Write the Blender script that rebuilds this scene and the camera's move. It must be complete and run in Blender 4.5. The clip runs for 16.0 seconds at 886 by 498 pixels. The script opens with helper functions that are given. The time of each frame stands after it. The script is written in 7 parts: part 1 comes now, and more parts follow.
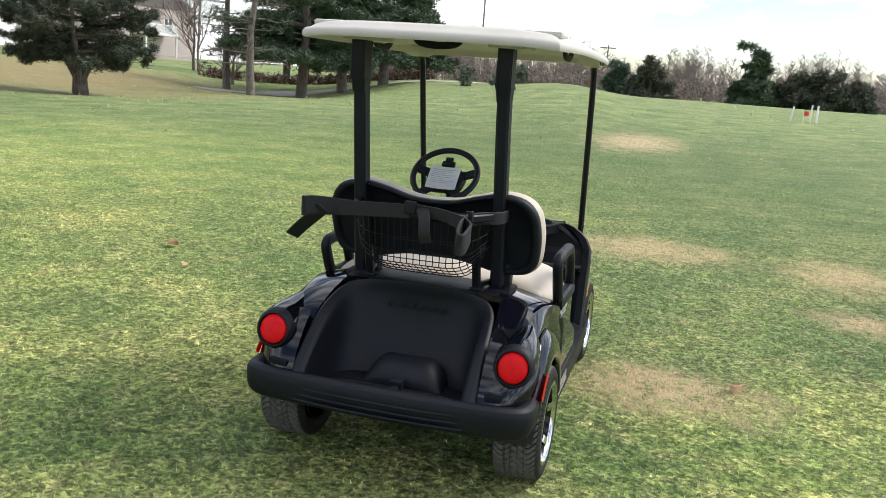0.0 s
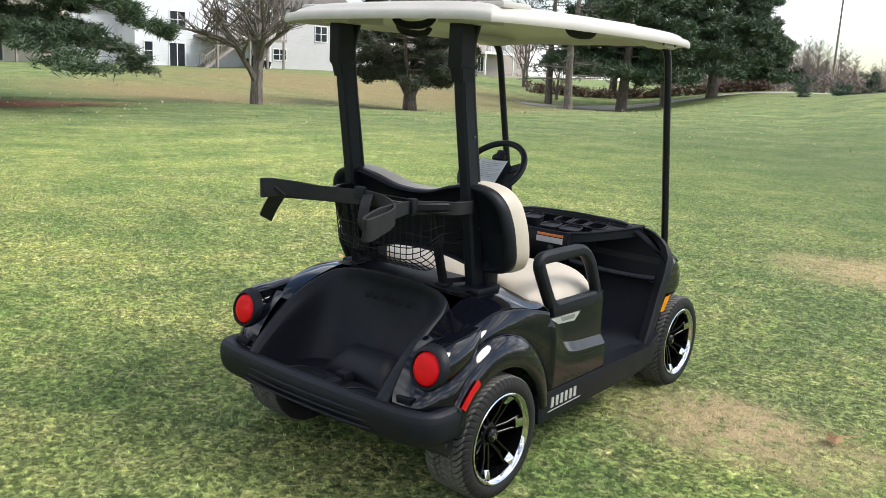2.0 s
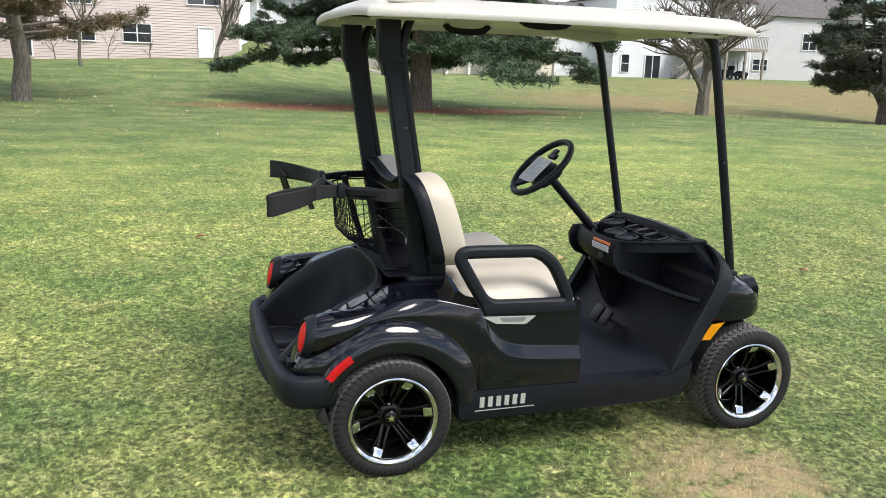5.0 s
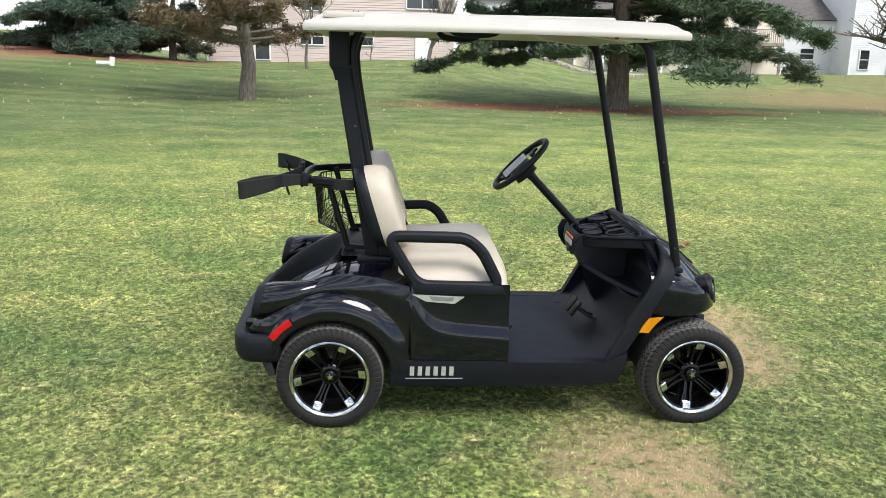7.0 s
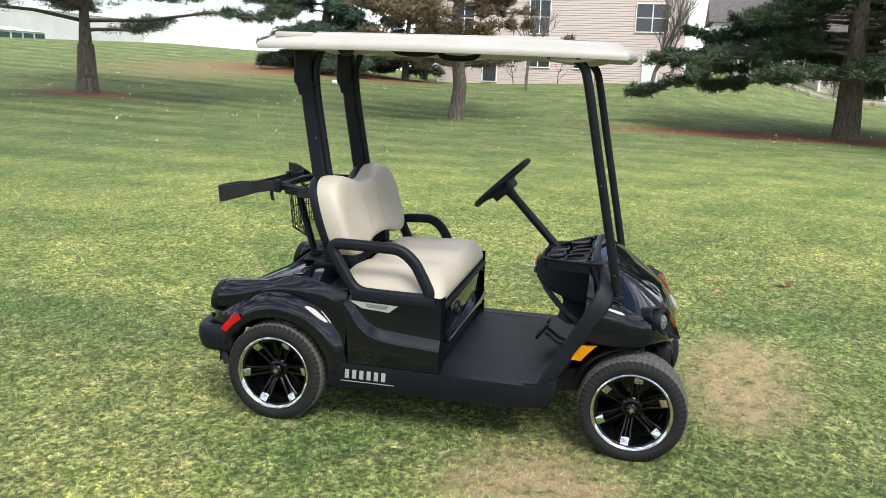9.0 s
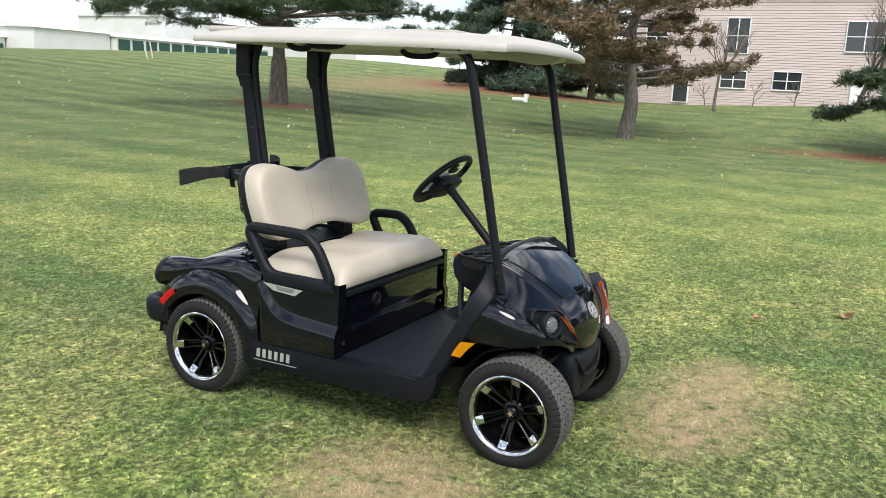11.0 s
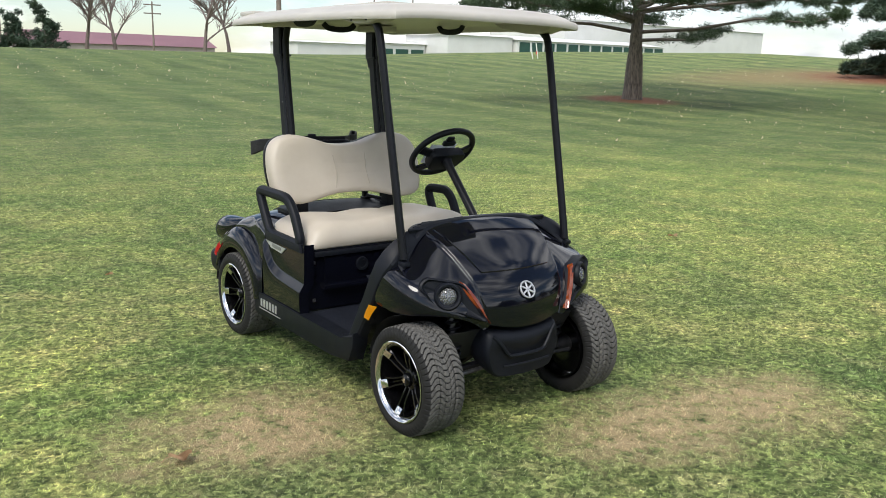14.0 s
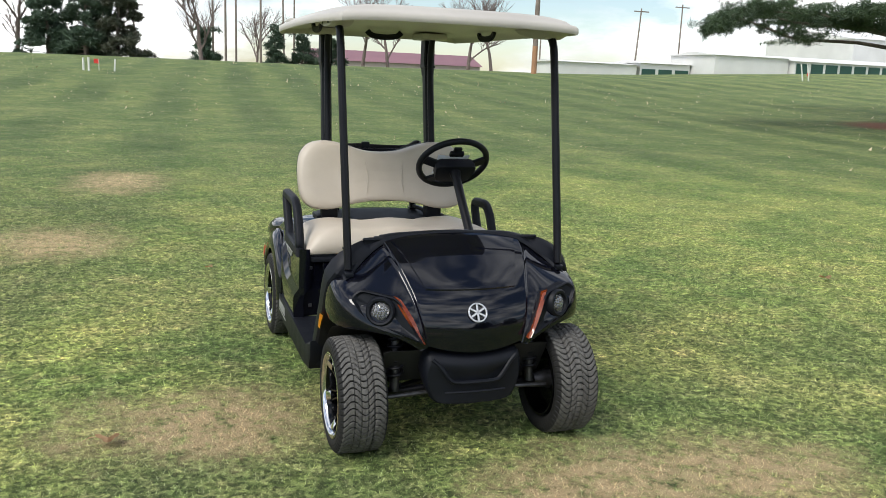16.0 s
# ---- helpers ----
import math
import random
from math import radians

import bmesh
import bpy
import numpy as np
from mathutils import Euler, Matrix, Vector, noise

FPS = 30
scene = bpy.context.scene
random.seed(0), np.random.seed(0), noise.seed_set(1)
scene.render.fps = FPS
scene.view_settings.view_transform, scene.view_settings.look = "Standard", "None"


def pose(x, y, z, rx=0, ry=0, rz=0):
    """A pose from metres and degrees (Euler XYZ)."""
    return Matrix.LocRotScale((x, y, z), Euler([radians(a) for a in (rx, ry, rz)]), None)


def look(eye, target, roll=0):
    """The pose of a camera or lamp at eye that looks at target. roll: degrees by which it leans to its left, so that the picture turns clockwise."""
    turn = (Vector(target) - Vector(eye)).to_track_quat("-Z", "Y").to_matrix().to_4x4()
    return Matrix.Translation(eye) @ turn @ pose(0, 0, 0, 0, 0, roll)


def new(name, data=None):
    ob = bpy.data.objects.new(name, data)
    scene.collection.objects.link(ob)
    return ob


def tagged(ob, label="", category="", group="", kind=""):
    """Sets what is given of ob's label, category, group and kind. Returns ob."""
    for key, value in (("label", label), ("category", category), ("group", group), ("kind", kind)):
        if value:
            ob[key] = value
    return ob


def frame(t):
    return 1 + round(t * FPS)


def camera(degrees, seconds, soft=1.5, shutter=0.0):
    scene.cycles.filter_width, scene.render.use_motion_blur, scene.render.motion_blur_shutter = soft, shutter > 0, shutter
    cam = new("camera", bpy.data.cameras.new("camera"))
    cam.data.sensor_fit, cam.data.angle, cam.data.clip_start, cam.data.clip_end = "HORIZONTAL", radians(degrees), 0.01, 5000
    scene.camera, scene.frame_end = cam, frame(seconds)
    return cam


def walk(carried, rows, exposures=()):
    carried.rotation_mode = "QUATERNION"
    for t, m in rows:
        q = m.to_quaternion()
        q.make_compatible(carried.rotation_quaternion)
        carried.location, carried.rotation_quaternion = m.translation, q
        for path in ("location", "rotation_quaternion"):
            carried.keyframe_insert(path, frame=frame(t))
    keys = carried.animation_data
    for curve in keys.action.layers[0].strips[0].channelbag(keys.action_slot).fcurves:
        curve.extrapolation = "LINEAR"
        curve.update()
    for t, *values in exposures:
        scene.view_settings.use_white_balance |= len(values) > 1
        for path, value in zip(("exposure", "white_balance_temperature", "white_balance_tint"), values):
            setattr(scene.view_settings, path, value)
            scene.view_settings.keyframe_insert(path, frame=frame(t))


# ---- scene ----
cam = camera(55.77, 16.0, soft=0.6)
METRES, EYE, TILT, LEAN, TURN = 10.671, 1.59, 0.0, 0.0, 17.1
ROWS = [
    (0.0, 0.0005, -0.0004, -0.0008, 0.73, -11.69, -3.99),
    (0.5, 0.0349, 0.0061, -0.0027, 6.56, -11.77, -3.38),
    (1.0, 0.0657, 0.0168, -0.0032, 12.17, -12.03, -3.02),
    (1.5, 0.0933, 0.0336, -0.0036, 17.59, -11.66, -2.16),
    (2.0, 0.1284, 0.0444, -0.0056, 23.44, -11.95, -2.60),
    (2.5, 0.1578, 0.0590, -0.0053, 29.83, -13.23, -3.01),
    (3.0, 0.1827, 0.0790, -0.0061, 35.39, -12.91, -2.41),
    (3.5, 0.2125, 0.0977, -0.0060, 41.03, -12.26, -2.47),
    (4.0, 0.2390, 0.1153, -0.0048, 46.50, -12.62, -2.50),
    (4.5, 0.2584, 0.1365, -0.0051, 51.44, -12.57, -2.15),
    (7.0, 0.3623, 0.2367, 0.0007, 70.98, -12.84, -1.19),
    (7.5, 0.3694, 0.2604, 0.0002, 74.51, -12.84, -1.19),
    (8.0, 0.3747, 0.2890, 0.0022, 78.08, -11.92, -1.42),
    (8.5, 0.3894, 0.3216, 0.0025, 83.07, -11.93, -1.78),
    (9.0, 0.3943, 0.3522, 0.0020, 87.15, -11.78, -1.92),
    (11.5, 0.3888, 0.5074, -0.0043, 105.63, -11.57, -2.31),
    (12.0, 0.3857, 0.5402, -0.0031, 110.84, -12.19, -1.50),
    (12.5, 0.3723, 0.5687, -0.0062, 114.18, -11.97, -1.67),
    (13.0, 0.3565, 0.5955, -0.0069, 117.90, -11.88, -1.68),
    (13.5, 0.3418, 0.6267, -0.0076, 123.87, -12.41, -1.45),
    (14.0, 0.3193, 0.6472, -0.0083, 127.61, -12.15, -1.45),
    (14.5, 0.2977, 0.6679, -0.0071, 132.45, -11.69, -1.67),
    (15.0, 0.2745, 0.6926, -0.0074, 138.88, -12.12, -1.27),
    (15.5, 0.2484, 0.7058, -0.0089, 142.57, -12.49, -2.04),
    (16.0, 0.2220, 0.7148, -0.0101, 145.50, -11.43, -2.34),
]
walk(cam, [(t, pose(1.094, -3.202, EYE, TILT, LEAN, TURN) @ pose(METRES * x, METRES * y, METRES * z, 90 + pitch, roll, yaw)) for t, x, y, z, yaw, pitch, roll in ROWS],
     exposures=((0.0, 0.80), (4.0, 0.84), (8.0, 0.76), (12.0, 0.58), (16.0, 0.40)))

# ---- light ----
SUN_EL, SUN_AZ = radians(50), radians(-58)   # azimuth from +y towards -x
world = bpy.data.worlds.new("sky")
scene.world = world
world.use_nodes = True


def build_sky():
    nt = world.node_tree
    nt.nodes.clear()
    out = nt.nodes.new("ShaderNodeOutputWorld")
    bg = nt.nodes.new("ShaderNodeBackground")
    sky = nt.nodes.new("ShaderNodeTexSky")
    sky.sky_type, sky.sun_disc = "NISHITA", False
    sky.sun_elevation, sky.sun_rotation = SUN_EL, -SUN_AZ
    sky.air_density, sky.dust_density = 1.0, 0.6
    co = nt.nodes.new("ShaderNodeTexCoord")
    mp = nt.nodes.new("ShaderNodeMapping")
    mp.inputs["Scale"].default_value = (1.0, 1.0, 3.2)
    n1 = nt.nodes.new("ShaderNodeTexNoise")
    n1.inputs["Scale"].default_value, n1.inputs["Detail"].default_value = 2.3, 7
    n1.inputs["Roughness"].default_value = 0.58
    ramp = nt.nodes.new("ShaderNodeValToRGB")
    ramp.color_ramp.elements[0].position, ramp.color_ramp.elements[1].position = 0.43, 0.58
    n2 = nt.nodes.new("ShaderNodeTexNoise")
    n2.inputs["Scale"].default_value, n2.inputs["Detail"].default_value = 4.0, 6
    shade = nt.nodes.new("ShaderNodeValToRGB")
    shade.color_ramp.elements[0].position, shade.color_ramp.elements[1].position = 0.35, 0.65
    shade.color_ramp.elements[0].color = (4.6, 4.9, 5.6, 1)
    shade.color_ramp.elements[1].color = (16.5, 16.6, 16.8, 1)
    mix = nt.nodes.new("ShaderNodeMix")
    mix.data_type = "RGBA"
    L = nt.links.new
    L(co.outputs["Generated"], mp.inputs["Vector"])
    L(mp.outputs["Vector"], n1.inputs["Vector"]), L(mp.outputs["Vector"], n2.inputs["Vector"])
    L(n1.outputs["Fac"], ramp.inputs["Fac"]), L(n2.outputs["Fac"], shade.inputs["Fac"])
    L(ramp.outputs["Color"], mix.inputs["Factor"])
    L(sky.outputs["Color"], mix.inputs["A"]), L(shade.outputs["Color"], mix.inputs["B"])
    L(mix.outputs["Result"], bg.inputs["Color"])
    bg.inputs["Strength"].default_value = 0.106
    L(bg.outputs["Background"], out.inputs["Surface"])


build_sky()
sun_data = bpy.data.lights.new("sun", "SUN")
sun_data.energy, sun_data.angle, sun_data.color = 2.4, radians(26), (1.0, 0.96, 0.89)
sun = new("sun", sun_data)
sun_dir = Vector((-math.sin(SUN_AZ) * math.cos(SUN_EL), math.cos(SUN_AZ) * math.cos(SUN_EL), math.sin(SUN_EL)))
sun.matrix_world = look(sun_dir * 50, (0, 0, 0))


# ---- materials ----
class Nodes:
    """Short hand for a node tree."""

    def __init__(self, name):
        self.m = bpy.data.materials.new(name)
        self.m.use_nodes = True
        self.nt = self.m.node_tree
        self.b = self.nt.nodes["Principled BSDF"]

    def add(self, kind, **sockets):
        n = self.nt.nodes.new(kind)
        for k, v in sockets.items():
            key = k.replace("_", " ")
            if key in n.inputs:
                self.to(v, n.inputs[key])
        return n

    def to(self, v, socket):
        if isinstance(v, bpy.types.NodeSocket):
            self.nt.links.new(v, socket)
        else:
            socket.default_value = v

    def math(self, op, a, b=0.0, c=None):
        n = self.nt.nodes.new("ShaderNodeMath")
        n.operation = op
        self.to(a, n.inputs[0]), self.to(b, n.inputs[1])
        if c is not None:
            self.to(c, n.inputs[2])
        return n.outputs[0]

    def mix(self, f, a, b, kind="MIX"):
        n = self.nt.nodes.new("ShaderNodeMix")
        n.data_type, n.blend_type = "RGBA", kind
        self.to(f, n.inputs["Factor"])
        self.to(a if not isinstance(a, tuple) else (*a[:3], 1), n.inputs["A"])
        self.to(b if not isinstance(b, tuple) else (*b[:3], 1), n.inputs["B"])
        return n.outputs["Result"]

    def ramp(self, f, p0, p1, c0=(0, 0, 0), c1=(1, 1, 1)):
        n = self.nt.nodes.new("ShaderNodeValToRGB")
        e = n.color_ramp.elements
        e[0].position, e[1].position = p0, p1
        e[0].color, e[1].color = (*c0, 1), (*c1, 1)
        self.to(f, n.inputs["Fac"])
        return n.outputs["Color"]

    def pos(self):
        return self.nt.nodes.new("ShaderNodeNewGeometry").outputs["Position"]

    def local(self):
        return self.nt.nodes.new("ShaderNodeTexCoord").outputs["Object"]

    def noise(self, vec, scale, detail=4, rough=0.55):
        n = self.nt.nodes.new("ShaderNodeTexNoise")
        n.inputs["Scale"].default_value, n.inputs["Detail"].default_value = scale, detail
        n.inputs["Roughness"].default_value = rough
        self.nt.links.new(vec, n.inputs["Vector"])
        return n.outputs["Fac"]

    def stretch(self, vec, sx, sy, sz, rot=0.0):
        n = self.nt.nodes.new("ShaderNodeMapping")
        n.inputs["Scale"].default_value = (sx, sy, sz)
        n.inputs["Rotation"].default_value = (0, 0, rot)
        self.nt.links.new(vec, n.inputs["Vector"])
        return n.outputs["Vector"]

    def bump(self, height, strength=0.3, distance=0.002):
        n = self.nt.nodes.new("ShaderNodeBump")
        n.inputs["Strength"].default_value, n.inputs["Distance"].default_value = strength, distance
        self.nt.links.new(height, n.inputs["Height"])
        self.nt.links.new(n.outputs["Normal"], self.b.inputs["Normal"])

    def set(self, **kw):
        for k, v in kw.items():
            s = self.b.inputs[k.replace("_", " ")]
            if isinstance(v, tuple) and len(v) == 3:
                v = (*v, 1)
            self.to(v, s)
        return self


def surface(name, colour, dark, scale=40, rough=(0.4, 0.6), bump=0.2, depth=0.001, metal=0.0, coat=0.0, grain=400):
    """A plain material with two scales of variation in colour and gloss, and a fine relief."""
    n = Nodes(name)
    p = n.local()
    big, fine = n.noise(p, scale, 5), n.noise(p, grain, 3)
    n.set(Base_Color=n.mix(n.ramp(big, 0.3, 0.7), dark, colour), Metallic=metal, Coat_Weight=coat, Coat_Roughness=0.06)
    lo, hi = rough
    n.set(Roughness=n.math("MULTIPLY_ADD", big, hi - lo, lo))
    if bump:
        n.bump(fine, bump, depth)
    return n.m


M_PAINT = surface("black_gloss_paint", (0.0030, 0.0034, 0.0070), (0.0022, 0.0025, 0.0050), 9, (0.04, 0.08), 0.0, coat=1.0)
M_PAINT.node_tree.nodes["Principled BSDF"].inputs["Specular IOR Level"].default_value = 0.0
M_PAINT.node_tree.nodes["Principled BSDF"].inputs["Coat IOR"].default_value = 1.47
M_PLASTIC = surface("matte_black_plastic", (0.0054, 0.0068, 0.0114), (0.0038, 0.0048, 0.0078), 14, (0.45, 0.62), 0.25, 0.0006, grain=900)
M_METAL = surface("black_powder_coat", (0.007, 0.0075, 0.0105), (0.005, 0.0054, 0.0075), 20, (0.32, 0.45), 0.12, 0.0004, grain=1200)


def rubber():
    """Black side walls, and a tread greyed by dust from the ground."""
    n = Nodes("tyre_rubber")
    p = n.local()
    sep = n.nt.nodes.new("ShaderNodeSeparateXYZ")
    n.nt.links.new(p, sep.inputs[0])
    r = n.math("SQRT", n.math("ADD", n.math("MULTIPLY", sep.outputs["Y"], sep.outputs["Y"]), n.math("MULTIPLY", sep.outputs["Z"], sep.outputs["Z"])))
    big, dust = n.noise(p, 18, 5), n.noise(p, 60, 5, 0.7)
    wall = n.mix(big, (0.010, 0.010, 0.0105), (0.020, 0.0195, 0.019))
    tread = n.mix(n.ramp(dust, 0.35, 0.65), (0.068, 0.066, 0.063), (0.125, 0.121, 0.113))
    n.set(Base_Color=n.mix(n.ramp(r, 0.2275, 0.2305), wall, tread), Roughness=n.math("MULTIPLY_ADD", big, 0.25, 0.55))
    n.bump(n.noise(p, 300, 3), 0.3, 0.001)
    return n.m


M_RUBBER = rubber()
M_MAT = surface("floor_mat_rubber", (0.0098, 0.0118, 0.0190), (0.007, 0.0084, 0.0132), 12, (0.5, 0.7), 0.5, 0.001, grain=700)
for m, spec in ((M_PLASTIC, 0.24), (M_METAL, 0.2), (M_RUBBER, 0.2), (M_MAT, 0.25)):
    m.node_tree.nodes["Principled BSDF"].inputs["Specular IOR Level"].default_value = spec
M_WEB = surface("black_webbing", (0.0036, 0.004, 0.0055), (0.0024, 0.0026, 0.0035), 60, (0.6, 0.85), 0.5, 0.001, grain=900)
M_CHROME = surface("machined_alloy", (0.70, 0.70, 0.71), (0.5, 0.5, 0.52), 30, (0.04, 0.12), 0.05, 0.0003, metal=1.0)
M_RIMBLK = surface("gloss_black_alloy", (0.003, 0.003, 0.0034), (0.002, 0.002, 0.0024), 15, (0.08, 0.14), 0.0)
M_RIMBLK.node_tree.nodes["Principled BSDF"].inputs["Specular IOR Level"].default_value = 0.3
M_VINYL = surface("cream_vinyl", (0.50, 0.445, 0.375), (0.45, 0.395, 0.325), 7, (0.38, 0.55), 0.25, 0.0008, grain=500)
M_ROOF = surface("cream_roof_plastic", (0.47, 0.445, 0.40), (0.41, 0.385, 0.345), 5, (0.35, 0.55), 0.15, 0.0008, grain=350)
M_RED = surface("red_lens", (0.66, 0.006, 0.010), (0.54, 0.004, 0.007), 30, (0.3, 0.45), 0.2, 0.001, grain=160)
M_RED.node_tree.nodes["Principled BSDF"].inputs["Specular IOR Level"].default_value = 0.15
M_REDTAPE = surface("red_reflector", (0.80, 0.015, 0.020), (0.68, 0.01, 0.015), 30, (0.25, 0.35), 0.15, 0.0005, grain=600)
M_AMBER = surface("amber_reflector", (0.95, 0.42, 0.008), (0.85, 0.34, 0.006), 30, (0.25, 0.35), 0.15, 0.0005, grain=600)
M_ORANGE = surface("orange_indicator_lens", (0.22, 0.040, 0.009), (0.14, 0.024, 0.006), 40, (0.1, 0.2), 0.4, 0.001, coat=0.7, grain=200)
M_SILVER = surface("silver_badge", (0.62, 0.63, 0.65), (0.5, 0.5, 0.52), 60, (0.25, 0.4), 0.1, 0.0003, metal=0.6)
M_PAPER = surface("white_paper", (0.80, 0.82, 0.85), (0.72, 0.74, 0.78), 18, (0.6, 0.7), 0.1, 0.0004)
M_INK = surface("grey_print", (0.50, 0.51, 0.55), (0.42, 0.42, 0.45), 50, (0.6, 0.7), 0.0)
M_STICKER = surface("warning_sticker", (0.75, 0.22, 0.06), (0.6, 0.16, 0.05), 50, (0.4, 0.5), 0.0)
M_LAMPIN = surface("lamp_reflector", (0.11, 0.112, 0.118), (0.03, 0.031, 0.034), 40, (0.12, 0.25), 0.2, 0.001, metal=0.35, grain=80)
M_DARK = surface("dark_underside", (0.012, 0.012, 0.013), (0.008, 0.008, 0.009), 15, (0.6, 0.8), 0.3, 0.001)
M_STEEL = surface("greased_steel", (0.10, 0.10, 0.105), (0.05, 0.05, 0.055), 40, (0.3, 0.5), 0.2, 0.0006, metal=0.8)


def glass(name, tint=(1, 1, 1), rough=0.02):
    n = Nodes(name)
    p = n.local()
    n.set(Base_Color=tint, Roughness=n.math("MULTIPLY_ADD", n.noise(p, 25, 3), 0.03, rough), Transmission_Weight=1.0, IOR=1.45)
    return n.m


M_CLEAR = glass("clear_lens")
M_CLEAR.node_tree.nodes["Principled BSDF"].inputs["Transmission Weight"].default_value = 0.88
M_CLEAR.node_tree.nodes["Principled BSDF"].inputs["Base Color"].default_value = (0.85, 0.87, 0.89, 1)


def bark_material(name, light, dark):
    n = Nodes(name)
    p = n.pos()
    v = n.stretch(p, 9, 9, 1.6)
    f = n.noise(v, 2.2, 6, 0.65)
    n.set(Base_Color=n.mix(n.ramp(f, 0.35, 0.66), dark, light), Roughness=0.9)
    n.bump(f, 0.9, 0.03)
    return n.m


M_BARK = bark_material("pine_bark", (0.20, 0.165, 0.135), (0.055, 0.045, 0.038))
M_BARKGREY = bark_material("grey_bark", (0.21, 0.18, 0.155), (0.075, 0.063, 0.053))
M_TWIG = bark_material("bare_twig", (0.22, 0.17, 0.15), (0.11, 0.085, 0.08))


def needle_material(name, c0, c1, c2):
    n = Nodes(name)
    g = n.nt.nodes.new("ShaderNodeNewGeometry")
    r = g.outputs["Random Per Island"]
    big = n.noise(g.outputs["Position"], 0.7, 3)
    col = n.mix(r, c0, c1)
    n.set(Base_Color=n.mix(n.ramp(big, 0.45, 0.75), col, c2), Roughness=0.6)
    return n.m


M_NEEDLE = needle_material("pine_needles", (0.018, 0.040, 0.020), (0.070, 0.112, 0.050), (0.050, 0.086, 0.034))
M_NEEDLEBLUE = needle_material("spruce_needles", (0.022, 0.045, 0.028), (0.070, 0.115, 0.068), (0.050, 0.086, 0.048))
M_NEEDLEDARK = needle_material("dark_conifer_needles", (0.022, 0.034, 0.020), (0.062, 0.074, 0.042), (0.066, 0.060, 0.036))
M_NEEDLEBROWN = needle_material("rusty_needles", (0.115, 0.078, 0.040), (0.18, 0.125, 0.066), (0.085, 0.078, 0.040))


def siding(name, colour):
    """Paint of lap siding, a little uneven."""
    n = Nodes(name)
    p = n.pos()
    big = n.noise(p, 0.8, 4)
    c = n.mix(n.ramp(big, 0.3, 0.7), tuple(v * 0.92 for v in colour), colour)
    n.set(Base_Color=c, Roughness=0.55)
    n.bump(n.noise(p, 60, 3), 0.15, 0.004)
    return n.m


M_TAN = siding("tan_lap_siding", (0.57, 0.475, 0.445))
M_WHITE = siding("pale_grey_lap_siding", (0.66, 0.67, 0.70))
M_GREYSIDE = siding("grey_lap_siding", (0.50, 0.49, 0.49))
M_BEIGE = siding("beige_lap_siding", (0.66, 0.60, 0.50))
M_BROWNSIDE = siding("taupe_lap_siding", (0.40, 0.34, 0.31))
M_TRIM = surface("white_trim", (0.80, 0.80, 0.80), (0.74, 0.74, 0.74), 4, (0.4, 0.55), 0.05)
M_PANE = surface("dark_window_pane", (0.035, 0.042, 0.05), (0.02, 0.024, 0.03), 0.8, (0.05, 0.1), 0.0, coat=0.5)
M_SHINGLE = surface("roof_shingle", (0.14, 0.125, 0.12), (0.08, 0.072, 0.07), 3, (0.8, 0.95), 0.8, 0.02, grain=20)
M_DECK = surface("weathered_deck_wood", (0.32, 0.28, 0.25), (0.22, 0.19, 0.17), 2, (0.7, 0.9), 0.5, 0.01, grain=30)
M_SHED = surface("white_metal_sheet", (0.70, 0.70, 0.68), (0.60, 0.60, 0.58), 0.3, (0.4, 0.6), 0.2, 0.01, grain=6)
M_GREENDOOR = surface("green_roll_door", (0.018, 0.075, 0.055), (0.012, 0.055, 0.04), 0.7, (0.4, 0.55), 0.2, 0.01, grain=8)
M_MAROON = surface("maroon_metal_roof", (0.24, 0.12, 0.14), (0.19, 0.09, 0.11), 0.3, (0.5, 0.65), 0.2, 0.01, grain=5)
M_POLE = surface("weathered_pole_wood", (0.24, 0.20, 0.17), (0.15, 0.12, 0.10), 1.5, (0.7, 0.9), 0.5, 0.01, grain=30)
M_POLEORANGE = surface("orange_pole_wood", (0.40, 0.22, 0.12), (0.30, 0.16, 0.09), 1.5, (0.7, 0.9), 0.5, 0.01, grain=30)
M_STAKE = surface("white_stake_paint", (0.8, 0.8, 0.76), (0.65, 0.65, 0.6), 8, (0.5, 0.7), 0.2)
M_FLAG = surface("red_flag_cloth", (0.75, 0.06, 0.04), (0.6, 0.04, 0.03), 10, (0.6, 0.8), 0.2)
M_LEAF = surface("dry_leaf", (0.56, 0.37, 0.21), (0.44, 0.27, 0.14), 60, (0.6, 0.8), 0.5, 0.002, grain=300)
M_HEDGE = needle_material("brown_hedge_leaves", (0.075, 0.040, 0.028), (0.13, 0.075, 0.050), (0.09, 0.06, 0.035))
M_PATH = surface("cart_path_gravel", (0.42, 0.39, 0.34), (0.34, 0.31, 0.27), 0.6, (0.8, 0.95), 0.6, 0.02, grain=15)
M_STONE = surface("retaining_stone", (0.38, 0.34, 0.30), (0.25, 0.22, 0.2), 1.2, (0.8, 0.95), 0.8, 0.03, grain=8)

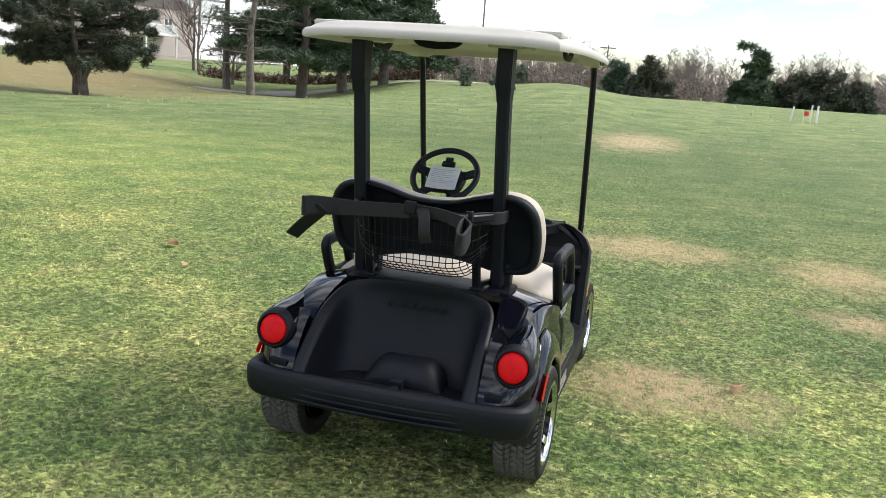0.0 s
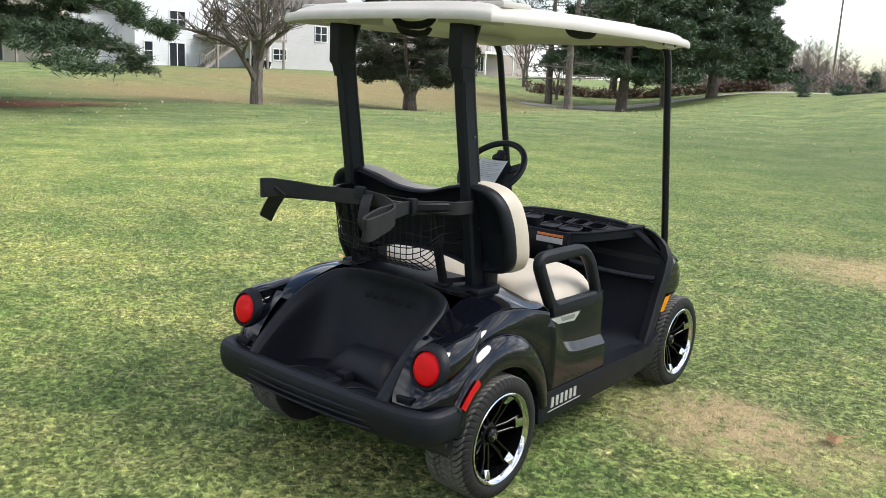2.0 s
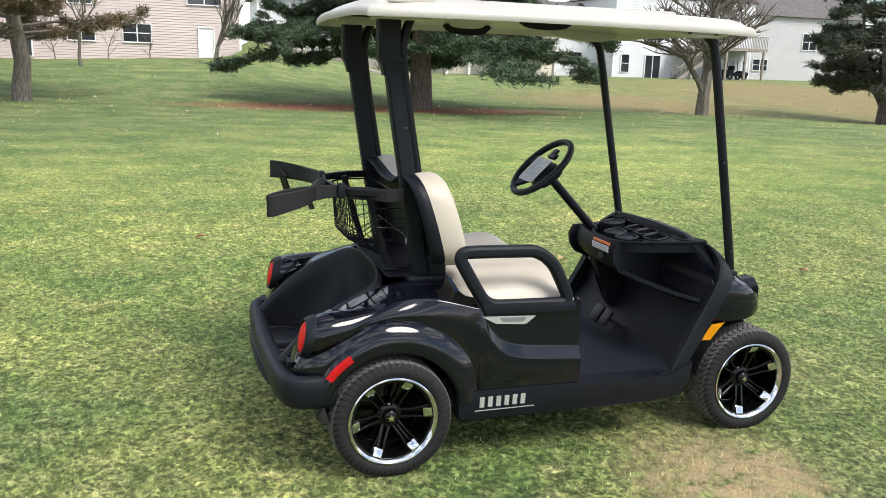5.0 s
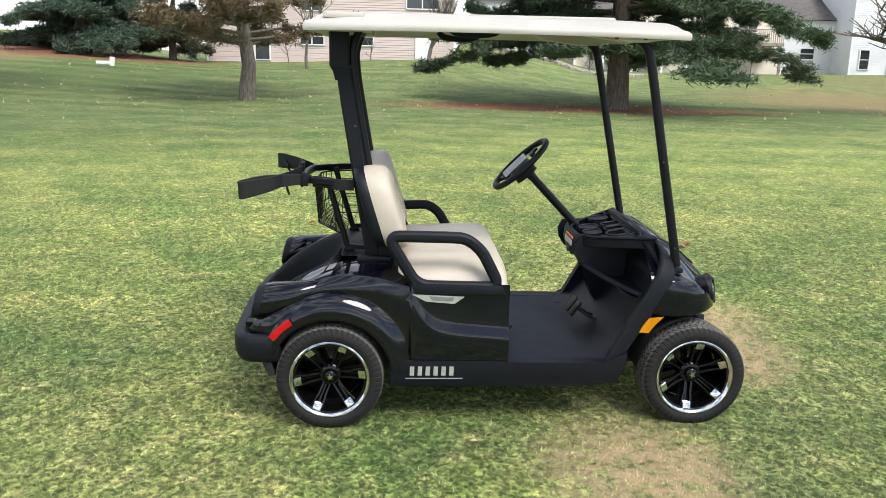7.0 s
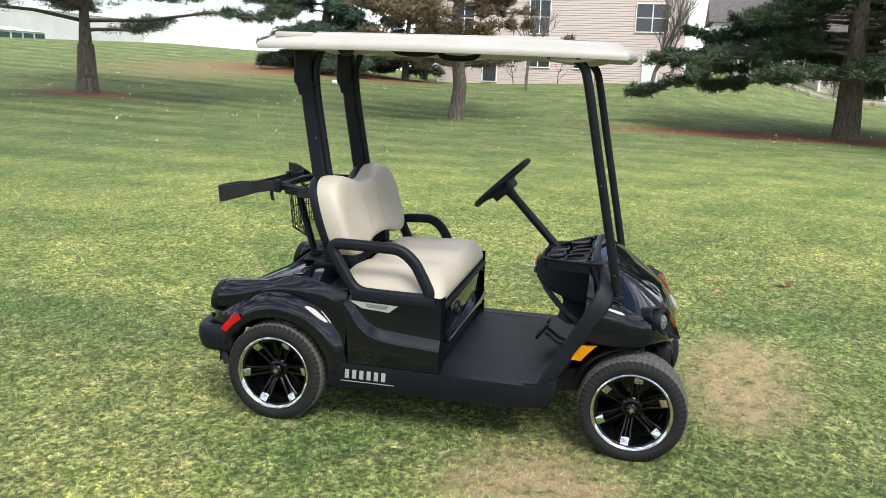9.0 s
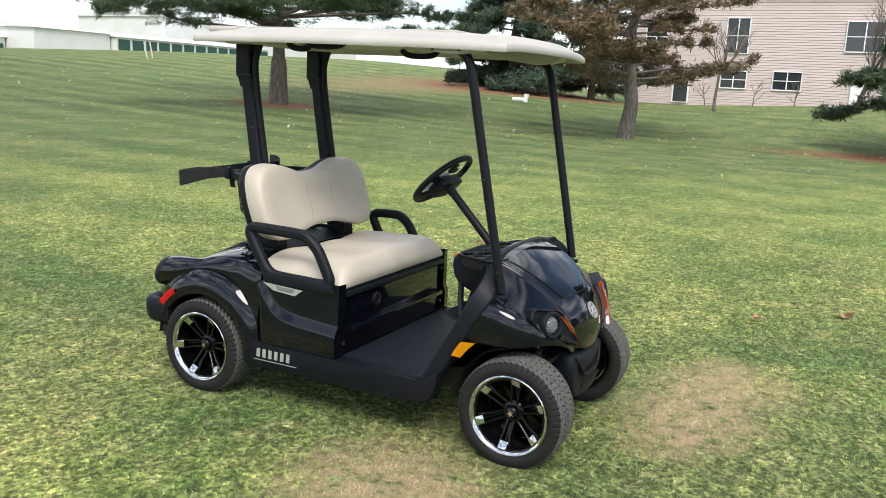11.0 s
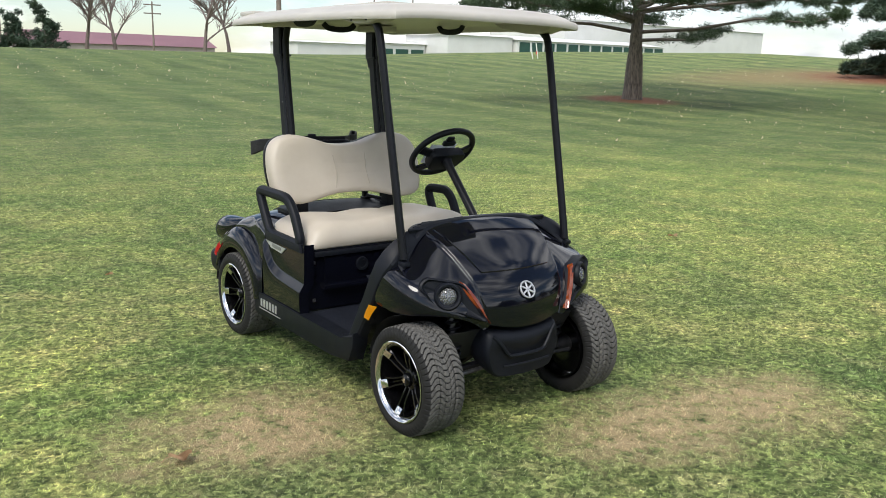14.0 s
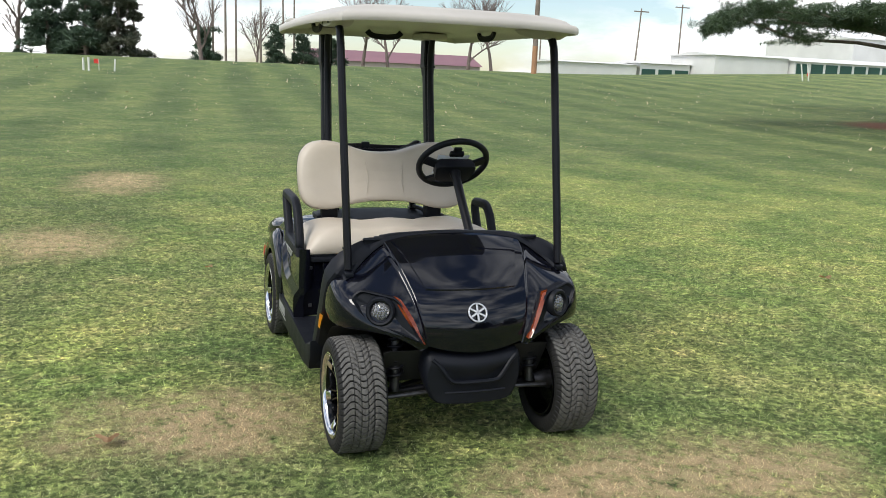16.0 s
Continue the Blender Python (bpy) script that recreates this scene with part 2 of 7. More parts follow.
# dry and worn spots of the lawn: x, y, radius along x and y
DRY = [(1.02, 1.30, 0.50, 0.34), (0.63, 5.45, 0.75, 0.55), (2.45, 5.15, 0.45, 0.6), (2.40, 3.45, 0.35, 0.3),
       (-0.8, 20.5, 1.0, 2.2), (-0.45, 2.18, 0.42, 0.28), (-1.02, 2.25, 0.40, 0.32), (2.15, -2.8, 0.5, 0.6),
       (1.86, -6.9, 0.5, 0.9)]
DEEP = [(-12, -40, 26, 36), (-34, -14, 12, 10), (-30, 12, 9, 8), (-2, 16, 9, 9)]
TAN = [(-40, 38, 15, 12), (-44, -24, 9, 5), (-36, 22, 7, 6)]
# broad pools of brighter, warmer light, painted into the turf colour
LIGHT_POOLS = [(-5.5, -2.5, 6.0, 6.0), (-9.0, 6.0, 6.5, 7.5), (1.7, 0.6, 0.7, 1.2)]
MULCH = [(-27.4, 6.5, 2.2, 6.8), (-23.4, -19.0, 1.7, 1.7), (-48.5, -19.0, 6.0, 6.5), (-27.0, 29.3, 1.5, 1.3)]


MOWN = 3.0


def lawn_colour(n, p, blade):
    """Colour of turf at a place: two greens, straw, worn spots, needle litter and painted pools of light."""
    flat = n.stretch(p, 1, 1, 0.0)
    big = n.noise(flat, 0.55, 5, 0.6)
    mid = n.noise(flat, 2.6, 8, 0.72)
    grain = n.noise(flat, 5.0, 10, 0.85)
    fine = n.noise(p, 26, 4, 0.7)
    clump = n.noise(flat, 8.0, 6, 0.72)
    g = n.mix(n.ramp(big, 0.38, 0.62), (0.215, 0.375, 0.105), (0.400, 0.525, 0.175))
    # mown swathes, a little over a metre wide, running towards the southern rise
    wave = n.nt.nodes.new("ShaderNodeTexWave")
    wave.inputs["Scale"].default_value, wave.inputs["Distortion"].default_value = 0.12, 3.2
    wave.inputs["Detail"].default_value, wave.inputs["Detail Scale"].default_value = 2.0, 0.35
    n.nt.links.new(n.stretch(p, 1, 1, 0.0, radians(MOWN)), wave.inputs["Vector"])
    worn = n.noise(flat, 0.16, 3)
    g = n.mix(n.math("MULTIPLY", n.ramp(mid, 0.50, 0.66), 0.42), g, (0.72, 0.68, 0.32))
    g = n.mix(n.math("MULTIPLY", n.ramp(clump, 0.50, 0.66), 0.42), g, (0.73, 0.75, 0.38))
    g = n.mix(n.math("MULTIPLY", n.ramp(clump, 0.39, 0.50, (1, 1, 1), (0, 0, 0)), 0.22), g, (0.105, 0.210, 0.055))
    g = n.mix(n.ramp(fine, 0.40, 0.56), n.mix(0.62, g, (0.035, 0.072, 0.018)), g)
    g = n.mix(1.0, g, n.ramp(grain, 0.34, 0.66, (0.66, 0.69, 0.66), (1.42, 1.38, 1.36)), "MULTIPLY")
    # single plants: small cells of their own tone, at three sizes
    gap = n.nt.nodes.new("ShaderNodeVectorMath")
    gap.operation = "DISTANCE"
    n.nt.links.new(flat, gap.inputs[0])
    gap.inputs[1].default_value = (0.0, 1.0, 0.0)
    near = n.ramp(n.math("DIVIDE", gap.outputs["Value"], 20.0), 0.25, 0.60, (1, 1, 1), (0.25, 0.25, 0.25))   # trodden round the cart, even farther off
    for size, lo, hi in ((64.0, 0.36, 1.62), (30.0, 0.60, 1.40), (9.0, 0.84, 1.16)):
        cell = n.nt.nodes.new("ShaderNodeTexVoronoi")
        cell.voronoi_dimensions = "2D"
        cell.inputs["Scale"].default_value = size
        n.nt.links.new(n.stretch(p, 1, 1, 0.0), cell.inputs["Vector"])
        one = n.nt.nodes.new("ShaderNodeSeparateColor")
        n.nt.links.new(cell.outputs["Color"], one.inputs[0])
        g = n.mix(near, g, n.ramp(one.outputs[0], 0.0, 1.0, (lo, lo * 1.03, lo), (hi * 1.04, hi, hi * 1.02)), "MULTIPLY")
    patch = n.noise(flat, 0.95, 4, 0.6)
    g = n.mix(1.0, g, n.ramp(patch, 0.38, 0.62, (0.78, 0.83, 0.79), (1.26, 1.16, 1.10)), "MULTIPLY")
    sep = n.nt.nodes.new("ShaderNodeSeparateXYZ")
    n.nt.links.new(p, sep.inputs[0])
    wob = n.math("SUBTRACT", mid, 0.5)

    def spots(rows, edge, jag):
        total = None
        for x, y, rx, ry in rows:
            dx = n.math("DIVIDE", n.math("SUBTRACT", sep.outputs["X"], x), rx)
            dy = n.math("DIVIDE", n.math("SUBTRACT", sep.outputs["Y"], y), ry)
            d = n.math("SQRT", n.math("ADD", n.math("MULTIPLY", dx, dx), n.math("MULTIPLY", dy, dy)))
            d = n.math("MULTIPLY_ADD", wob, jag, d)
            f = n.math("SUBTRACT", 1.0, n.math("SMOOTH_MIN", n.math("MAXIMUM", n.math("DIVIDE", n.math("SUBTRACT", d, 1 - edge), 2 * edge), 0.0), 1.0, 0.1))
            total = f if total is None else n.math("MAXIMUM", total, f)
        return n.math("MAXIMUM", total, 0.0)

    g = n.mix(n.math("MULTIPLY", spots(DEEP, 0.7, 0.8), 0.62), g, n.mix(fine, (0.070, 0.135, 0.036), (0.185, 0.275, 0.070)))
    south = n.ramp(n.math("MULTIPLY_ADD", sep.outputs["Y"], -0.04, 0.45), 0.35, 0.80, (0.12, 0.12, 0.12), (0.85, 0.85, 0.85))
    swathe = n.mix(n.math("MULTIPLY", n.ramp(worn, 0.36, 0.62), south), (1, 1, 1), n.ramp(wave.outputs["Fac"], 0.2, 0.8, (0.60, 0.66, 0.66), (1.22, 1.15, 1.12)))
    g = n.mix(1.0, g, swathe, "MULTIPLY")
    # painted light: the turf colour is raised inside the pools
    g = n.mix(n.math("MULTIPLY", spots(LIGHT_POOLS, 0.6, 0.8), 0.90), g, n.mix(1.0, g, (1.62, 1.52, 1.30), "MULTIPLY"))
    straw = n.mix(fine, (0.60, 0.45, 0.20), (1.0, 0.83, 0.44))
    g = n.mix(n.math("MULTIPLY", spots(TAN, 0.5, 0.8), 0.75), g, n.mix(fine, (0.36, 0.27, 0.11), (0.52, 0.40, 0.18)))
    g = n.mix(n.math("MULTIPLY", spots(DRY, 0.55, 3.4), n.ramp(n.noise(flat, 11.0, 6, 0.75), 0.35, 0.53)), g, straw)
    g = n.mix(n.math("MULTIPLY", spots(MULCH, 0.3, 1.0), 0.85), g, n.mix(fine, (0.26, 0.095, 0.050), (0.52, 0.205, 0.110)))
    g = n.mix(1.0, g, (1.035, 0.985, 1.12), "MULTIPLY")
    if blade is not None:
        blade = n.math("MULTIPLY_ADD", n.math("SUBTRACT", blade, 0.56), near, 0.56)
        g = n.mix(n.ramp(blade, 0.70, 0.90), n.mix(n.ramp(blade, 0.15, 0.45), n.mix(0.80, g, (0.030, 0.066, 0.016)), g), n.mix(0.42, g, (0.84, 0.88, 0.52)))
    return g


def lawn_material(name, with_blades):
    n = Nodes(name)
    geo = n.nt.nodes.new("ShaderNodeNewGeometry")
    p = geo.outputs["Position"]
    c = lawn_colour(n, p, geo.outputs["Random Per Island"] if with_blades else None)
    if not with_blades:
        c = n.mix(1.0, c, (0.56, 0.56, 0.56), "MULTIPLY")    # thatch and the blades' own shade, put into the colour of all the ground
    n.set(Base_Color=c, Roughness=0.85 if not with_blades else 0.6, Specular_IOR_Level=0.25)
    if with_blades:
        tr = n.add("ShaderNodeBsdfTranslucent", Color=c)
        mx = n.nt.nodes.new("ShaderNodeMixShader")
        mx.inputs[0].default_value = 0.32
        out = n.nt.nodes["Material Output"]
        n.nt.links.new(n.b.outputs[0], mx.inputs[1]), n.nt.links.new(tr.outputs[0], mx.inputs[2])
        n.nt.links.new(mx.outputs[0], out.inputs["Surface"])
    else:
        h = n.math("ADD", n.noise(p, 60, 5, 0.7), n.math("MULTIPLY", n.noise(p, 7, 4), 1.5))
        n.bump(h, 0.9, 0.03)
    return n.m


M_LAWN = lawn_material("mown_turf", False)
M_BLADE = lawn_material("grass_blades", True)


# ---- builders ----
def finish(me, mat, smooth=40):
    me.materials.append(mat)
    if smooth:
        me.shade_smooth()
        me.set_sharp_from_angle(angle=radians(smooth))
    return me


def from_bm(name, bm, mat, smooth=40):
    bmesh.ops.recalc_face_normals(bm, faces=bm.faces)
    me = bpy.data.meshes.new(name)
    bm.to_mesh(me)
    bm.free()
    return finish(me, mat, smooth)


def part(name, bm, mat, parent=None, label="", smooth=40, sub=0):
    """Links a bmesh as one mesh object, under a thing or a part."""
    ob = new(name, from_bm(name, bm, mat, smooth))
    if parent is not None:
        ob.parent = parent
    if sub:
        s = ob.modifiers.new("subdivision", "SUBSURF")
        s.levels = s.render_levels = sub
    return tagged(ob, label)


def thing(name, label, category, at=(0, 0, 0), group="", kind=""):
    ob = new(name)
    ob.empty_display_size = 0.2
    ob.matrix_world = pose(*at)
    return tagged(ob, label, category, group, kind)


def raw_mesh(name, verts, faces, mat, smooth=0):
    me = bpy.data.meshes.new(name)
    me.from_pydata([tuple(v) for v in verts], [], faces)
    return finish(me, mat, smooth)


def tri_soup(name, tris, mat):
    """A mesh of loose triangles from an (n, 3, 3) array."""
    n = len(tris)
    me = bpy.data.meshes.new(name)
    me.vertices.add(3 * n), me.loops.add(3 * n), me.polygons.add(n)
    me.vertices.foreach_set("co", np.asarray(tris, dtype=np.float32).ravel())
    me.loops.foreach_set("vertex_index", np.arange(3 * n, dtype=np.int32))
    me.polygons.foreach_set("loop_start", np.arange(0, 3 * n, 3, dtype=np.int32))
    me.update()
    me.validate()
    me.materials.append(mat)
    return me


def box(bm, c, s, bevel=0.0, rot=None, seg=2):
    m = Matrix.Translation(c) @ (rot if rot is not None else Matrix()) @ Matrix.Diagonal((*s, 1))
    r = bmesh.ops.create_cube(bm, size=1.0, matrix=m)
    if bevel:
        edges = list({e for v in r["verts"] for e in v.link_edges})
        bmesh.ops.bevel(bm, geom=edges, offset=bevel, segments=seg, affect="EDGES", profile=0.6)
    return bm


def boxed(c, s, bevel=0.0, rot=None):
    return box(bmesh.new(), c, s, bevel, rot)


def loft(bm, rows, close=False, caps=False):
    """Skins rows of points of equal length."""
    vs = [[bm.verts.new(p) for p in row] for row in rows]
    k = len(rows[0])
    for a, b in zip(vs, vs[1:]):
        for i in range(k if close else k - 1):
            j = (i + 1) % k
            bm.faces.new((a[i], a[j], b[j], b[i]))
    if caps:
        bm.faces.new(vs[0]), bm.faces.new(vs[-1])
    return bm


def sweep(bm, path, profile, up=(0, 0, 1), closed=False, scales=None):
    """Sweeps a closed 2D profile (side, up) along a path."""
    pts = [Vector(p) for p in path]
    n = len(pts)
    rows, last = [], None
    for i, p in enumerate(pts):
        a = pts[i - 1] if (i or closed) else p
        b = pts[(i + 1) % n] if (i < n - 1 or closed) else p
        t = (b - a).normalized()
        u = Vector(up)
        side = t.cross(u)
        if side.length < 1e-3:
            side = last if last is not None else t.orthogonal()
        side.normalize()
        last = side
        u = side.cross(t).normalized()
        k = scales[i] if scales else 1.0
        rows.append([p + side * (x * k) + u * (y * k) for x, y in profile])
    if closed:
        rows.append(rows[0])
        vs = [[bm.verts.new(q) for q in r] for r in rows[:-1]]
        vs.append(vs[0])
        m = len(profile)
        for r0, r1 in zip(vs, vs[1:]):
            for i in range(m):
                bm.faces.new((r0[i], r0[(i + 1) % m], r1[(i + 1) % m], r1[i]))
        return bm
    return loft(bm, rows, close=True, caps=True)


def ring(r, k=10, ry=None):
    return [(r * math.cos(2 * math.pi * i / k), (ry or r) * math.sin(2 * math.pi * i / k)) for i in range(k)]


def slab(w, h, b=0.2):
    """A rectangle with cut corners, as a profile."""
    x, y = w / 2, h / 2
    c = min(x, y) * b
    return [(x, -y + c), (x, y - c), (x - c, y), (-x + c, y), (-x, y - c), (-x, -y + c), (-x + c, -y), (x - c, -y)]


def arcs(pts, r, k=5, closed=True):
    """Rounds the corners of a polyline in space."""
    pts = [Vector(p) for p in pts]
    n, out = len(pts), []
    for i, p in enumerate(pts):
        if not closed and i in (0, n - 1):
            out.append(p)
            continue
        a, b = pts[i - 1] - p, pts[(i + 1) % n] - p
        d = min(r, a.length * 0.45, b.length * 0.45)
        p0, p1 = p + a.normalized() * d, p + b.normalized() * d
        for j in range(k + 1):
            t = j / k
            out.append(p0 * (1 - t) ** 2 + p * 2 * t * (1 - t) + p1 * t ** 2)
    return out


def prism(bm, poly, x0, x1, bevel=0.0, axis="x"):
    """Extrudes a polygon given in the plane across the axis."""
    place = {"x": lambda a, b, c: (c, a, b), "y": lambda a, b, c: (a, c, b), "z": lambda a, b, c: (a, b, c)}[axis]
    lo = [bm.verts.new(place(a, b, x0)) for a, b in poly]
    hi = [bm.verts.new(place(a, b, x1)) for a, b in poly]
    n = len(poly)
    faces = [bm.faces.new(lo), bm.faces.new(list(reversed(hi)))]
    for i in range(n):
        faces.append(bm.faces.new((lo[i], lo[(i + 1) % n], hi[(i + 1) % n], hi[i])))
    if bevel:
        edges = list({e for f in faces[:2] for e in f.edges})
        bmesh.ops.bevel(bm, geom=edges, offset=bevel, segments=2, affect="EDGES", profile=0.6)
    return bm


def lathe(bm, profile, k=48, close=False):
    """Turns a profile of (x, radius) round the x axis."""
    rows = [[(x, r * math.cos(2 * math.pi * i / k), r * math.sin(2 * math.pi * i / k)) for i in range(k)] for x, r in profile]
    if close:
        rows.append(rows[0])
    loft(bm, rows, close=True)
    if close:
        bmesh.ops.remove_doubles(bm, verts=bm.verts, dist=1e-5)
    return bm


def smooth_curve(pts, k=8):
    """Catmull-Rom through points."""
    P = [Vector(p) for p in pts]
    out = []
    for i in range(len(P) - 1):
        a, b, c, d = P[max(i - 1, 0)], P[i], P[i + 1], P[min(i + 2, len(P) - 1)]
        for j in range(k):
            t = j / k
            out.append(0.5 * ((2 * b) + (c - a) * t + (2 * a - 5 * b + 4 * c - d) * t * t + (3 * b - a - 3 * c + d) * t ** 3))
    return out + [P[-1]]


# ---- ground ----
RADII = (0, 16, 30, 42, 56, 75, 100)
HILLS = [  # azimuth from +y towards -x, then the height at the radii from 30 on
    (-90, 0.4, 0.6, 0.8, 0.8, 0.7),
    (-6, 0.45, 0.70, 0.85, 0.90, 0.70),
    (4, 0.55, 0.95, 1.05, 0.95, 0.70),
    (10, 0.80, 1.55, 1.60, 1.20, 0.80),
    (18, 0.35, 0.70, 0.90, 1.25, 1.00),
    (29, 0.12, -0.15, -0.55, 0.20, 1.00),
    (42, -0.05, -0.57, 0.30, 0.85, 1.30),
    (54, -0.12, -0.25, 0.65, 1.05, 1.30),
    (73, -0.18, 0.05, 0.75, 0.95, 1.40),
    (77.5, -0.16, 0.12, 0.80, 1.20, 1.80),
    (83, -0.10, 0.50, 2.00, 2.40, 2.60),
    (87, -0.07, 0.80, 2.60, 2.85, 2.90),
    (89.2, -0.05, 0.95, 1.50, 1.70, 2.00),
    (104, 0.0, 0.75, 1.05, 1.30, 1.60),
    (116, 0.20, 1.00, 1.80, 3.10, 3.30),
    (124, 0.32, 1.05, 2.00, 3.45, 3.60),
    (132, 0.45, 1.10, 2.05, 3.35, 3.55),
    (156, 0.60, 1.20, 2.00, 2.45, 2.55),
    (178, 0.85, 1.45, 2.05, 2.30, 2.20),
    (270, 0.4, 0.6, 0.8, 0.8, 0.7),
]


def smoothstep(t):
    t = min(max(t, 0.0), 1.0)
    return t * t * (3 - 2 * t)


def ground_z(x, y):
    dx, dy = x - 0.5, y - 1.0
    r = math.hypot(dx, dy)
    if r < 6:
        return 0.0
    az = (math.degrees(math.atan2(-dx, dy)) + 90) % 360 - 90
    for a, b in zip(HILLS, HILLS[1:]):
        if a[0] <= az <= b[0]:
            break
    t = smoothstep((az - a[0]) / (b[0] - a[0]))
    row = [0.0, 0.0] + [p + (q - p) * t for p, q in zip(a[1:], b[1:])]
    row[1] = 0.12 * row[2]
    if r >= 100:
        return row[-1] - 0.004 * min(r - 100, 300)
    for i in range(6):
        if r <= RADII[i + 1]:
            u = (r - RADII[i]) / (RADII[i + 1] - RADII[i])
            p0, p1 = row[max(i - 1, 0)], row[i]
            p2, p3 = row[i + 1], row[min(i + 2, 6)]
            m1 = 0.5 * (p2 - p0) * (i > 0)
            m2 = 0.5 * (p3 - p1)
            h = (2 * u ** 3 - 3 * u * u + 1) * p1 + (u ** 3 - 2 * u * u + u) * m1 + (-2 * u ** 3 + 3 * u * u) * p2 + (u ** 3 - u * u) * m2
            return h + 0.02 * (noise.noise((x * 0.15, y * 0.15, 0.0))) * smoothstep((r - 6) / 10)


def make_ground():
    radii, r = [0.0], 0.25
    while r < 2600:
        radii.append(r)
        r *= 1.06 if r < 130 else 1.25
        r += 0.05
    k = 240
    verts, faces = [(0.5, 1.0, 0.0)], []
    for r in radii[1:]:
        for i in range(k):
            a = 2 * math.pi * i / k
            x, y = 0.5 - r * math.sin(a), 1.0 + r * math.cos(a)
            verts.append((x, y, ground_z(x, y)))
    for i in range(k):
        faces.append((0, 1 + i, 1 + (i + 1) % k))
    for j in range(len(radii) - 2):
        b0, b1 = 1 + j * k, 1 + (j + 1) * k
        for i in range(k):
            faces.append((b0 + i, b1 + i, b1 + (i + 1) % k, b0 + (i + 1) % k))
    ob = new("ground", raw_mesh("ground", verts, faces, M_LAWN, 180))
    tagged(ob, "mown green lawn with straw-coloured worn spots", "lawn", kind="structure")


make_ground()


TABLE_R = np.concatenate((np.linspace(0, 60, 121), np.linspace(61, 100, 40)))
TABLE = np.array([[ground_z(0.5 - r * math.sin(radians(a)), 1 + r * math.cos(radians(a))) for r in TABLE_R] for a in range(0, 361, 3)])


def ground_many(xy):
    """Heights of many places at once, from a table."""
    dx, dy = xy[:, 0] - 0.5, xy[:, 1] - 1.0
    r = np.clip(np.hypot(dx, dy), 0, 99.9)
    a = (np.degrees(np.arctan2(-dx, dy)) % 360) / 3
    i = np.minimum(a.astype(int), 119)
    j = np.clip(np.searchsorted(TABLE_R, r) - 1, 0, len(TABLE_R) - 2)
    u, v = a - i, (r - TABLE_R[j]) / (TABLE_R[j + 1] - TABLE_R[j])
    return (TABLE[i, j] * (1 - u) + TABLE[i + 1, j] * u) * (1 - v) + (TABLE[i, j + 1] * (1 - u) + TABLE[i + 1, j + 1] * u) * v


def grass(density=11500, near=4.6, far=20.0, power=3.9, seed=11):
    """Mown blades: dense round the cart, thinner and coarser farther out."""
    rng = np.random.default_rng(seed)
    n0 = int(math.pi * near ** 2 * density)
    q = 2 - power
    n1 = int(density * 2 * math.pi * near ** power * (far ** q - near ** q) / q)
    r = np.concatenate((near * np.sqrt(rng.uniform(0, 1, n0)), (near ** q + rng.uniform(0, 1, n1) * (far ** q - near ** q)) ** (1 / q)))
    a = rng.uniform(0, 2 * np.pi, n0 + n1)
    p = np.column_stack((0.0 - r * np.sin(a), 1.0 + r * np.cos(a)))
    n = len(p)
    z = ground_many(p)
    size = np.maximum(r / near, 1.0) ** 0.85
    broad = np.where(rng.uniform(0, 1, n) < 0.08, 2.0, 1.0)
    ang, la = rng.uniform(0, 2 * np.pi, n), rng.uniform(0, 2 * np.pi, n)
    lean = rng.uniform(0.45, 1.45, n)
    L = 0.022 * np.minimum(size, 1.9) * rng.uniform(0.45, 1.25, n)
    base = np.column_stack((p, z - 0.004))
    side = np.column_stack((np.cos(ang), np.sin(ang), np.zeros(n))) * (0.0037 * broad * size * rng.uniform(0.6, 1.3, n) / 2)[:, None]
    tip = base + np.column_stack((np.cos(la) * np.sin(lean), np.sin(la) * np.sin(lean), np.cos(lean))) * L[:, None]
    ob = new("grass", tri_soup("grass", np.stack((base - side, base + side, tip), axis=1), M_BLADE))
    tagged(ob, "short mown lawn grass, green with dry tips", "grass", kind="stuff")


grass()


# ---- golf cart: rear axle at y = 0, front at +y ----
from mathutils.geometry import tessellate_polygon

cart = thing("golf_cart", "glossy black two-seat golf cart with cream seats and roof", "golf cart")
CART = pose(0.025, -0.008, 0, 0, 0, 1.1)
cart.matrix_world = CART


def mirror(rows):
    return [[(-p[0], p[1], p[2]) for p in row] for row in rows]


def both(name, rows, mat, label="", sub=0, smooth=40, close=False, caps=False):
    """The same lofted part on both sides of the cart."""
    part(name, loft(bmesh.new(), rows, close, caps), mat, cart, label, smooth, sub)
    part(name, loft(bmesh.new(), mirror(rows), close, caps), mat, cart, label, smooth, sub)




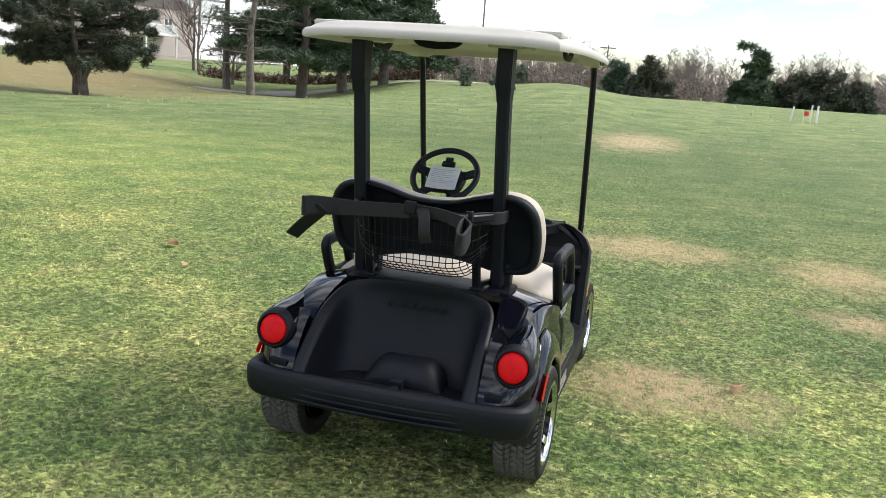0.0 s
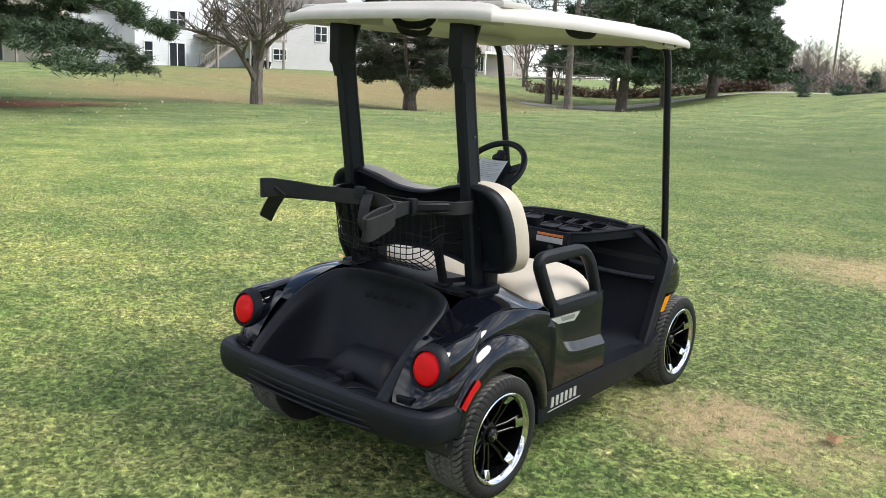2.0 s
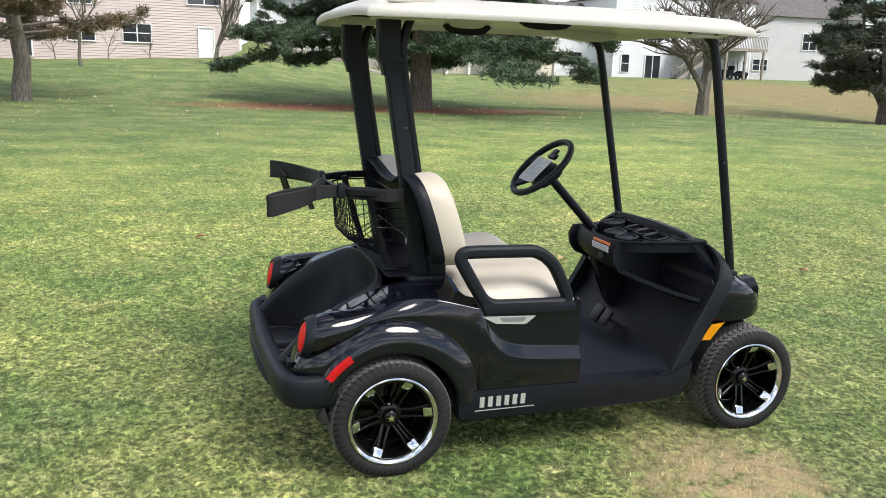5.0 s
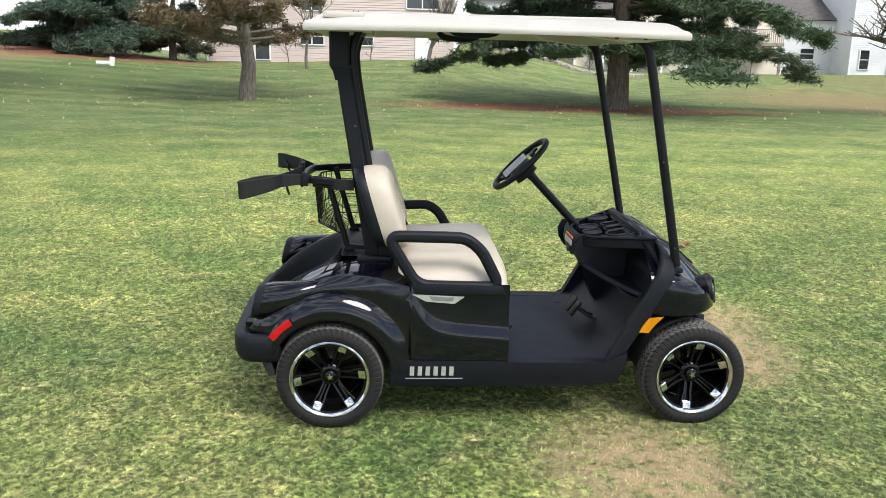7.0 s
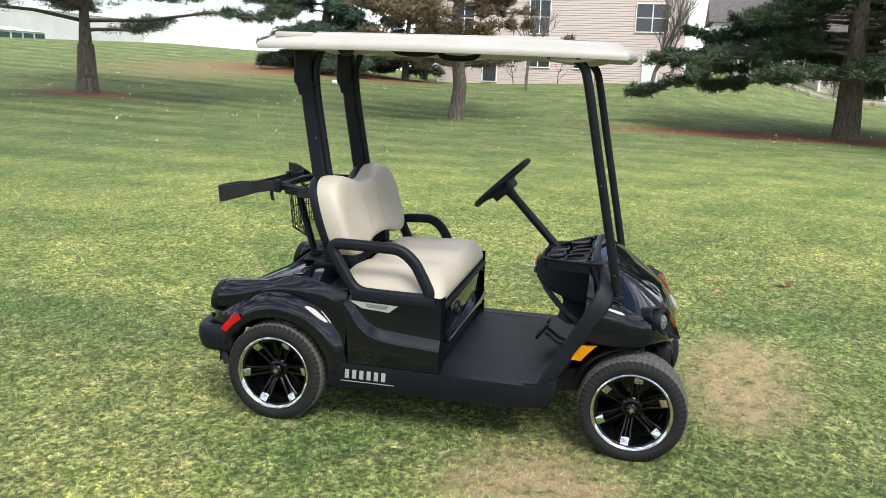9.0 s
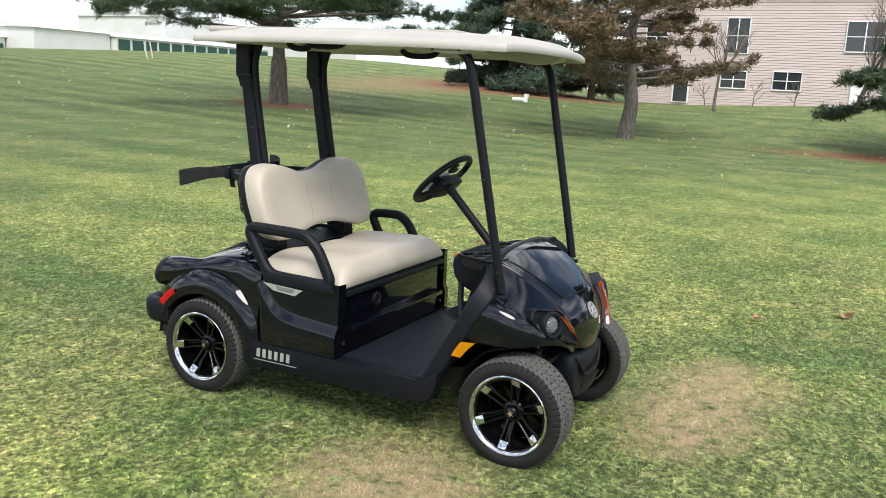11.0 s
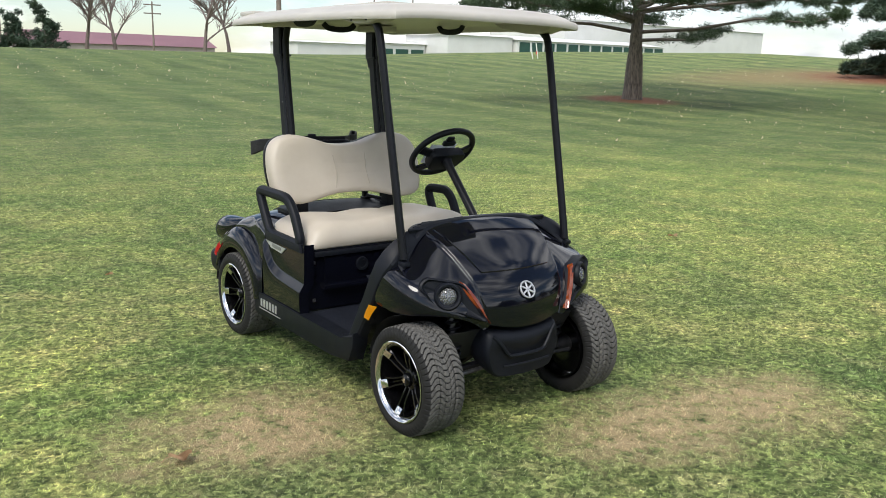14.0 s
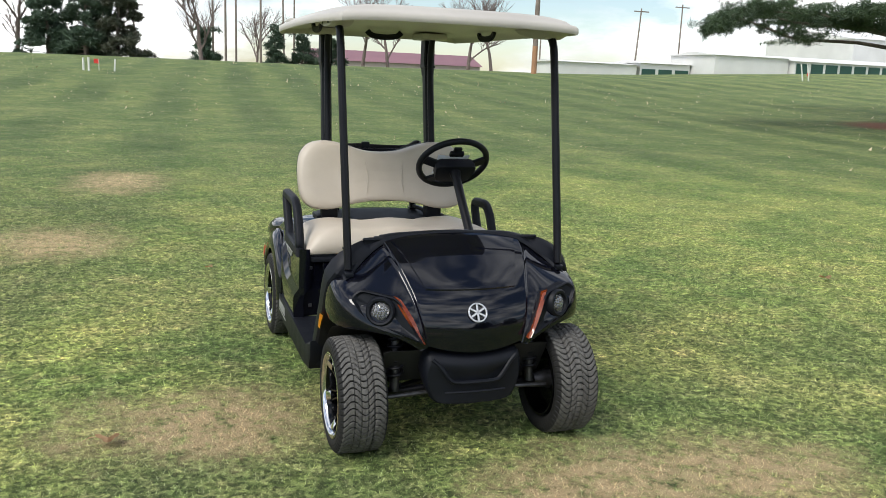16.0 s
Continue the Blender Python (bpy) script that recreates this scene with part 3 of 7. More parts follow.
# wheels
def tyre_mesh():
    """A low tyre with wavy cross grooves cut into its tread."""
    prof = [(-0.088, 0.166), (-0.104, 0.180), (-0.108, 0.198), (-0.103, 0.216), (-0.095, 0.227)]
    n = 37
    for i in range(n):
        x = -0.088 + 0.176 * i / (n - 1)
        prof.append((x, 0.2355 - 0.0035 * (x / 0.088) ** 2))
    prof += [(0.095, 0.227), (0.103, 0.216), (0.108, 0.198), (0.104, 0.180), (0.088, 0.166), (0.06, 0.158), (-0.06, 0.158)]
    prof = [(x * 0.90, r) for x, r in prof]
    k = 616
    rows = []
    for x, r in prof:
        row = []
        for i in range(k):
            a = 2 * math.pi * i / k
            q = r
            if r > 0.2135:
                ph = 56 * a / (2 * math.pi) + 0.62 * math.cos(x * 66)
                if ph % 1.0 < 0.18:
                    q -= 0.009
                elif r > 0.23 and (abs(abs(x) - 0.0375) < 0.0023 or abs(abs(x) - 0.0120) < 0.0023):
                    q -= 0.006
            row.append((x, q * math.cos(a), q * math.sin(a)))
        rows.append(row)
    rows.append(rows[0])
    bm = loft(bmesh.new(), rows, close=True)
    bmesh.ops.remove_doubles(bm, verts=bm.verts, dist=1e-6)
    return from_bm("tyre", bm, M_RUBBER, 50)


def rim_mesh():
    bm = bmesh.new()
    lathe(bm, [(0.080, 0.150), (0.060, 0.146), (-0.03, 0.138), (-0.09, 0.150), (-0.09, 0.158), (0.0, 0.158), (0.080, 0.158)], 64, close=True)
    lathe(bm, [(-0.045, 0.140), (-0.040, 0.05), (-0.02, 0.002)], 48)
    return from_bm("wheel", bm, M_RIMBLK, 40)


def spoke_mesh():
    """One pair of thin spokes that meet at the hub."""
    bm = bmesh.new()
    for off in (-0.16, 0.16):
        p0 = (0.022, 0.040 * math.cos(off * 2.2), 0.040 * math.sin(off * 2.2))
        p1 = (0.042, 0.095 * math.cos(off), 0.095 * math.sin(off))
        p2 = (0.054, 0.149 * math.cos(off), 0.149 * math.sin(off))
        sweep(bm, [p0, p1, p2], slab(0.010, 0.026, 0.3), up=(1, 0, 0))
    sweep(bm, [(0.010, 0.05, 0), (0.030, 0.10, 0), (0.044, 0.149, 0)], slab(0.012, 0.014, 0.4), up=(1, 0, 0))
    return from_bm("spoke", bm, M_RIMBLK, 40)


def hub_mesh():
    bm = bmesh.new()
    lathe(bm, [(-0.02, 0.052), (0.030, 0.050), (0.036, 0.044), (0.038, 0.030)], 32)
    return from_bm("hub", bm, M_RIMBLK, 40)


def lip_mesh():
    bm = bmesh.new()
    lathe(bm, [(0.072, 0.1525), (0.080, 0.1545), (0.087, 0.1585), (0.093, 0.1630), (0.096, 0.1690), (0.094, 0.1735), (0.085, 0.1745), (0.068, 0.160)], 72, close=True)
    return from_bm("rim_lip", bm, M_CHROME, 40)


def tab_mesh():
    bm = boxed((0.0, 0.0, 0), (0.008, 0.034, 0.036), 0.002)
    bm.transform(Matrix.Translation((0.071, 0.141, 0)) @ Matrix.Rotation(radians(-28), 4, "Z"))
    return from_bm("rim_tab", bm, M_CHROME, 40)


def cap_mesh():
    bm = bmesh.new()
    lathe(bm, [(0.04, 0.030), (0.052, 0.028), (0.058, 0.022), (0.060, 0.0005)], 28)
    return from_bm("hub_cap", bm, M_RIMBLK, 40)


def star_mesh():
    bm = bmesh.new()
    pts = []
    for i in range(10):
        r = 0.016 if i % 2 == 0 else 0.0065
        pts.append((r * math.cos(math.pi * i / 5 + 0.3), r * math.sin(math.pi * i / 5 + 0.3)))
    prism(bm, pts, 0.0595, 0.0625)
    return from_bm("cap_star", bm, M_CHROME, 0)


W_TYRE, W_RIM, W_LIP, W_CAP, W_STAR = tyre_mesh(), rim_mesh(), lip_mesh(), cap_mesh(), star_mesh()
W_SPOKE, W_HUB, W_TAB = spoke_mesh(), hub_mesh(), tab_mesh()
for wx, wy, turn in ((0.503, -0.004, 0), (-0.500, -0.004, 180), (0.462, 1.624, 0), (-0.447, 1.624, 180)):
    wheel = new("wheel", W_RIM)
    wheel.parent = cart
    wheel.matrix_basis = pose(wx, wy, 0.2225 if wy > 1 else 0.2275, 22 if wy > 1 else 7, 0, turn)
    tagged(wheel, "gloss black alloy wheel with machined rim")
    for nm, me, lb in (("tyre", W_TYRE, "black tyre with wavy tread grooves"), ("rim_lip", W_LIP, "bright machined rim edge"), ("hub", W_HUB, ""), ("hub_cap", W_CAP, ""), ("cap_star", W_STAR, "silver star on the cap")):
        o = new(nm, me)
        o.parent = wheel
        tagged(o, lb)
    for k in range(6):
        for nm, me, lb in (("spoke", W_SPOKE, ""), ("rim_tab", W_TAB, "bright machined facet")):
            o = new(nm, me)
            o.parent = wheel
            o.matrix_basis = Matrix.Rotation(math.pi * k / 3, 4, "X")
            tagged(o, lb)

# rear fenders: a rounded band round the wheel arch, a groove above it, then the shoulder up to the deck
DECK_Y = (-0.375, -0.335, -0.25, -0.15, -0.05, 0.05, 0.13, 0.20, 0.36)
DECK_X = (0.374, 0.373, 0.370, 0.365, 0.355, 0.345, 0.340, 0.340, 0.340)
DECK_Z = (0.415, 0.475, 0.555, 0.628, 0.672, 0.702, 0.708, 0.708, 0.704)
SHOULDER_Z = (0.418, 0.490, 0.560, 0.614, 0.650, 0.672, 0.676, 0.668, 0.628)
SHOULDER_X = (0.488, 0.490, 0.492, 0.492, 0.494, 0.500, 0.512, 0.530, 0.552)


def creased(rows, lines, weight=0.75):
    """A lofted surface with a firm edge along some of its lines."""
    bm = bmesh.new()
    layer = bm.edges.layers.float.new("crease_edge")
    vs = [[bm.verts.new(p) for p in row] for row in rows]
    for r0, r1 in zip(vs, vs[1:]):
        for i in range(len(r0) - 1):
            bm.faces.new((r0[i], r0[i + 1], r1[i + 1], r1[i]))
    for r0, r1 in zip(vs, vs[1:]):
        for i in lines:
            bm.edges.get((r0[i], r1[i]))[layer] = weight
    return bm


rows = []
for i in range(24):
    a = radians(8 + (154 - 8) * i / 23)
    w = float(np.interp(math.degrees(a), (8, 30, 60, 100, 130, 154), (0.72, 0.92, 1.0, 1.0, 0.80, 0.45)))
    c, sn = math.cos(a), math.sin(a)
    xg = float(np.interp(math.degrees(a), (8, 40, 70, 154), (0.572, 0.558, 0.536, 0.530)))
    row = [(max(x, xg) if k > 4 else x, (0.266 + (r - 0.266) * w) * c, 0.2255 + (0.266 + (r - 0.266) * w) * sn)
           for k, (x, r) in enumerate(((0.535, 0.272), (0.583, 0.266), (0.592, 0.272), (0.595, 0.296), (0.589, 0.330), (0.572, 0.362), (0.549, 0.381), (0.538, 0.384), (0.530, 0.374)))]
    y, zg = row[-1][1], row[-1][2]
    zs, xi, zi = np.interp(y, DECK_Y, SHOULDER_Z), np.interp(y, DECK_Y, DECK_X), np.interp(y, DECK_Y, DECK_Z)
    zs = max(zs, zg + 0.02)
    up = zs - zg
    xs = float(np.interp(y, DECK_Y, SHOULDER_X))
    row += [(xg + 0.003, y, zg + 0.35 * up), (0.5 * (xg + xs) + 0.004, y, zg + 0.74 * up), (xs, y, zs), (xs - 0.008, y, zs + 0.006), (0.5 * (xs + xi), y, 0.4 * zs + 0.6 * zi + 0.005), (xi, y, zi)]
    rows.append(row)
for side in (rows, mirror(rows)):
    part("rear_fender", creased(side, (1, 6, 8, 11)), M_PAINT, cart, sub=2, smooth=60)
for s in (1, -1):
    liner = []
    for dx in (0.0, 0.22):
        liner.append([(s * (0.580 - dx), 0.285 * math.cos(radians(a)), 0.2255 + 0.275 * math.sin(radians(a))) for a in range(5, 176, 10)])
    part("wheel_arch_liner", loft(bmesh.new(), liner), M_DARK, cart)

# tail lamps: a glossy teardrop housing, a satin bezel and the lens
for s in (1, -1):
    def lamp_ring(y, r, zc, cx, k=30, rake=0.22):
        return [(s * cx + r * math.cos(a), y + rake * r * math.sin(a), zc + r * math.sin(a)) for a in [2 * math.pi * i / k for i in range(k)]]
    pod = [lamp_ring(*q) for q in ((-0.300, 0.076, .553, .488), (-0.27, 0.080, .556, .488), (-0.22, 0.077, .562, .487), (-0.16, 0.068, .574, .490), (-0.10, 0.053, .592, .486), (-0.04, 0.034, .614, .480), (0.02, 0.010, .640, .474))]
    p = part("tail_lamp_pod", loft(bmesh.new(), pod, close=True), M_PAINT, cart, "glossy black teardrop housing of the tail lamp", smooth=60)
    bez = [lamp_ring(*q) for q in ((-0.296, 0.0775, .553, .488), (-0.318, 0.0755, .551, .488), (-0.330, 0.069, .550, .488), (-0.332, 0.063, .550, .488), (-0.322, 0.058, .550, .488))]
    part("lamp_bezel", loft(bmesh.new(), bez, close=True), M_PLASTIC, p, "satin black ring round the lamp")
    lens = [lamp_ring(-0.322 + dy, r, .550, .488) for dy, r in ((0.012, 0.0585), (-0.004, 0.057), (-0.011, 0.049), (-0.014, 0.030), (-0.015, 0.002))]
    part("tail_lamp", loft(bmesh.new(), lens, close=True), M_RED, p, "round red tail lamp lens", smooth=60)

# glossy quarter panels that carry the tail lamps down to the bumper
for s in (1, -1):
    rows = []
    for z, y, x1 in ((0.400, -0.378, 0.560), (0.440, -0.366, 0.572), (0.490, -0.336, 0.578), (0.540, -0.302, 0.572), (0.590, -0.256, 0.552), (0.620, -0.205, 0.525)):
        rows.append([(s * (0.374 + (x1 - 0.374) * t), y + 0.115 * max(0.0, t - 0.45) ** 2 / 0.3025, z - 0.012 * t * t) for t in (0, 0.2, 0.45, 0.65, 0.82, 0.94, 1.0)] + [(s * (x1 - 0.012), y + 0.18, z - 0.02)])
    part("quarter_panel", loft(bmesh.new(), rows), M_PAINT, cart, sub=1, smooth=60)
    part("panel_vent", prism(bmesh.new(), [(s * 0.400, 0.445), (s * 0.470, 0.450), (s * 0.462, 0.425), (s * 0.405, 0.422)], -0.378, -0.340, 0.003, axis="y"), M_PLASTIC, cart)

# red side reflectors over the rear arch, amber ones at the front
for s in (1, -1):
    red = [[(s * (0.5965 + 0.004 * math.sin(math.pi * j)), 0.2 * 0 + r * math.cos(radians(a)), 0.2255 + r * math.sin(radians(a))) for j, r in ((0, 0.296), (0.5, 0.312), (0, 0.328))] for a in (143, 138, 133, 128, 122)]
    bm = loft(bmesh.new(), red)
    bmesh.ops.solidify(bm, geom=bm.faces[:], thickness=0.006)
    part("side_reflector", bm, M_REDTAPE, cart, "red side reflector strip")
    amb = []
    for t in np.linspace(0, 1, 6):
        y, z = 1.354 + 0.042 * t + 0.004 * math.sin(math.pi * t) * -1, 0.434 + 0.068 * t
        w = 0.042 + 0.024 * t
        amb.append([(s * 0.557, y, z), (s * 0.5605, y + w / 2, z + 0.001 + 0.003 * t), (s * 0.557, y + w, z - 0.003 + 0.009 * t)])
    bm = loft(bmesh.new(), amb)
    bmesh.ops.solidify(bm, geom=bm.faces[:], thickness=0.006)
    part("side_reflector", bm, M_AMBER, cart, "amber side reflector strip")

# rear bumper
bp = smooth_curve([(0.556, -0.215, 0), (0.556, -0.30, 0), (0.545, -0.360, 0), (0.49, -0.392, 0), (0.34, -0.408, 0), (0.0, -0.420, 0)], 6)
bp = bp + [Vector((-p.x, p.y, 0)) for p in reversed(bp[:-1])]
prof = [(-0.02, 0.418), (0.010, 0.424), (0.028, 0.412), (0.034, 0.385), (0.032, 0.345), (0.024, 0.312), (0.006, 0.292), (-0.03, 0.286), (-0.05, 0.30), (-0.05, 0.40)]
part("rear_bumper", sweep(bmesh.new(), bp, [(-a, b) for a, b in prof]), M_PLASTIC, cart, "wide matte black bumper", sub=1)
for z, w in ((0.372, 0.40), (0.345, 0.37), (0.322, 0.34)):
    rib = [(x, -0.452 + 0.060 * (abs(x) / 0.5) ** 2.6, z) for x in np.linspace(-w, w, 21)]
    part("bumper_rib", sweep(bmesh.new(), rib, ring(0.008, 8, 0.006)), M_PLASTIC, cart)

# bag well
RIM = [(.375, -.395, .402), (.374, -.34, .468), (.370, -.25, .556), (.362, -.15, .624), (.345, -.06, .668), (.305, -.005, .700), (.225, .020, .719), (.11, .028, .729), (0, .030, .732)]
FLOOR = [(.318, -.395, .352), (.316, -.35, .352), (.308, -.28, .352), (.292, -.21, .352), (.262, -.15, .352), (.215, -.115, .352), (.150, -.098, .352), (.08, -.090, .352), (0, -.088, .352)]


def across(curve):
    c = smooth_curve(curve, 4)
    return c + [Vector((-p.x, p.y, p.z)) for p in reversed(c[:-1])]


r0, f0 = across(RIM), across(FLOOR)
well = []
centre = Vector((0, -0.25, 0.50))
for k, (toward, lift) in enumerate(((0.0, -0.03), (0.0, 0.004), (0.015, 0.014), (0.045, 0.012), (0.060, -0.004))):
    row = []
    for p in r0:
        d = Vector((centre.x - p.x, 0, centre.z - p.z)).normalized()
        row.append(p + d * toward + Vector((0, -0.55, 0.83)) * lift)
    well.append(row)
last = well[-1]
for t in (0.25, 0.5, 0.75, 0.92):
    row = []
    for p, q in zip(last, f0):
        m = p.lerp(q, t)
        bulge = math.sin(math.pi * t) * 0.035
        m.y += bulge * (1 - abs(m.x) / 0.4)
        row.append(m)
    well.append(row)
well.append(f0)
tray = part("bag_well", loft(bmesh.new(), well), M_PLASTIC, cart, "moulded matte black bag well", sub=1)
bm = bmesh.new()
prism(bm, [(p.x, p.y) for p in f0], 0.340, 0.3535, axis="z")
part("well_floor", bm, M_PLASTIC, tray)
bm = bmesh.new()
hump = []
for x in np.linspace(-0.15, 0.19, 15):
    e = min((x + 0.15), (0.19 - x)) / 0.17
    h = 0.10 * min(1.0, math.sqrt(max(e, 0) * 2.2) + 0.05)
    hump.append([(x, -0.09 - 0.125 * math.cos(a) ** 0.8, 0.350 + h * math.sin(a)) for a in [math.pi / 2 * i / 8 for i in range(9)]])
part("well_hump", loft(bm, hump), M_PLASTIC, tray, smooth=60)
part("well_divider", boxed((0.02, -0.31, 0.366), (0.035, 0.20, 0.030), 0.008), M_PLASTIC, tray)
part("well_latch", boxed((0.02, -0.25, 0.385), (0.05, 0.05, 0.03), 0.008), M_PLASTIC, tray)
for x in (-0.15, 0.17):
    pad = arcs([(x - 0.12, -0.385, .356), (x + 0.11, -0.385, .356), (x + 0.09, -0.24, .356), (x - 0.08, -0.24, .356)], 0.06)
    part("well_pad", sweep(bmesh.new(), pad, ring(0.005, 6), closed=True), M_PLASTIC, tray)
# faint raised bars on the wall of the well
for i in range(6):
    x = -0.115 + 0.045 * i
    part("moulded_mark", boxed((x, 0.005 - 0.05 * abs(x), 0.630), (0.020, 0.0025, 0.022), 0.001), M_PLASTIC, tray)

# deck behind the seat and strut feet
bm = bmesh.new()
loft(bm, [[(x, y, z - 0.010 * (x / 0.33) ** 2) for x in np.linspace(-0.335, 0.335, 9)] for y, z in ((0.028, 0.727), (0.06, 0.731), (0.12, 0.728), (0.20, 0.720), (0.30, 0.712))])
part("rear_deck", bm, M_PLASTIC, cart, "matte black cover behind the seat", sub=1)
for s in (1, -1):
    part("strut_foot", boxed((s * 0.320, 0.180, 0.713), (0.10, 0.15, 0.024), 0.010), M_PLASTIC, cart)

M_RIMTINT = surface("badge_inlay", (0.28, 0.29, 0.30), (0.2, 0.2, 0.21), 60, (0.3, 0.45), 0.1, 0.0003, metal=0.5)
# side panels with a polished step
STEP = smooth_curve([(0.285, 0.640, 0), (0.345, 0.600, 0), (0.385, 0.535, 0), (0.44, 0.478, 0), (0.52, 0.452, 0), (0.64, 0.440, 0), (0.775, 0.429, 0)], 5)
rows = []
for p in STEP:
    y, zc = p.x, p.y
    zc = min(zc, 0.600)
    tuck = -0.036 * max(0.0, 1 - (y - 0.285) / 0.075)        # slips under the fender
    rows.append([(px + tuck, py, pz) for px, py, pz in [(0.545, y, 0.645), (0.548, y, zc + 0.026), (0.551, y, zc + 0.016), (0.571, y, zc - 0.012), (0.575, y, zc - 0.024), (0.576, y, 0.5 * (zc + 0.29)), (0.572, y, 0.300)]])
rows.append([(x - 0.05, 0.781, z) for x, y, z in rows[-1]])
both("side_panel", rows, M_PAINT)
for s in (1, -1):
    # badge on the panel: a slanted plate with a darker inner bar
    badge = part("side_badge", prism(bmesh.new(), [(0.350, 0.602), (0.578, 0.592), (0.535, 0.560), (0.410, 0.570)], s * 0.5468, s * 0.5515), M_SILVER, cart, "slanted silver badge", smooth=0)
    part("badge_bar", prism(bmesh.new(), [(0.425, 0.594), (0.535, 0.589), (0.525, 0.572), (0.435, 0.576)], s * 0.5513, s * 0.553), M_RIMTINT, badge, smooth=0)

# rocker sills, with a row of silver bars
sill = [(0.252, 0.310), (0.30, 0.309), (1.20, 0.300), (1.215, 0.300), (1.305, 0.350), (1.298, 0.28), (1.262, 0.208), (1.10, 0.193), (0.30, 0.188), (0.262, 0.195)]
for s in (1, -1):
    k = part("rocker_sill", prism(bmesh.new(), sill, s * 0.50, s * 0.582, 0.010), M_PLASTIC, cart)
    for i in range(6):
        y = 0.340 + 0.0345 * i
        part("sill_mark", prism(bmesh.new(), [(y + 0.003, 0.244), (y + 0.022, 0.243), (y + 0.024, 0.284), (y + 0.005, 0.285)], s * 0.5815, s * 0.585), M_SILVER, k, smooth=0)
    part("sill_line", boxed((s * 0.583, 0.45, 0.230), (0.003, 0.25, 0.003)), M_SILVER, k, smooth=0)

# floor and toe board
bm = bmesh.new()
loft(bm, [[(x, y, z) for x in np.linspace(-0.54, 0.54, 13)] for y, z in ((0.765, 0.303), (0.95, 0.300), (1.18, 0.300), (1.27, 0.325), (1.36, 0.42), (1.42, 0.60))])
part("floor_board", bm, M_MAT, cart, "black rubber floor mat")
part("underbody", prism(bmesh.new(), [(-0.30, 0.30), (0.78, 0.285), (1.25, 0.285), (1.72, 0.42), (1.62, 0.26), (1.2, 0.20), (0.3, 0.19), (-0.2, 0.22)], -0.36, 0.36, 0.02), M_DARK, cart)
# seat base
part("seat_base", boxed((0, 0.5225, 0.46), (1.06, 0.485, 0.31), 0.012), M_PAINT, cart, "black seat pod with a recessed front")
fr = part("front_panel", boxed((0, 0.770, 0.50), (0.86, 0.012, 0.15), 0.005), M_PAINT, cart)
part("panel_ledge", boxed((0, 0.781, 0.425), (0.90, 0.050, 0.026), 0.010), M_PAINT, fr)
part("panel_ledge", boxed((0, 0.772, 0.592), (0.98, 0.030, 0.024), 0.006), M_PLASTIC, fr)
bm = bmesh.new()
loft(bm, [[(0.22 + r * math.cos(a), y, 0.52 + r * math.sin(a)) for a in [2 * math.pi * i / 20 for i in range(20)]] for y, r in ((0.773, 0.036), (0.787, 0.034), (0.787, 0.022), (0.780, 0.020), (0.781, 0.002))], close=True)
part("charger_socket", bm, M_PLASTIC, fr)
for x, z in ((0.49, 0.55), (0.49, 0.36), (-0.49, 0.55), (-0.49, 0.36)):
    part("panel_bolt", boxed((x, 0.769, z), (0.018, 0.010, 0.018), 0.004), M_STEEL, fr)


# seats
def cushion():
    n, m = 29, 17
    top, bot = [], []
    for j in range(m):
        v = j / (m - 1)
        y = 0.275 + 0.512 * v
        rt, rb = [], []
        for i in range(n):
            u = -1 + 2 * i / (n - 1)
            half = 0.515 - 0.012 * v * 0
            x = half * u
            edge = (1 - abs(u) ** 9) * (1 - (2 * v - 1) ** 10 * (0.9 if v > 0.5 else 0.5))
            z = 0.630 + 0.112 * max(edge, 0.0) ** 0.55 - 0.018 * (1 - v) + 0.006 * math.cos(3 * math.pi * u) * edge
            if v < 0.25 and abs(x) < 0.16:                 # notch at the back
                z -= 0.02 * (1 - v / 0.25)
            yy = y - 0.020 * abs(u) ** 6 * (1 if v > 0.8 else 0)
            rt.append((x, yy, z))
            rb.append((x * 0.985, 0.283 + 0.493 * v, 0.612))
        top.append(rt), bot.append(rb)
    bm = bmesh.new()
    loft(bm, top)
    loft(bm, bot)
    ring_t = top[0] + [r[-1] for r in top[1:]] + list(reversed(top[-1][:-1])) + [r[0] for r in reversed(top[1:-1])]
    ring_b = bot[0] + [r[-1] for r in bot[1:]] + list(reversed(bot[-1][:-1])) + [r[0] for r in reversed(bot[1:-1])]
    loft(bm, [ring_t, ring_b], close=True)
    bmesh.ops.remove_doubles(bm, verts=bm.verts, dist=1e-5)
    return bm


seat = part("seat_cushion", cushion(), M_VINYL, cart, "cream vinyl bench cushion", sub=1, smooth=60)
part("seat_pan", boxed((0, 0.528, 0.609), (1.02, 0.476, 0.012), 0.004), M_PLASTIC, seat)


def back_outline(k=72, inset=0.0):
    """The outline of the backrest: two lobes with a dip above and an arch below."""
    pts = [(0.0, 1.070), (0.10, 1.078), (0.21, 1.110), (0.31, 1.128), (0.40, 1.112), (0.452, 1.060), (0.470, 0.98), (0.470, 0.90), (0.458, 0.825), (0.42, 0.782), (0.35, 0.768), (0.28, 0.772), (0.19, 0.793), (0.10, 0.808), (0.0, 0.812)]
    c = smooth_curve([(x, 0, z) for x, z in pts], 4)
    c = c + [Vector((-p.x, 0, p.z)) for p in reversed(c[1:-1])]
    return c


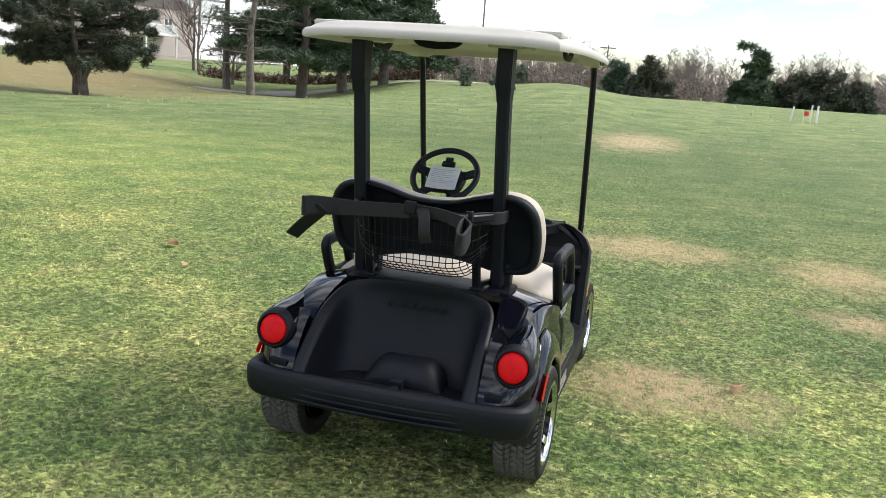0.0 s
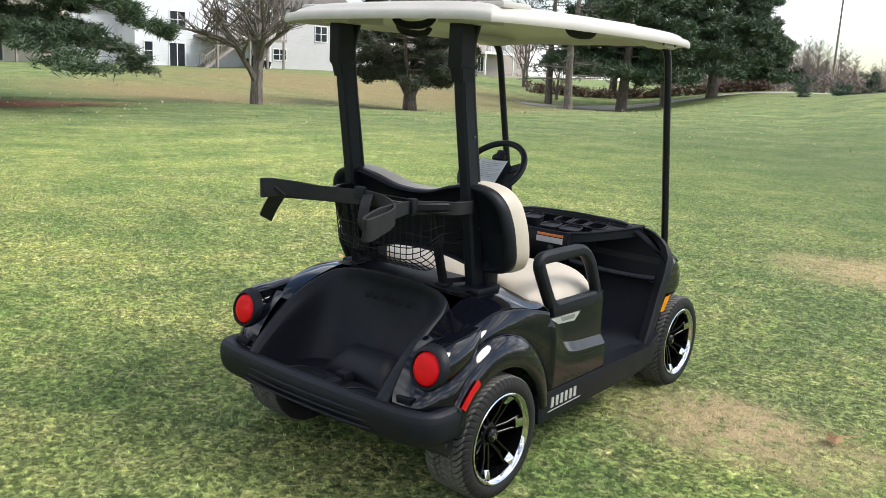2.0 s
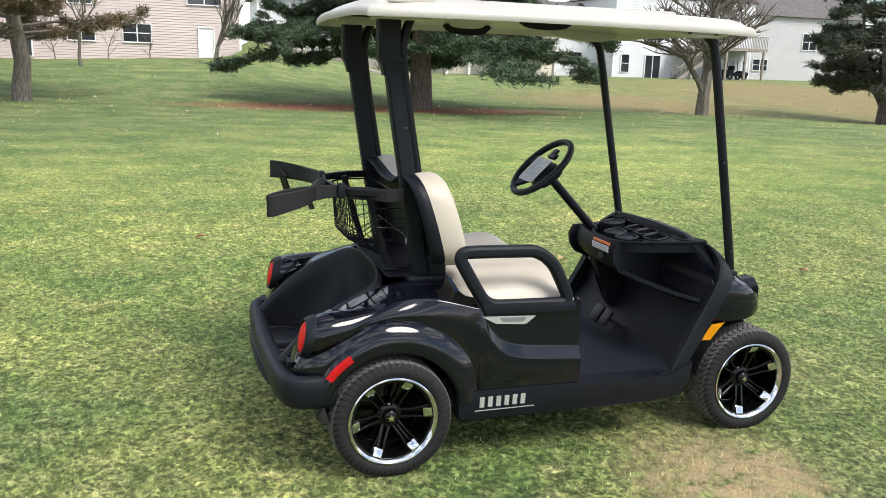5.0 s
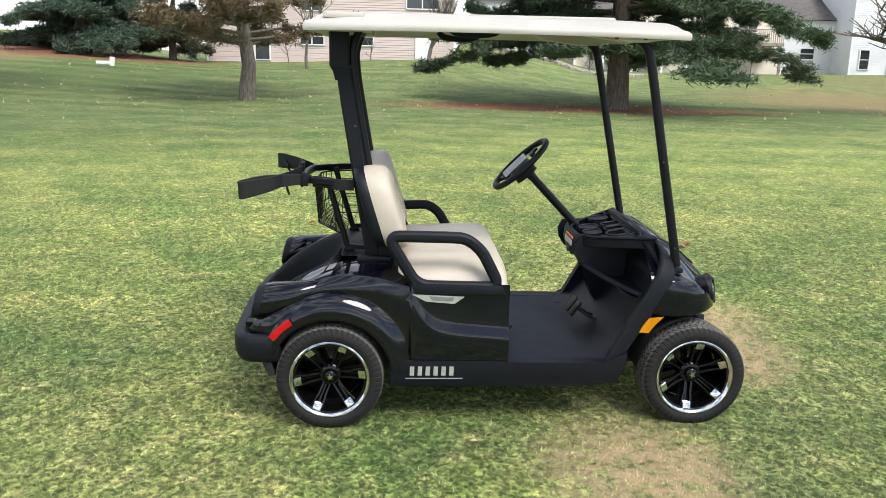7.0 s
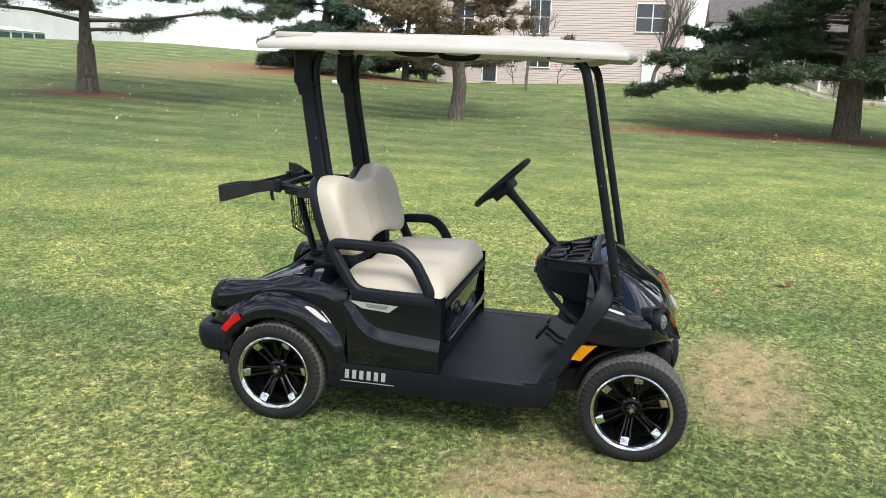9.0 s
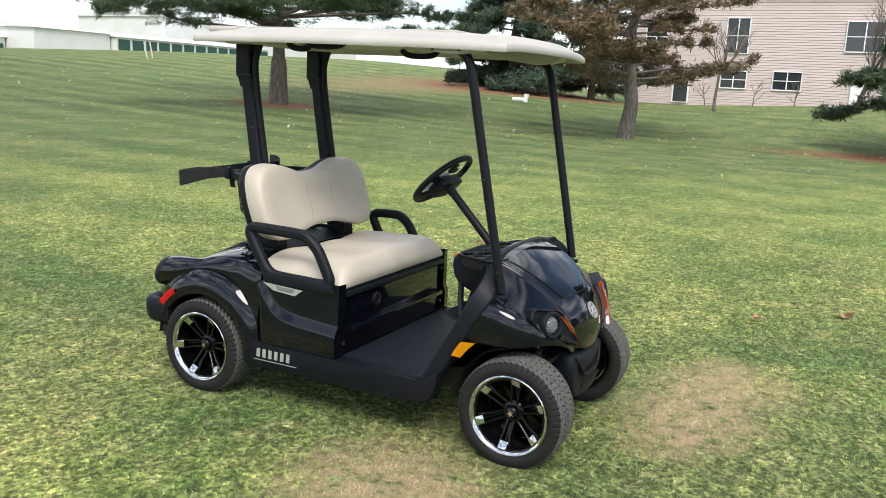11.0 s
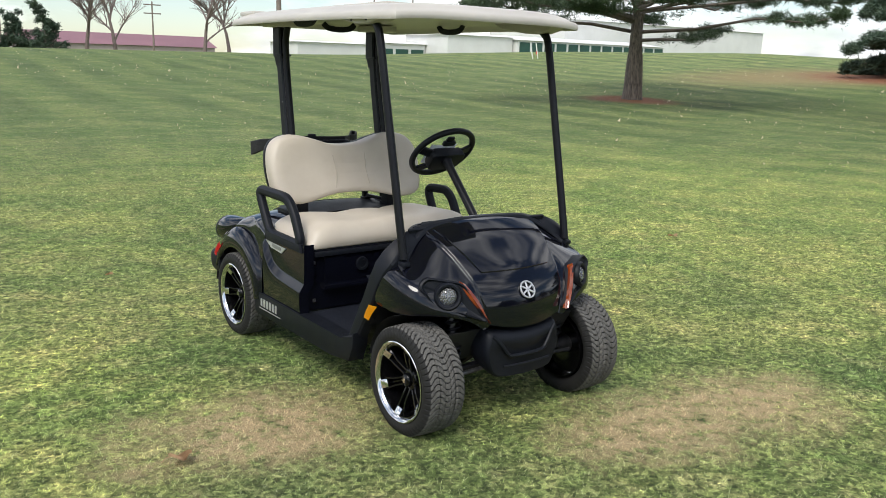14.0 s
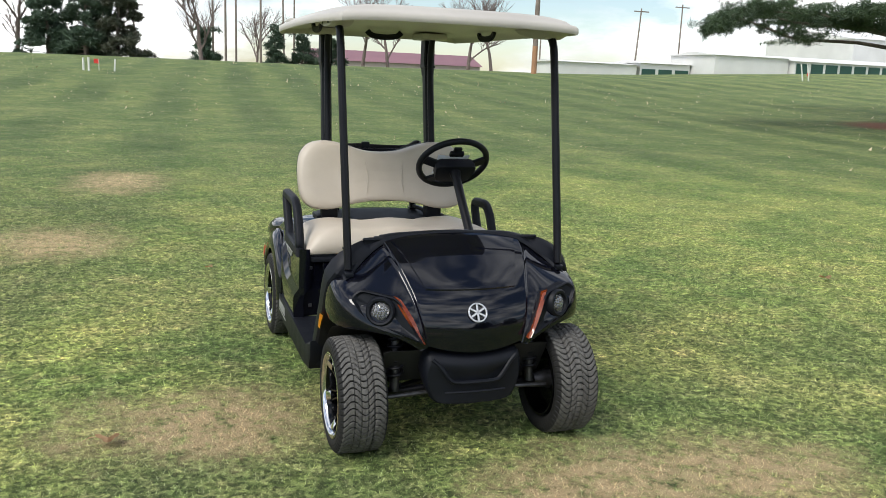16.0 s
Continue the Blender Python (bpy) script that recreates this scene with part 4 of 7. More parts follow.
def backrest(front, mat, name, label, layers):
    c = back_outline()
    mid = Vector((0, 0, 0.945))
    rows = []
    for scale, dy in layers:
        row = []
        for p in c:
            q = Vector((p.x * (1 - (1 - scale) * 0.55), 0, mid.z + (p.z - mid.z) * scale))
            q.y = 0.235 - (q.z - 0.79) * 0.30 + dy
            row.append(q)
        rows.append(row)
    bm = loft(bmesh.new(), rows, close=True)
    inner = rows[-1]
    n = len(inner)
    vs = [v for v in bm.verts][-n:]
    h = n // 2
    for i in range(h - 1):
        a, b = i, i + 1
        d, e = (n - 1 - i + 1) % n, n - 1 - i
        f = [vs[a], vs[b], vs[e], vs[d]]
        f = list(dict.fromkeys(f))
        if len(f) > 2:
            bm.faces.new(f)
    return part(name, bm, mat, cart, label, smooth=60)


bk = backrest(True, M_VINYL, "backrest", "cream vinyl backrest with two lobes",
              ((0.985, 0.0), (1.004, 0.020), (1.008, 0.050), (1.002, 0.072), (0.975, 0.090), (0.92, 0.099), (0.75, 0.102), (0.45, 0.098), (0.2, 0.095)))
backrest(False, M_PLASTIC, "backrest_shell", "black moulded shell behind the backrest",
         ((0.97, 0.006), (0.985, -0.002), (0.985, -0.024), (0.96, -0.044), (0.91, -0.050), (0.86, -0.044), (0.83, -0.028), (0.5, -0.024), (0.2, -0.022)))
for s in (1, -1):                             # stitched seams
    seam = [(s * (0.115 - 0.018 * math.sin(math.pi * t)), 0.338 - (0.80 + 0.26 * t - 0.79) * 0.30 - 0.006 - 0.006 * (2 * t - 1) ** 4, 0.822 + 0.243 * t) for t in np.linspace(0.03, 0.97, 13)]
    part("seam", sweep(bmesh.new(), seam, ring(0.0018, 6), up=(1, 0, 0)), M_VINYL, bk)
    seam = [(s * (0.375 + 0.045 * math.sin(math.pi * (t - 0.15))), 0.334 - (0.80 + 0.26 * t - 0.79) * 0.30 - 0.010, 0.81 + 0.25 * t) for t in np.linspace(0.05, 0.95, 13)]
    part("seam", sweep(bmesh.new(), seam, ring(0.0018, 6), up=(1, 0, 0)), M_VINYL, bk)
    part("backrest_bracket", boxed((s * 0.30, 0.235, 0.765), (0.09, 0.07, 0.13), 0.012), M_PLASTIC, cart)

# arm rests: a rounded closed frame at each hip
ARMS = ((0.535, [(0.240, 0.856), (0.578, 0.850), (0.648, 0.795), (0.735, 0.630), (0.372, 0.636)]),
        (-0.545, [(0.262, 0.802), (0.455, 0.808), (0.515, 0.765), (0.590, 0.630), (0.350, 0.630)]))
for x, loop in ARMS:
    frame_pts = arcs([(x, y, z) for y, z in loop], 0.06, 5)
    part("arm_rest", sweep(bmesh.new(), frame_pts, slab(0.052, 0.046, 0.5), up=(1, 0, 0), closed=True), M_PLASTIC, cart, "black moulded arm rest loop", sub=1)
    s = math.copysign(1, x)
    part("hip_guard", prism(bmesh.new(), [(0.345, 0.655), (0.741, 0.645), (0.757, 0.602), (0.362, 0.606)], s * 0.522, s * 0.560, 0.012), M_PLASTIC, cart)

# roof struts at the back
for s in (1, -1):
    k = 0.292 if s > 0 else 0.308
    dy = 0.0 if s > 0 else -0.012
    st = [(s * (k + 0.006), 0.176 + dy, 0.715), (s * (k + 0.005), 0.140 + dy, 0.94), (s * k, 0.066 + dy, 1.40), (s * k, 0.048 + dy, 1.53)]
    p = part("roof_strut", sweep(bmesh.new(), st, slab(0.052, 0.066, 0.35), up=(0, 1, 0)), M_PLASTIC, cart, "black moulded roof strut cover")
    tube = [(s * (k + 0.004), 0.218 + dy, 0.72), (s * (k + 0.004), 0.186 + dy, 0.94), (s * k, 0.108 + dy, 1.40), (s * k, 0.086 + dy, 1.57), (s * k, 0.090 + dy, 1.64), (s * k, 0.116 + dy, 1.712)]
    part("strut_tube", sweep(bmesh.new(), smooth_curve(tube, 4), ring(0.018, 12), up=(0, 1, 0)), M_METAL, p, "round black steel tube")
    head = [(s * k, 0.046 + dy, 1.500), (s * k, 0.040 + dy, 1.545), (s * k, 0.030 + dy, 1.560), (s * k, 0.028 + dy, 1.712)]
    part("strut_head", sweep(bmesh.new(), head, slab(0.060, 0.084, 0.25), up=(0, 1, 0), scales=[0.86, 0.98, 1.05, 1.0]), M_PLASTIC, p)
    part("strut_collar", boxed((s * k, 0.040 + dy, 1.552), (0.064, 0.094, 0.012), 0.004), M_PLASTIC, p)
    for z in (1.30, 0.95):
        part("strut_screw", boxed((s * (k + 0.028), 0.190 - (z - 0.735) * 0.165, z), (0.006, 0.010, 0.010), 0.002), M_STEEL, p)
    fp = [(s * 0.468, 1.526, 0.715), (s * 0.470, 1.497, 0.86), (s * 0.474, 1.405, 1.30), (s * 0.476, 1.345, 1.59), (s * 0.476, 1.320, 1.662), (s * 0.476, 1.288, 1.690)]
    q = part("front_post", sweep(bmesh.new(), smooth_curve(fp, 4), ring(0.0165, 10, 0.020), up=(0, 1, 0)), M_METAL, cart, "slim black roof post")
    part("post_foot", boxed((s * 0.468, 1.530, 0.698), (0.036, 0.050, 0.022), 0.007), M_PLASTIC, q)
    for z in (0.80, 1.18, 1.50):
        part("post_screw", boxed((s * 0.470 + s * 0.017, 1.526 - (z - 0.715) * 0.212, z), (0.005, 0.009, 0.009), 0.002), M_STEEL, q)


# roof
def roof_half(y):
    """Half width of the roof at a station along the cart."""
    t = (y - 0.70) / 0.82
    return 0.565 * (1 - 0.10 * abs(t) ** 6) - 0.01 * (t > 0) * t


def roof_rows(inset, z0, crown, y0=-0.105, y1=1.500):
    rows = []
    ys = [y0 + inset + (y1 - y0 - 2 * inset) * (0.5 - 0.5 * math.cos(math.pi * i / 26)) for i in range(27)]
    for y in ys:
        h = roof_half(y) - inset
        t = (y - 0.70) / 0.82
        row = []
        for i in range(21):
            u = -math.cos(math.pi * i / 20)
            yy = y + (0.035 * (1 - u * u) if t > 0 else -0.03 * (1 - u * u)) * abs(t) ** 3
            row.append((h * u, yy, z0 + crown * (1 - u ** 4) * (1 - t ** 4) - 0.004 * t + 0.006 * (1 - t * t) - 0.010 * abs(u) ** 6))
        rows.append(row)
    return rows


def edge_loop(rows):
    return rows[0] + [r[-1] for r in rows[1:]] + list(reversed(rows[-1][:-1])) + [r[0] for r in reversed(rows[1:-1])]


def roof_mesh():
    bm = bmesh.new()
    skins = [roof_rows(i, z, c) for i, z, c in ((0.115, 1.732, 0.006), (0.034, 1.726, 0.0), (0.014, 1.706, 0.0), (0.004, 1.703, 0.0), (0.0, 1.712, 0.0),
                                                 (0.002, 1.728, 0.0), (0.012, 1.738, 0.0), (0.034, 1.744, 0.0), (0.052, 1.757, 0.004), (0.075, 1.765, 0.010))]
    under1, d = skins[0], skins[-1]
    loops = [edge_loop(r) for r in skins]
    loft(bm, loops, close=True)
    loft(bm, d)
    loft(bm, [list(r) for r in under1])
    bmesh.ops.remove_doubles(bm, verts=bm.verts, dist=1e-5)
    return bm


roof = part("roof", roof_mesh(), M_ROOF, cart, "cream moulded plastic canopy roof", smooth=50)
# raised fields along the rear and sides of the top
part("roof_field", boxed((0, 0.66, 1.770), (0.74, 1.10, 0.022), 0.010), M_ROOF, roof)
for s in (1, -1):
    part("roof_field", boxed((s * 0.440, 0.06, 1.760), (0.13, 0.17, 0.024), 0.011), M_ROOF, roof)
    part("roof_boss", prism(bmesh.new(), [(0.98, 1.728), (1.42, 1.728), (1.38, 1.692), (1.31, 1.676), (1.22, 1.678), (1.04, 1.702)], s * 0.43, s * 0.520, 0.008), M_ROOF, roof)
    part("roof_boss", boxed((s * 0.300, 0.07, 1.716), (0.15, 0.20, 0.034), 0.008), M_ROOF, roof)
    for yy in (1.08, 1.20):
        part("boss_screw", boxed((s * 0.521, yy + 0.10, 1.696), (0.005, 0.016, 0.016), 0.003), M_STEEL, roof)
    h = [(s * 0.44, 0.49, 1.730), (s * 0.44, 0.52, 1.704), (s * 0.44, 0.60, 1.696), (s * 0.44, 0.68, 1.704), (s * 0.44, 0.71, 1.730)]
    part("grab_handle", sweep(bmesh.new(), smooth_curve(h, 3), slab(0.03, 0.016, 0.5), up=(1, 0, 0)), M_PLASTIC, roof, "black grab handle under the roof")
h = [(-0.07, -0.02, 1.73), (-0.05, -0.02, 1.708), (0.0, -0.02, 1.700), (0.05, -0.02, 1.708), (0.07, -0.02, 1.73)]
part("grab_handle", sweep(bmesh.new(), smooth_curve([(x * 1.4 - 0.02, 0.12, z) for x, y, z in h], 3), slab(0.03, 0.018, 0.5), up=(0, 1, 0)), M_PLASTIC, roof)

# front cowl: hood and fenders in one moulding, with a step along the hood's edge
HOOD = [(1.400, .848), (1.475, .833), (1.555, .787), (1.635, .726), (1.705, .678), (1.757, .630), (1.790, .575), (1.808, .505), (1.803, .424)]
FRONT = [
    (1.40, (.310, .822), (.375, .790), (.440, .742), (.514, .692), (.537, .670), (.545, .590), (.545, .500)),
    (1.47, (.303, .800), (.370, .765), (.440, .722), (.518, .682), (.541, .662), (.549, .585), (.549, .495)),
    (1.54, (.290, .770), (.350, .742), (.425, .705), (.516, .670), (.540, .650), (.548, .580), (.546, .492)),
    (1.61, (.270, .724), (.325, .704), (.400, .678), (.503, .646), (.527, .626), (.536, .565), (.532, .495)),
    (1.67, (.252, .668), (.300, .660), (.370, .645), (.474, .617), (.496, .599), (.504, .552), (.498, .502)),
    (1.715, (.240, .632), (.280, .625), (.335, .615), (.390, .596), (.432, .565), (.450, .535), (.444, .508)),
    (1.750, (.229, .582), (.260, .577), (.300, .568), (.340, .552), (.370, .532), (.382, .515), (.376, .500)),
    (1.775, (.213, .520), (.232, .515), (.255, .508), (.275, .500), (.290, .492), (.296, .485), (.290, .478)),
    (1.780, (.196, .446), (.205, .445), (.215, .444), (.224, .443), (.230, .442), (.234, .440), (.230, .436)),
]


def hood_pt(v, u):
    """A place on the hood: v counts the rows from the dash to the nose, u runs across."""
    i = min(int(v), len(HOOD) - 2)
    t = v - i
    (ya, za), (yb, zb) = HOOD[i], HOOD[i + 1]
    ea, eb = FRONT[i], FRONT[i + 1]
    yc, zc = ya + (yb - ya) * t, za + (zb - za) * t
    ye, xe, ze = ea[0] + (eb[0] - ea[0]) * t, ea[1][0] + (eb[1][0] - ea[1][0]) * t, ea[1][1] + (eb[1][1] - ea[1][1]) * t
    return Vector((xe * u, yc + (ye - yc) * u * u, zc + (ze + 0.008 - zc) * u * u))


rows = []
for k, (y, *pts) in enumerate(FRONT):
    half = [hood_pt(k, u) for u in (0.0, 0.25, 0.5, 0.75, 0.92, 1.0)]
    half.append(Vector((pts[0][0] + 0.006, y - 0.004, pts[0][1] - 0.004)))
    half += [Vector((x, y, z)) for x, z in pts[1:]]
    half.append(Vector((pts[-1][0] - 0.035, y - 0.01, pts[-1][1] + 0.006)))
    rows.append([Vector((-p.x, p.y, p.z)) for p in reversed(half[1:])] + half)
m = len(rows[0]) // 2
hood = part("hood", creased(rows, [m + q * e for q in (5, 6, 9) for e in (1, -1)]), M_PAINT, cart, "glossy black front cowl", sub=2, smooth=60)
# stepped field on the hood
field = []
KS = [0, 0.12] + list(range(1, 12)) + [11.88, 12]
US = [-1, -0.985] + [-0.875 + 0.125 * j for j in range(15)] + [0.985, 1]
for k in KS:
    v = 0.9 + 3.5 * k / 12
    lim = 0.92 - 0.14 * k / 12
    field.append([hood_pt(v, lim * u) + Vector((0, 0.45, 0.89)) * (-0.004 if k in (0, 12) or abs(u) == 1 else 0.0045) for u in US])
rim_f = field[0] + [r[-1] for r in field[1:]] + list(reversed(field[-1][:-1])) + [r[0] for r in reversed(field[1:-1])]
bm = loft(bmesh.new(), field)
loft(bm, [rim_f, [p - Vector((0, 0.45, 0.89)) * 0.012 for p in rim_f]], close=True)
bmesh.ops.remove_doubles(bm, verts=bm.verts, dist=1e-5)
part("hood_field", bm, M_PAINT, hood, smooth=30)

# head lamps and indicators
for s in (1, -1):
    axis = Vector((s * 0.42, 0.86, 0.16)).normalized()
    rot = axis.to_track_quat("X", "Z").to_matrix().to_4x4()
    lamp_m = Matrix.Translation((s * 0.382, 1.728, 0.590)) @ rot
    bm = bmesh.new()
    lathe(bm, [(-0.06, 0.060), (0.004, 0.058), (0.012, 0.051), (0.010, 0.043), (-0.012, 0.037)], 36)
    bm.transform(lamp_m)
    lamp = part("head_lamp", bm, M_PLASTIC, cart, "round head lamp in a black bezel")
    bm = bmesh.new()
    lathe(bm, [(-0.012, 0.037), (-0.03, 0.029), (-0.045, 0.015), (-0.05, 0.001)], 32)
    lathe(bm, [(-0.05, 0.012), (-0.028, 0.012), (-0.026, 0.001)], 16)
    bm.transform(lamp_m)
    part("lamp_reflector", bm, M_LAMPIN, lamp, "dark smoked lamp reflector")
    bm = bmesh.new()
    lathe(bm, [(-0.010, 0.039), (0.000, 0.036), (0.009, 0.025), (0.013, 0.010), (0.014, 0.001)], 32)
    bm.transform(lamp_m)
    o = part("lamp_lens", bm, M_CLEAR, lamp, "clear lens")
    o.visible_shadow = False
    # dark pod round the lamp
    lay = Vector((s * 0.015, 0.016, 0.003))
    pod = arcs([Vector((s * 0.300, 1.728, 0.640)) + lay, Vector((s * 0.440, 1.652, 0.664)) + lay, Vector((s * 0.476, 1.652, 0.632)) + lay, Vector((s * 0.425, 1.690, 0.553)) + lay, Vector((s * 0.208, 1.802, 0.468)) + lay], 0.03, 4)
    mid = sum(pod, Vector()) / len(pod)
    rows = [[p - axis * 0.05 for p in pod], pod, [p.lerp(mid, 0.07) + axis * 0.004 for p in pod], [p.lerp(mid, 0.16) - axis * 0.006 for p in pod], [p.lerp(mid, 0.98) - axis * 0.012 for p in pod]]
    part("lamp_surround", loft(bmesh.new(), rows, close=True), M_PLASTIC, cart, "satin black lamp surround")
    ind = []
    for t in np.linspace(0, 1, 9):
        c = Vector((s * 0.316, 1.733, 0.643)).lerp(Vector((s * 0.224, 1.812, 0.474)), t) + axis * (0.008 * math.sin(math.pi * t) - 0.002)
        w = 0.008 + 0.018 * math.sin(math.pi * min(t * 1.1 + 0.12, 1))
        d = Vector((s * 0.80, -0.42, 0.42)).normalized()
        ind.append([c - d * w, c + axis * 0.009, c + d * w, c - axis * 0.02])
    part("turn_indicator", loft(bmesh.new(), ind, close=True, caps=True), M_ORANGE, cart, "slanted orange indicator lens")

# round silver emblem of plain bars on the hood
bm = bmesh.new()
lathe(bm, [(0.0, 0.040), (0.006, 0.040), (0.007, 0.037), (0.006, 0.034), (0.0, 0.034)], 40)
for k in range(3):
    box(bm, (0.003, 0, 0), (0.006, 0.008, 0.068), 0.001, Matrix.Rotation(math.pi * k / 3, 4, "X"), 1)
bm.transform(Matrix.Translation((0.0, 1.786, 0.582)) @ Vector((0, 0.86, 0.51)).to_track_quat("X", "Z").to_matrix().to_4x4())
part("hood_emblem", bm, M_SILVER, hood, "round silver emblem", smooth=30)

# front bumper
rows = []
for y, w, z0, z1 in ((1.60, .195, .245, .425), (1.70, .203, .222, .432), (1.765, .208, .208, .430), (1.792, .207, .206, .412), (1.808, .198, .210, .385), (1.806, .178, .222, .360)):
    rows.append([(w * u * (0.86 + 0.14 * min(1.0, (z - z0) / 0.11)), y - 0.022 * u * u, z) for u, z in ((-.93, z0 + .012), (-1, z0 + .045), (-1.02, .5 * (z0 + z1)), (-1, z1 - .030), (-.93, z1 - .004), (-.86, z1), (-.4, z1 - .012), (0, z1 - .014), (.4, z1 - .012), (.86, z1), (.93, z1 - .004), (1, z1 - .030), (1.02, .5 * (z0 + z1)), (1, z0 + .045), (.93, z0 + .012), (.80, z0), (0, z0 - .002), (-.80, z0))])
part("front_bumper", loft(bmesh.new(), rows, close=True, caps=True), M_PLASTIC, cart, "matte black front bumper", sub=1)
ridge = [(x, 1.806 - 0.45 * x * x - 0.25 * max(0.0, z - 0.35), z) for x, z in ((-0.178, 0.396), (-0.150, 0.372), (-0.125, 0.338), (-0.108, 0.314), (-0.092, 0.303), (-0.05, 0.300), (0.05, 0.300), (0.092, 0.303), (0.108, 0.314), (0.125, 0.338), (0.150, 0.372), (0.178, 0.396))]
part("bumper_ridge", sweep(bmesh.new(), ridge, ring(0.009, 8)), M_PLASTIC, cart)
part("bumper_groove", sweep(bmesh.new(), [(x, 1.812 - 0.5 * x * x, 0.262) for x in np.linspace(-0.13, 0.13, 9)], ring(0.005, 6)), M_PLASTIC, cart)

# side bands rising from the sill to the dash
BAND = [  # inner edge y, z; outer edge y, z; side x there
    (1.150, .300, 1.275, .225, .560), (1.215, .304, 1.300, .330, .560), (1.275, .415, 1.345, .405, .558), (1.335, .525, 1.400, .490, .553),
    (1.385, .620, 1.450, .585, .553), (1.420, .690, 1.490, .650, .547), (1.440, .738, 1.512, .695, .522), (1.448, .770, 1.510, .735, .488), (1.447, .796, 1.495, .775, .445), (1.440, .812, 1.474, .800, .405)]
for s in (1, -1):
    rows = []
    for yi, zi, yo, zo, x in BAND:
        rows.append([(s * (x - 0.045), yi + 0.004, zi), (s * (x - 0.008), yi, zi + 0.004), (s * x, yi + 0.010, zi + 0.004), (s * (x + 0.003), 0.5 * (yi + yo), 0.5 * (zi + zo) + 0.006), (s * (x - 0.002), yo - 0.006, zo + 0.004), (s * (x - 0.012), yo, zo - 0.002), (s * (x - 0.05), yo, zo - 0.02)])
    part("side_band", loft(bmesh.new(), rows, close=True, caps=True), M_PLASTIC, cart, "matte black band rising to the dash", smooth=25)
    arch = [[(s * (0.53 - dx), 1.632 + 0.275 * math.cos(radians(a)), 0.2255 + 0.275 * math.sin(radians(a))) for a in range(100, 176, 9)] for dx in (0.0, 0.18)]
    part("wheel_arch_liner", loft(bmesh.new(), arch), M_DARK, cart)


# matte strip between the dash tray and the hood, falling away to the post feet
BACK = smooth_curve([(0, 1.392, .843), (.20, 1.396, .842), (.295, 1.402, .836), (.355, 1.405, .820), (.402, 1.425, .789), (.445, 1.442, .751), (.482, 1.452, .716)], 4)
FORE = smooth_curve([(0, 1.432, .847), (.20, 1.436, .841), (.295, 1.452, .827), (.372, 1.478, .782), (.432, 1.512, .732), (.462, 1.540, .702), (.494, 1.556, .672)], 4)
cowl = []
for b, f in zip(BACK, FORE):
    m = b.lerp(f, 0.5) + Vector((0, 0, 0.004))
    cowl.append([b - Vector((0, 0.002, 0.03)), b, m, f, f - Vector((0, -0.004, 0.02))])
cowl = mirror(reversed(cowl[1:])) + cowl
part("dash_cowl", loft(bmesh.new(), cowl), M_PLASTIC, cart, "matte black strip between dash and hood", sub=1)


# dash
def plate(outer, holes, z, depth, mat, name, parent, label="", tilt=0.0, y0=1.3):
    """A flat moulding with holes right through its top skin and cup walls below."""
    loops = [outer] + holes
    flat = [p for lp in loops for p in lp]
    tris = tessellate_polygon([[Vector((x, y, 0)) for x, y in lp] for lp in loops])
    bm = bmesh.new()
    Z = lambda y: z + (y - y0) * tilt
    vs = [bm.verts.new((x, y, Z(y))) for x, y in flat]
    for t in tris:
        try:
            bm.faces.new([vs[i] for i in t])
        except ValueError:
            pass
    k = 0
    for lp in loops:
        n = len(lp)
        top = vs[k:k + n]
        low = [bm.verts.new((x * 1.0, y, Z(y) - depth)) for x, y in lp]
        for i in range(n):
            bm.faces.new((top[i], top[(i + 1) % n], low[(i + 1) % n], low[i]))
        if k:
            bm.faces.new(low)
        k += n
    return part(name, bm, mat, parent, label, smooth=30)


def oval(cx, cy, rx, ry, k=20, p=2.6):
    out = []
    for i in range(k):
        a = 2 * math.pi * i / k
        c, s = math.cos(a), math.sin(a)
        out.append((cx + rx * math.copysign(abs(c) ** (2 / p), c), cy + ry * math.copysign(abs(s) ** (2 / p), s)))
    return out


half = [(0.10, 1.158), (0.19, 1.210), (0.285, 1.315), (0.372, 1.425), (0.392, 1.455), (0.28, 1.440), (0.15, 1.430)]
outer = [(p.x, p.y) for p in arcs([(x, y, 0) for x, y in half] + [(0.0, 1.425, 0)] + [(-x, y, 0) for x, y in reversed(half)], 0.03, 4)]
holes = [oval(0.098, 1.205, 0.052, 0.040, p=3.5), oval(-0.022, 1.212, 0.048, 0.042, p=3.5), oval(0.190, 1.300, 0.050, 0.044, p=3.5), oval(0.085, 1.318, 0.040, 0.048, p=3.5), oval(0.285, 1.382, 0.042, 0.026, p=4), oval(0.185, 1.382, 0.040, 0.022, p=4), oval(-0.015, 1.325, 0.042, 0.046, p=3.5),
         oval(-0.190, 1.300, 0.050, 0.044, p=3.5), oval(-0.285, 1.382, 0.042, 0.026, p=4), oval(-0.120, 1.385, 0.055, 0.022, p=4)]
holes = [[(x, y + 0.022) for x, y in h] for h in holes]
dash = plate(outer, holes, 0.803, 0.05, M_PLASTIC, "dash_top", cart, "moulded dash tray with cup holders", tilt=0.15)
for h in holes:
    part("cup_rim", sweep(bmesh.new(), [(x, y, 0.805 + 0.15 * (y - 1.3)) for x, y in h], ring(0.005, 6), closed=True), M_PLASTIC, dash)
lipath = [(x, y, 0.798 + 0.15 * (y - 1.3)) for x, y in outer]
part("dash_lip", sweep(bmesh.new(), lipath, ring(0.007, 8), closed=True), M_PLASTIC, dash)
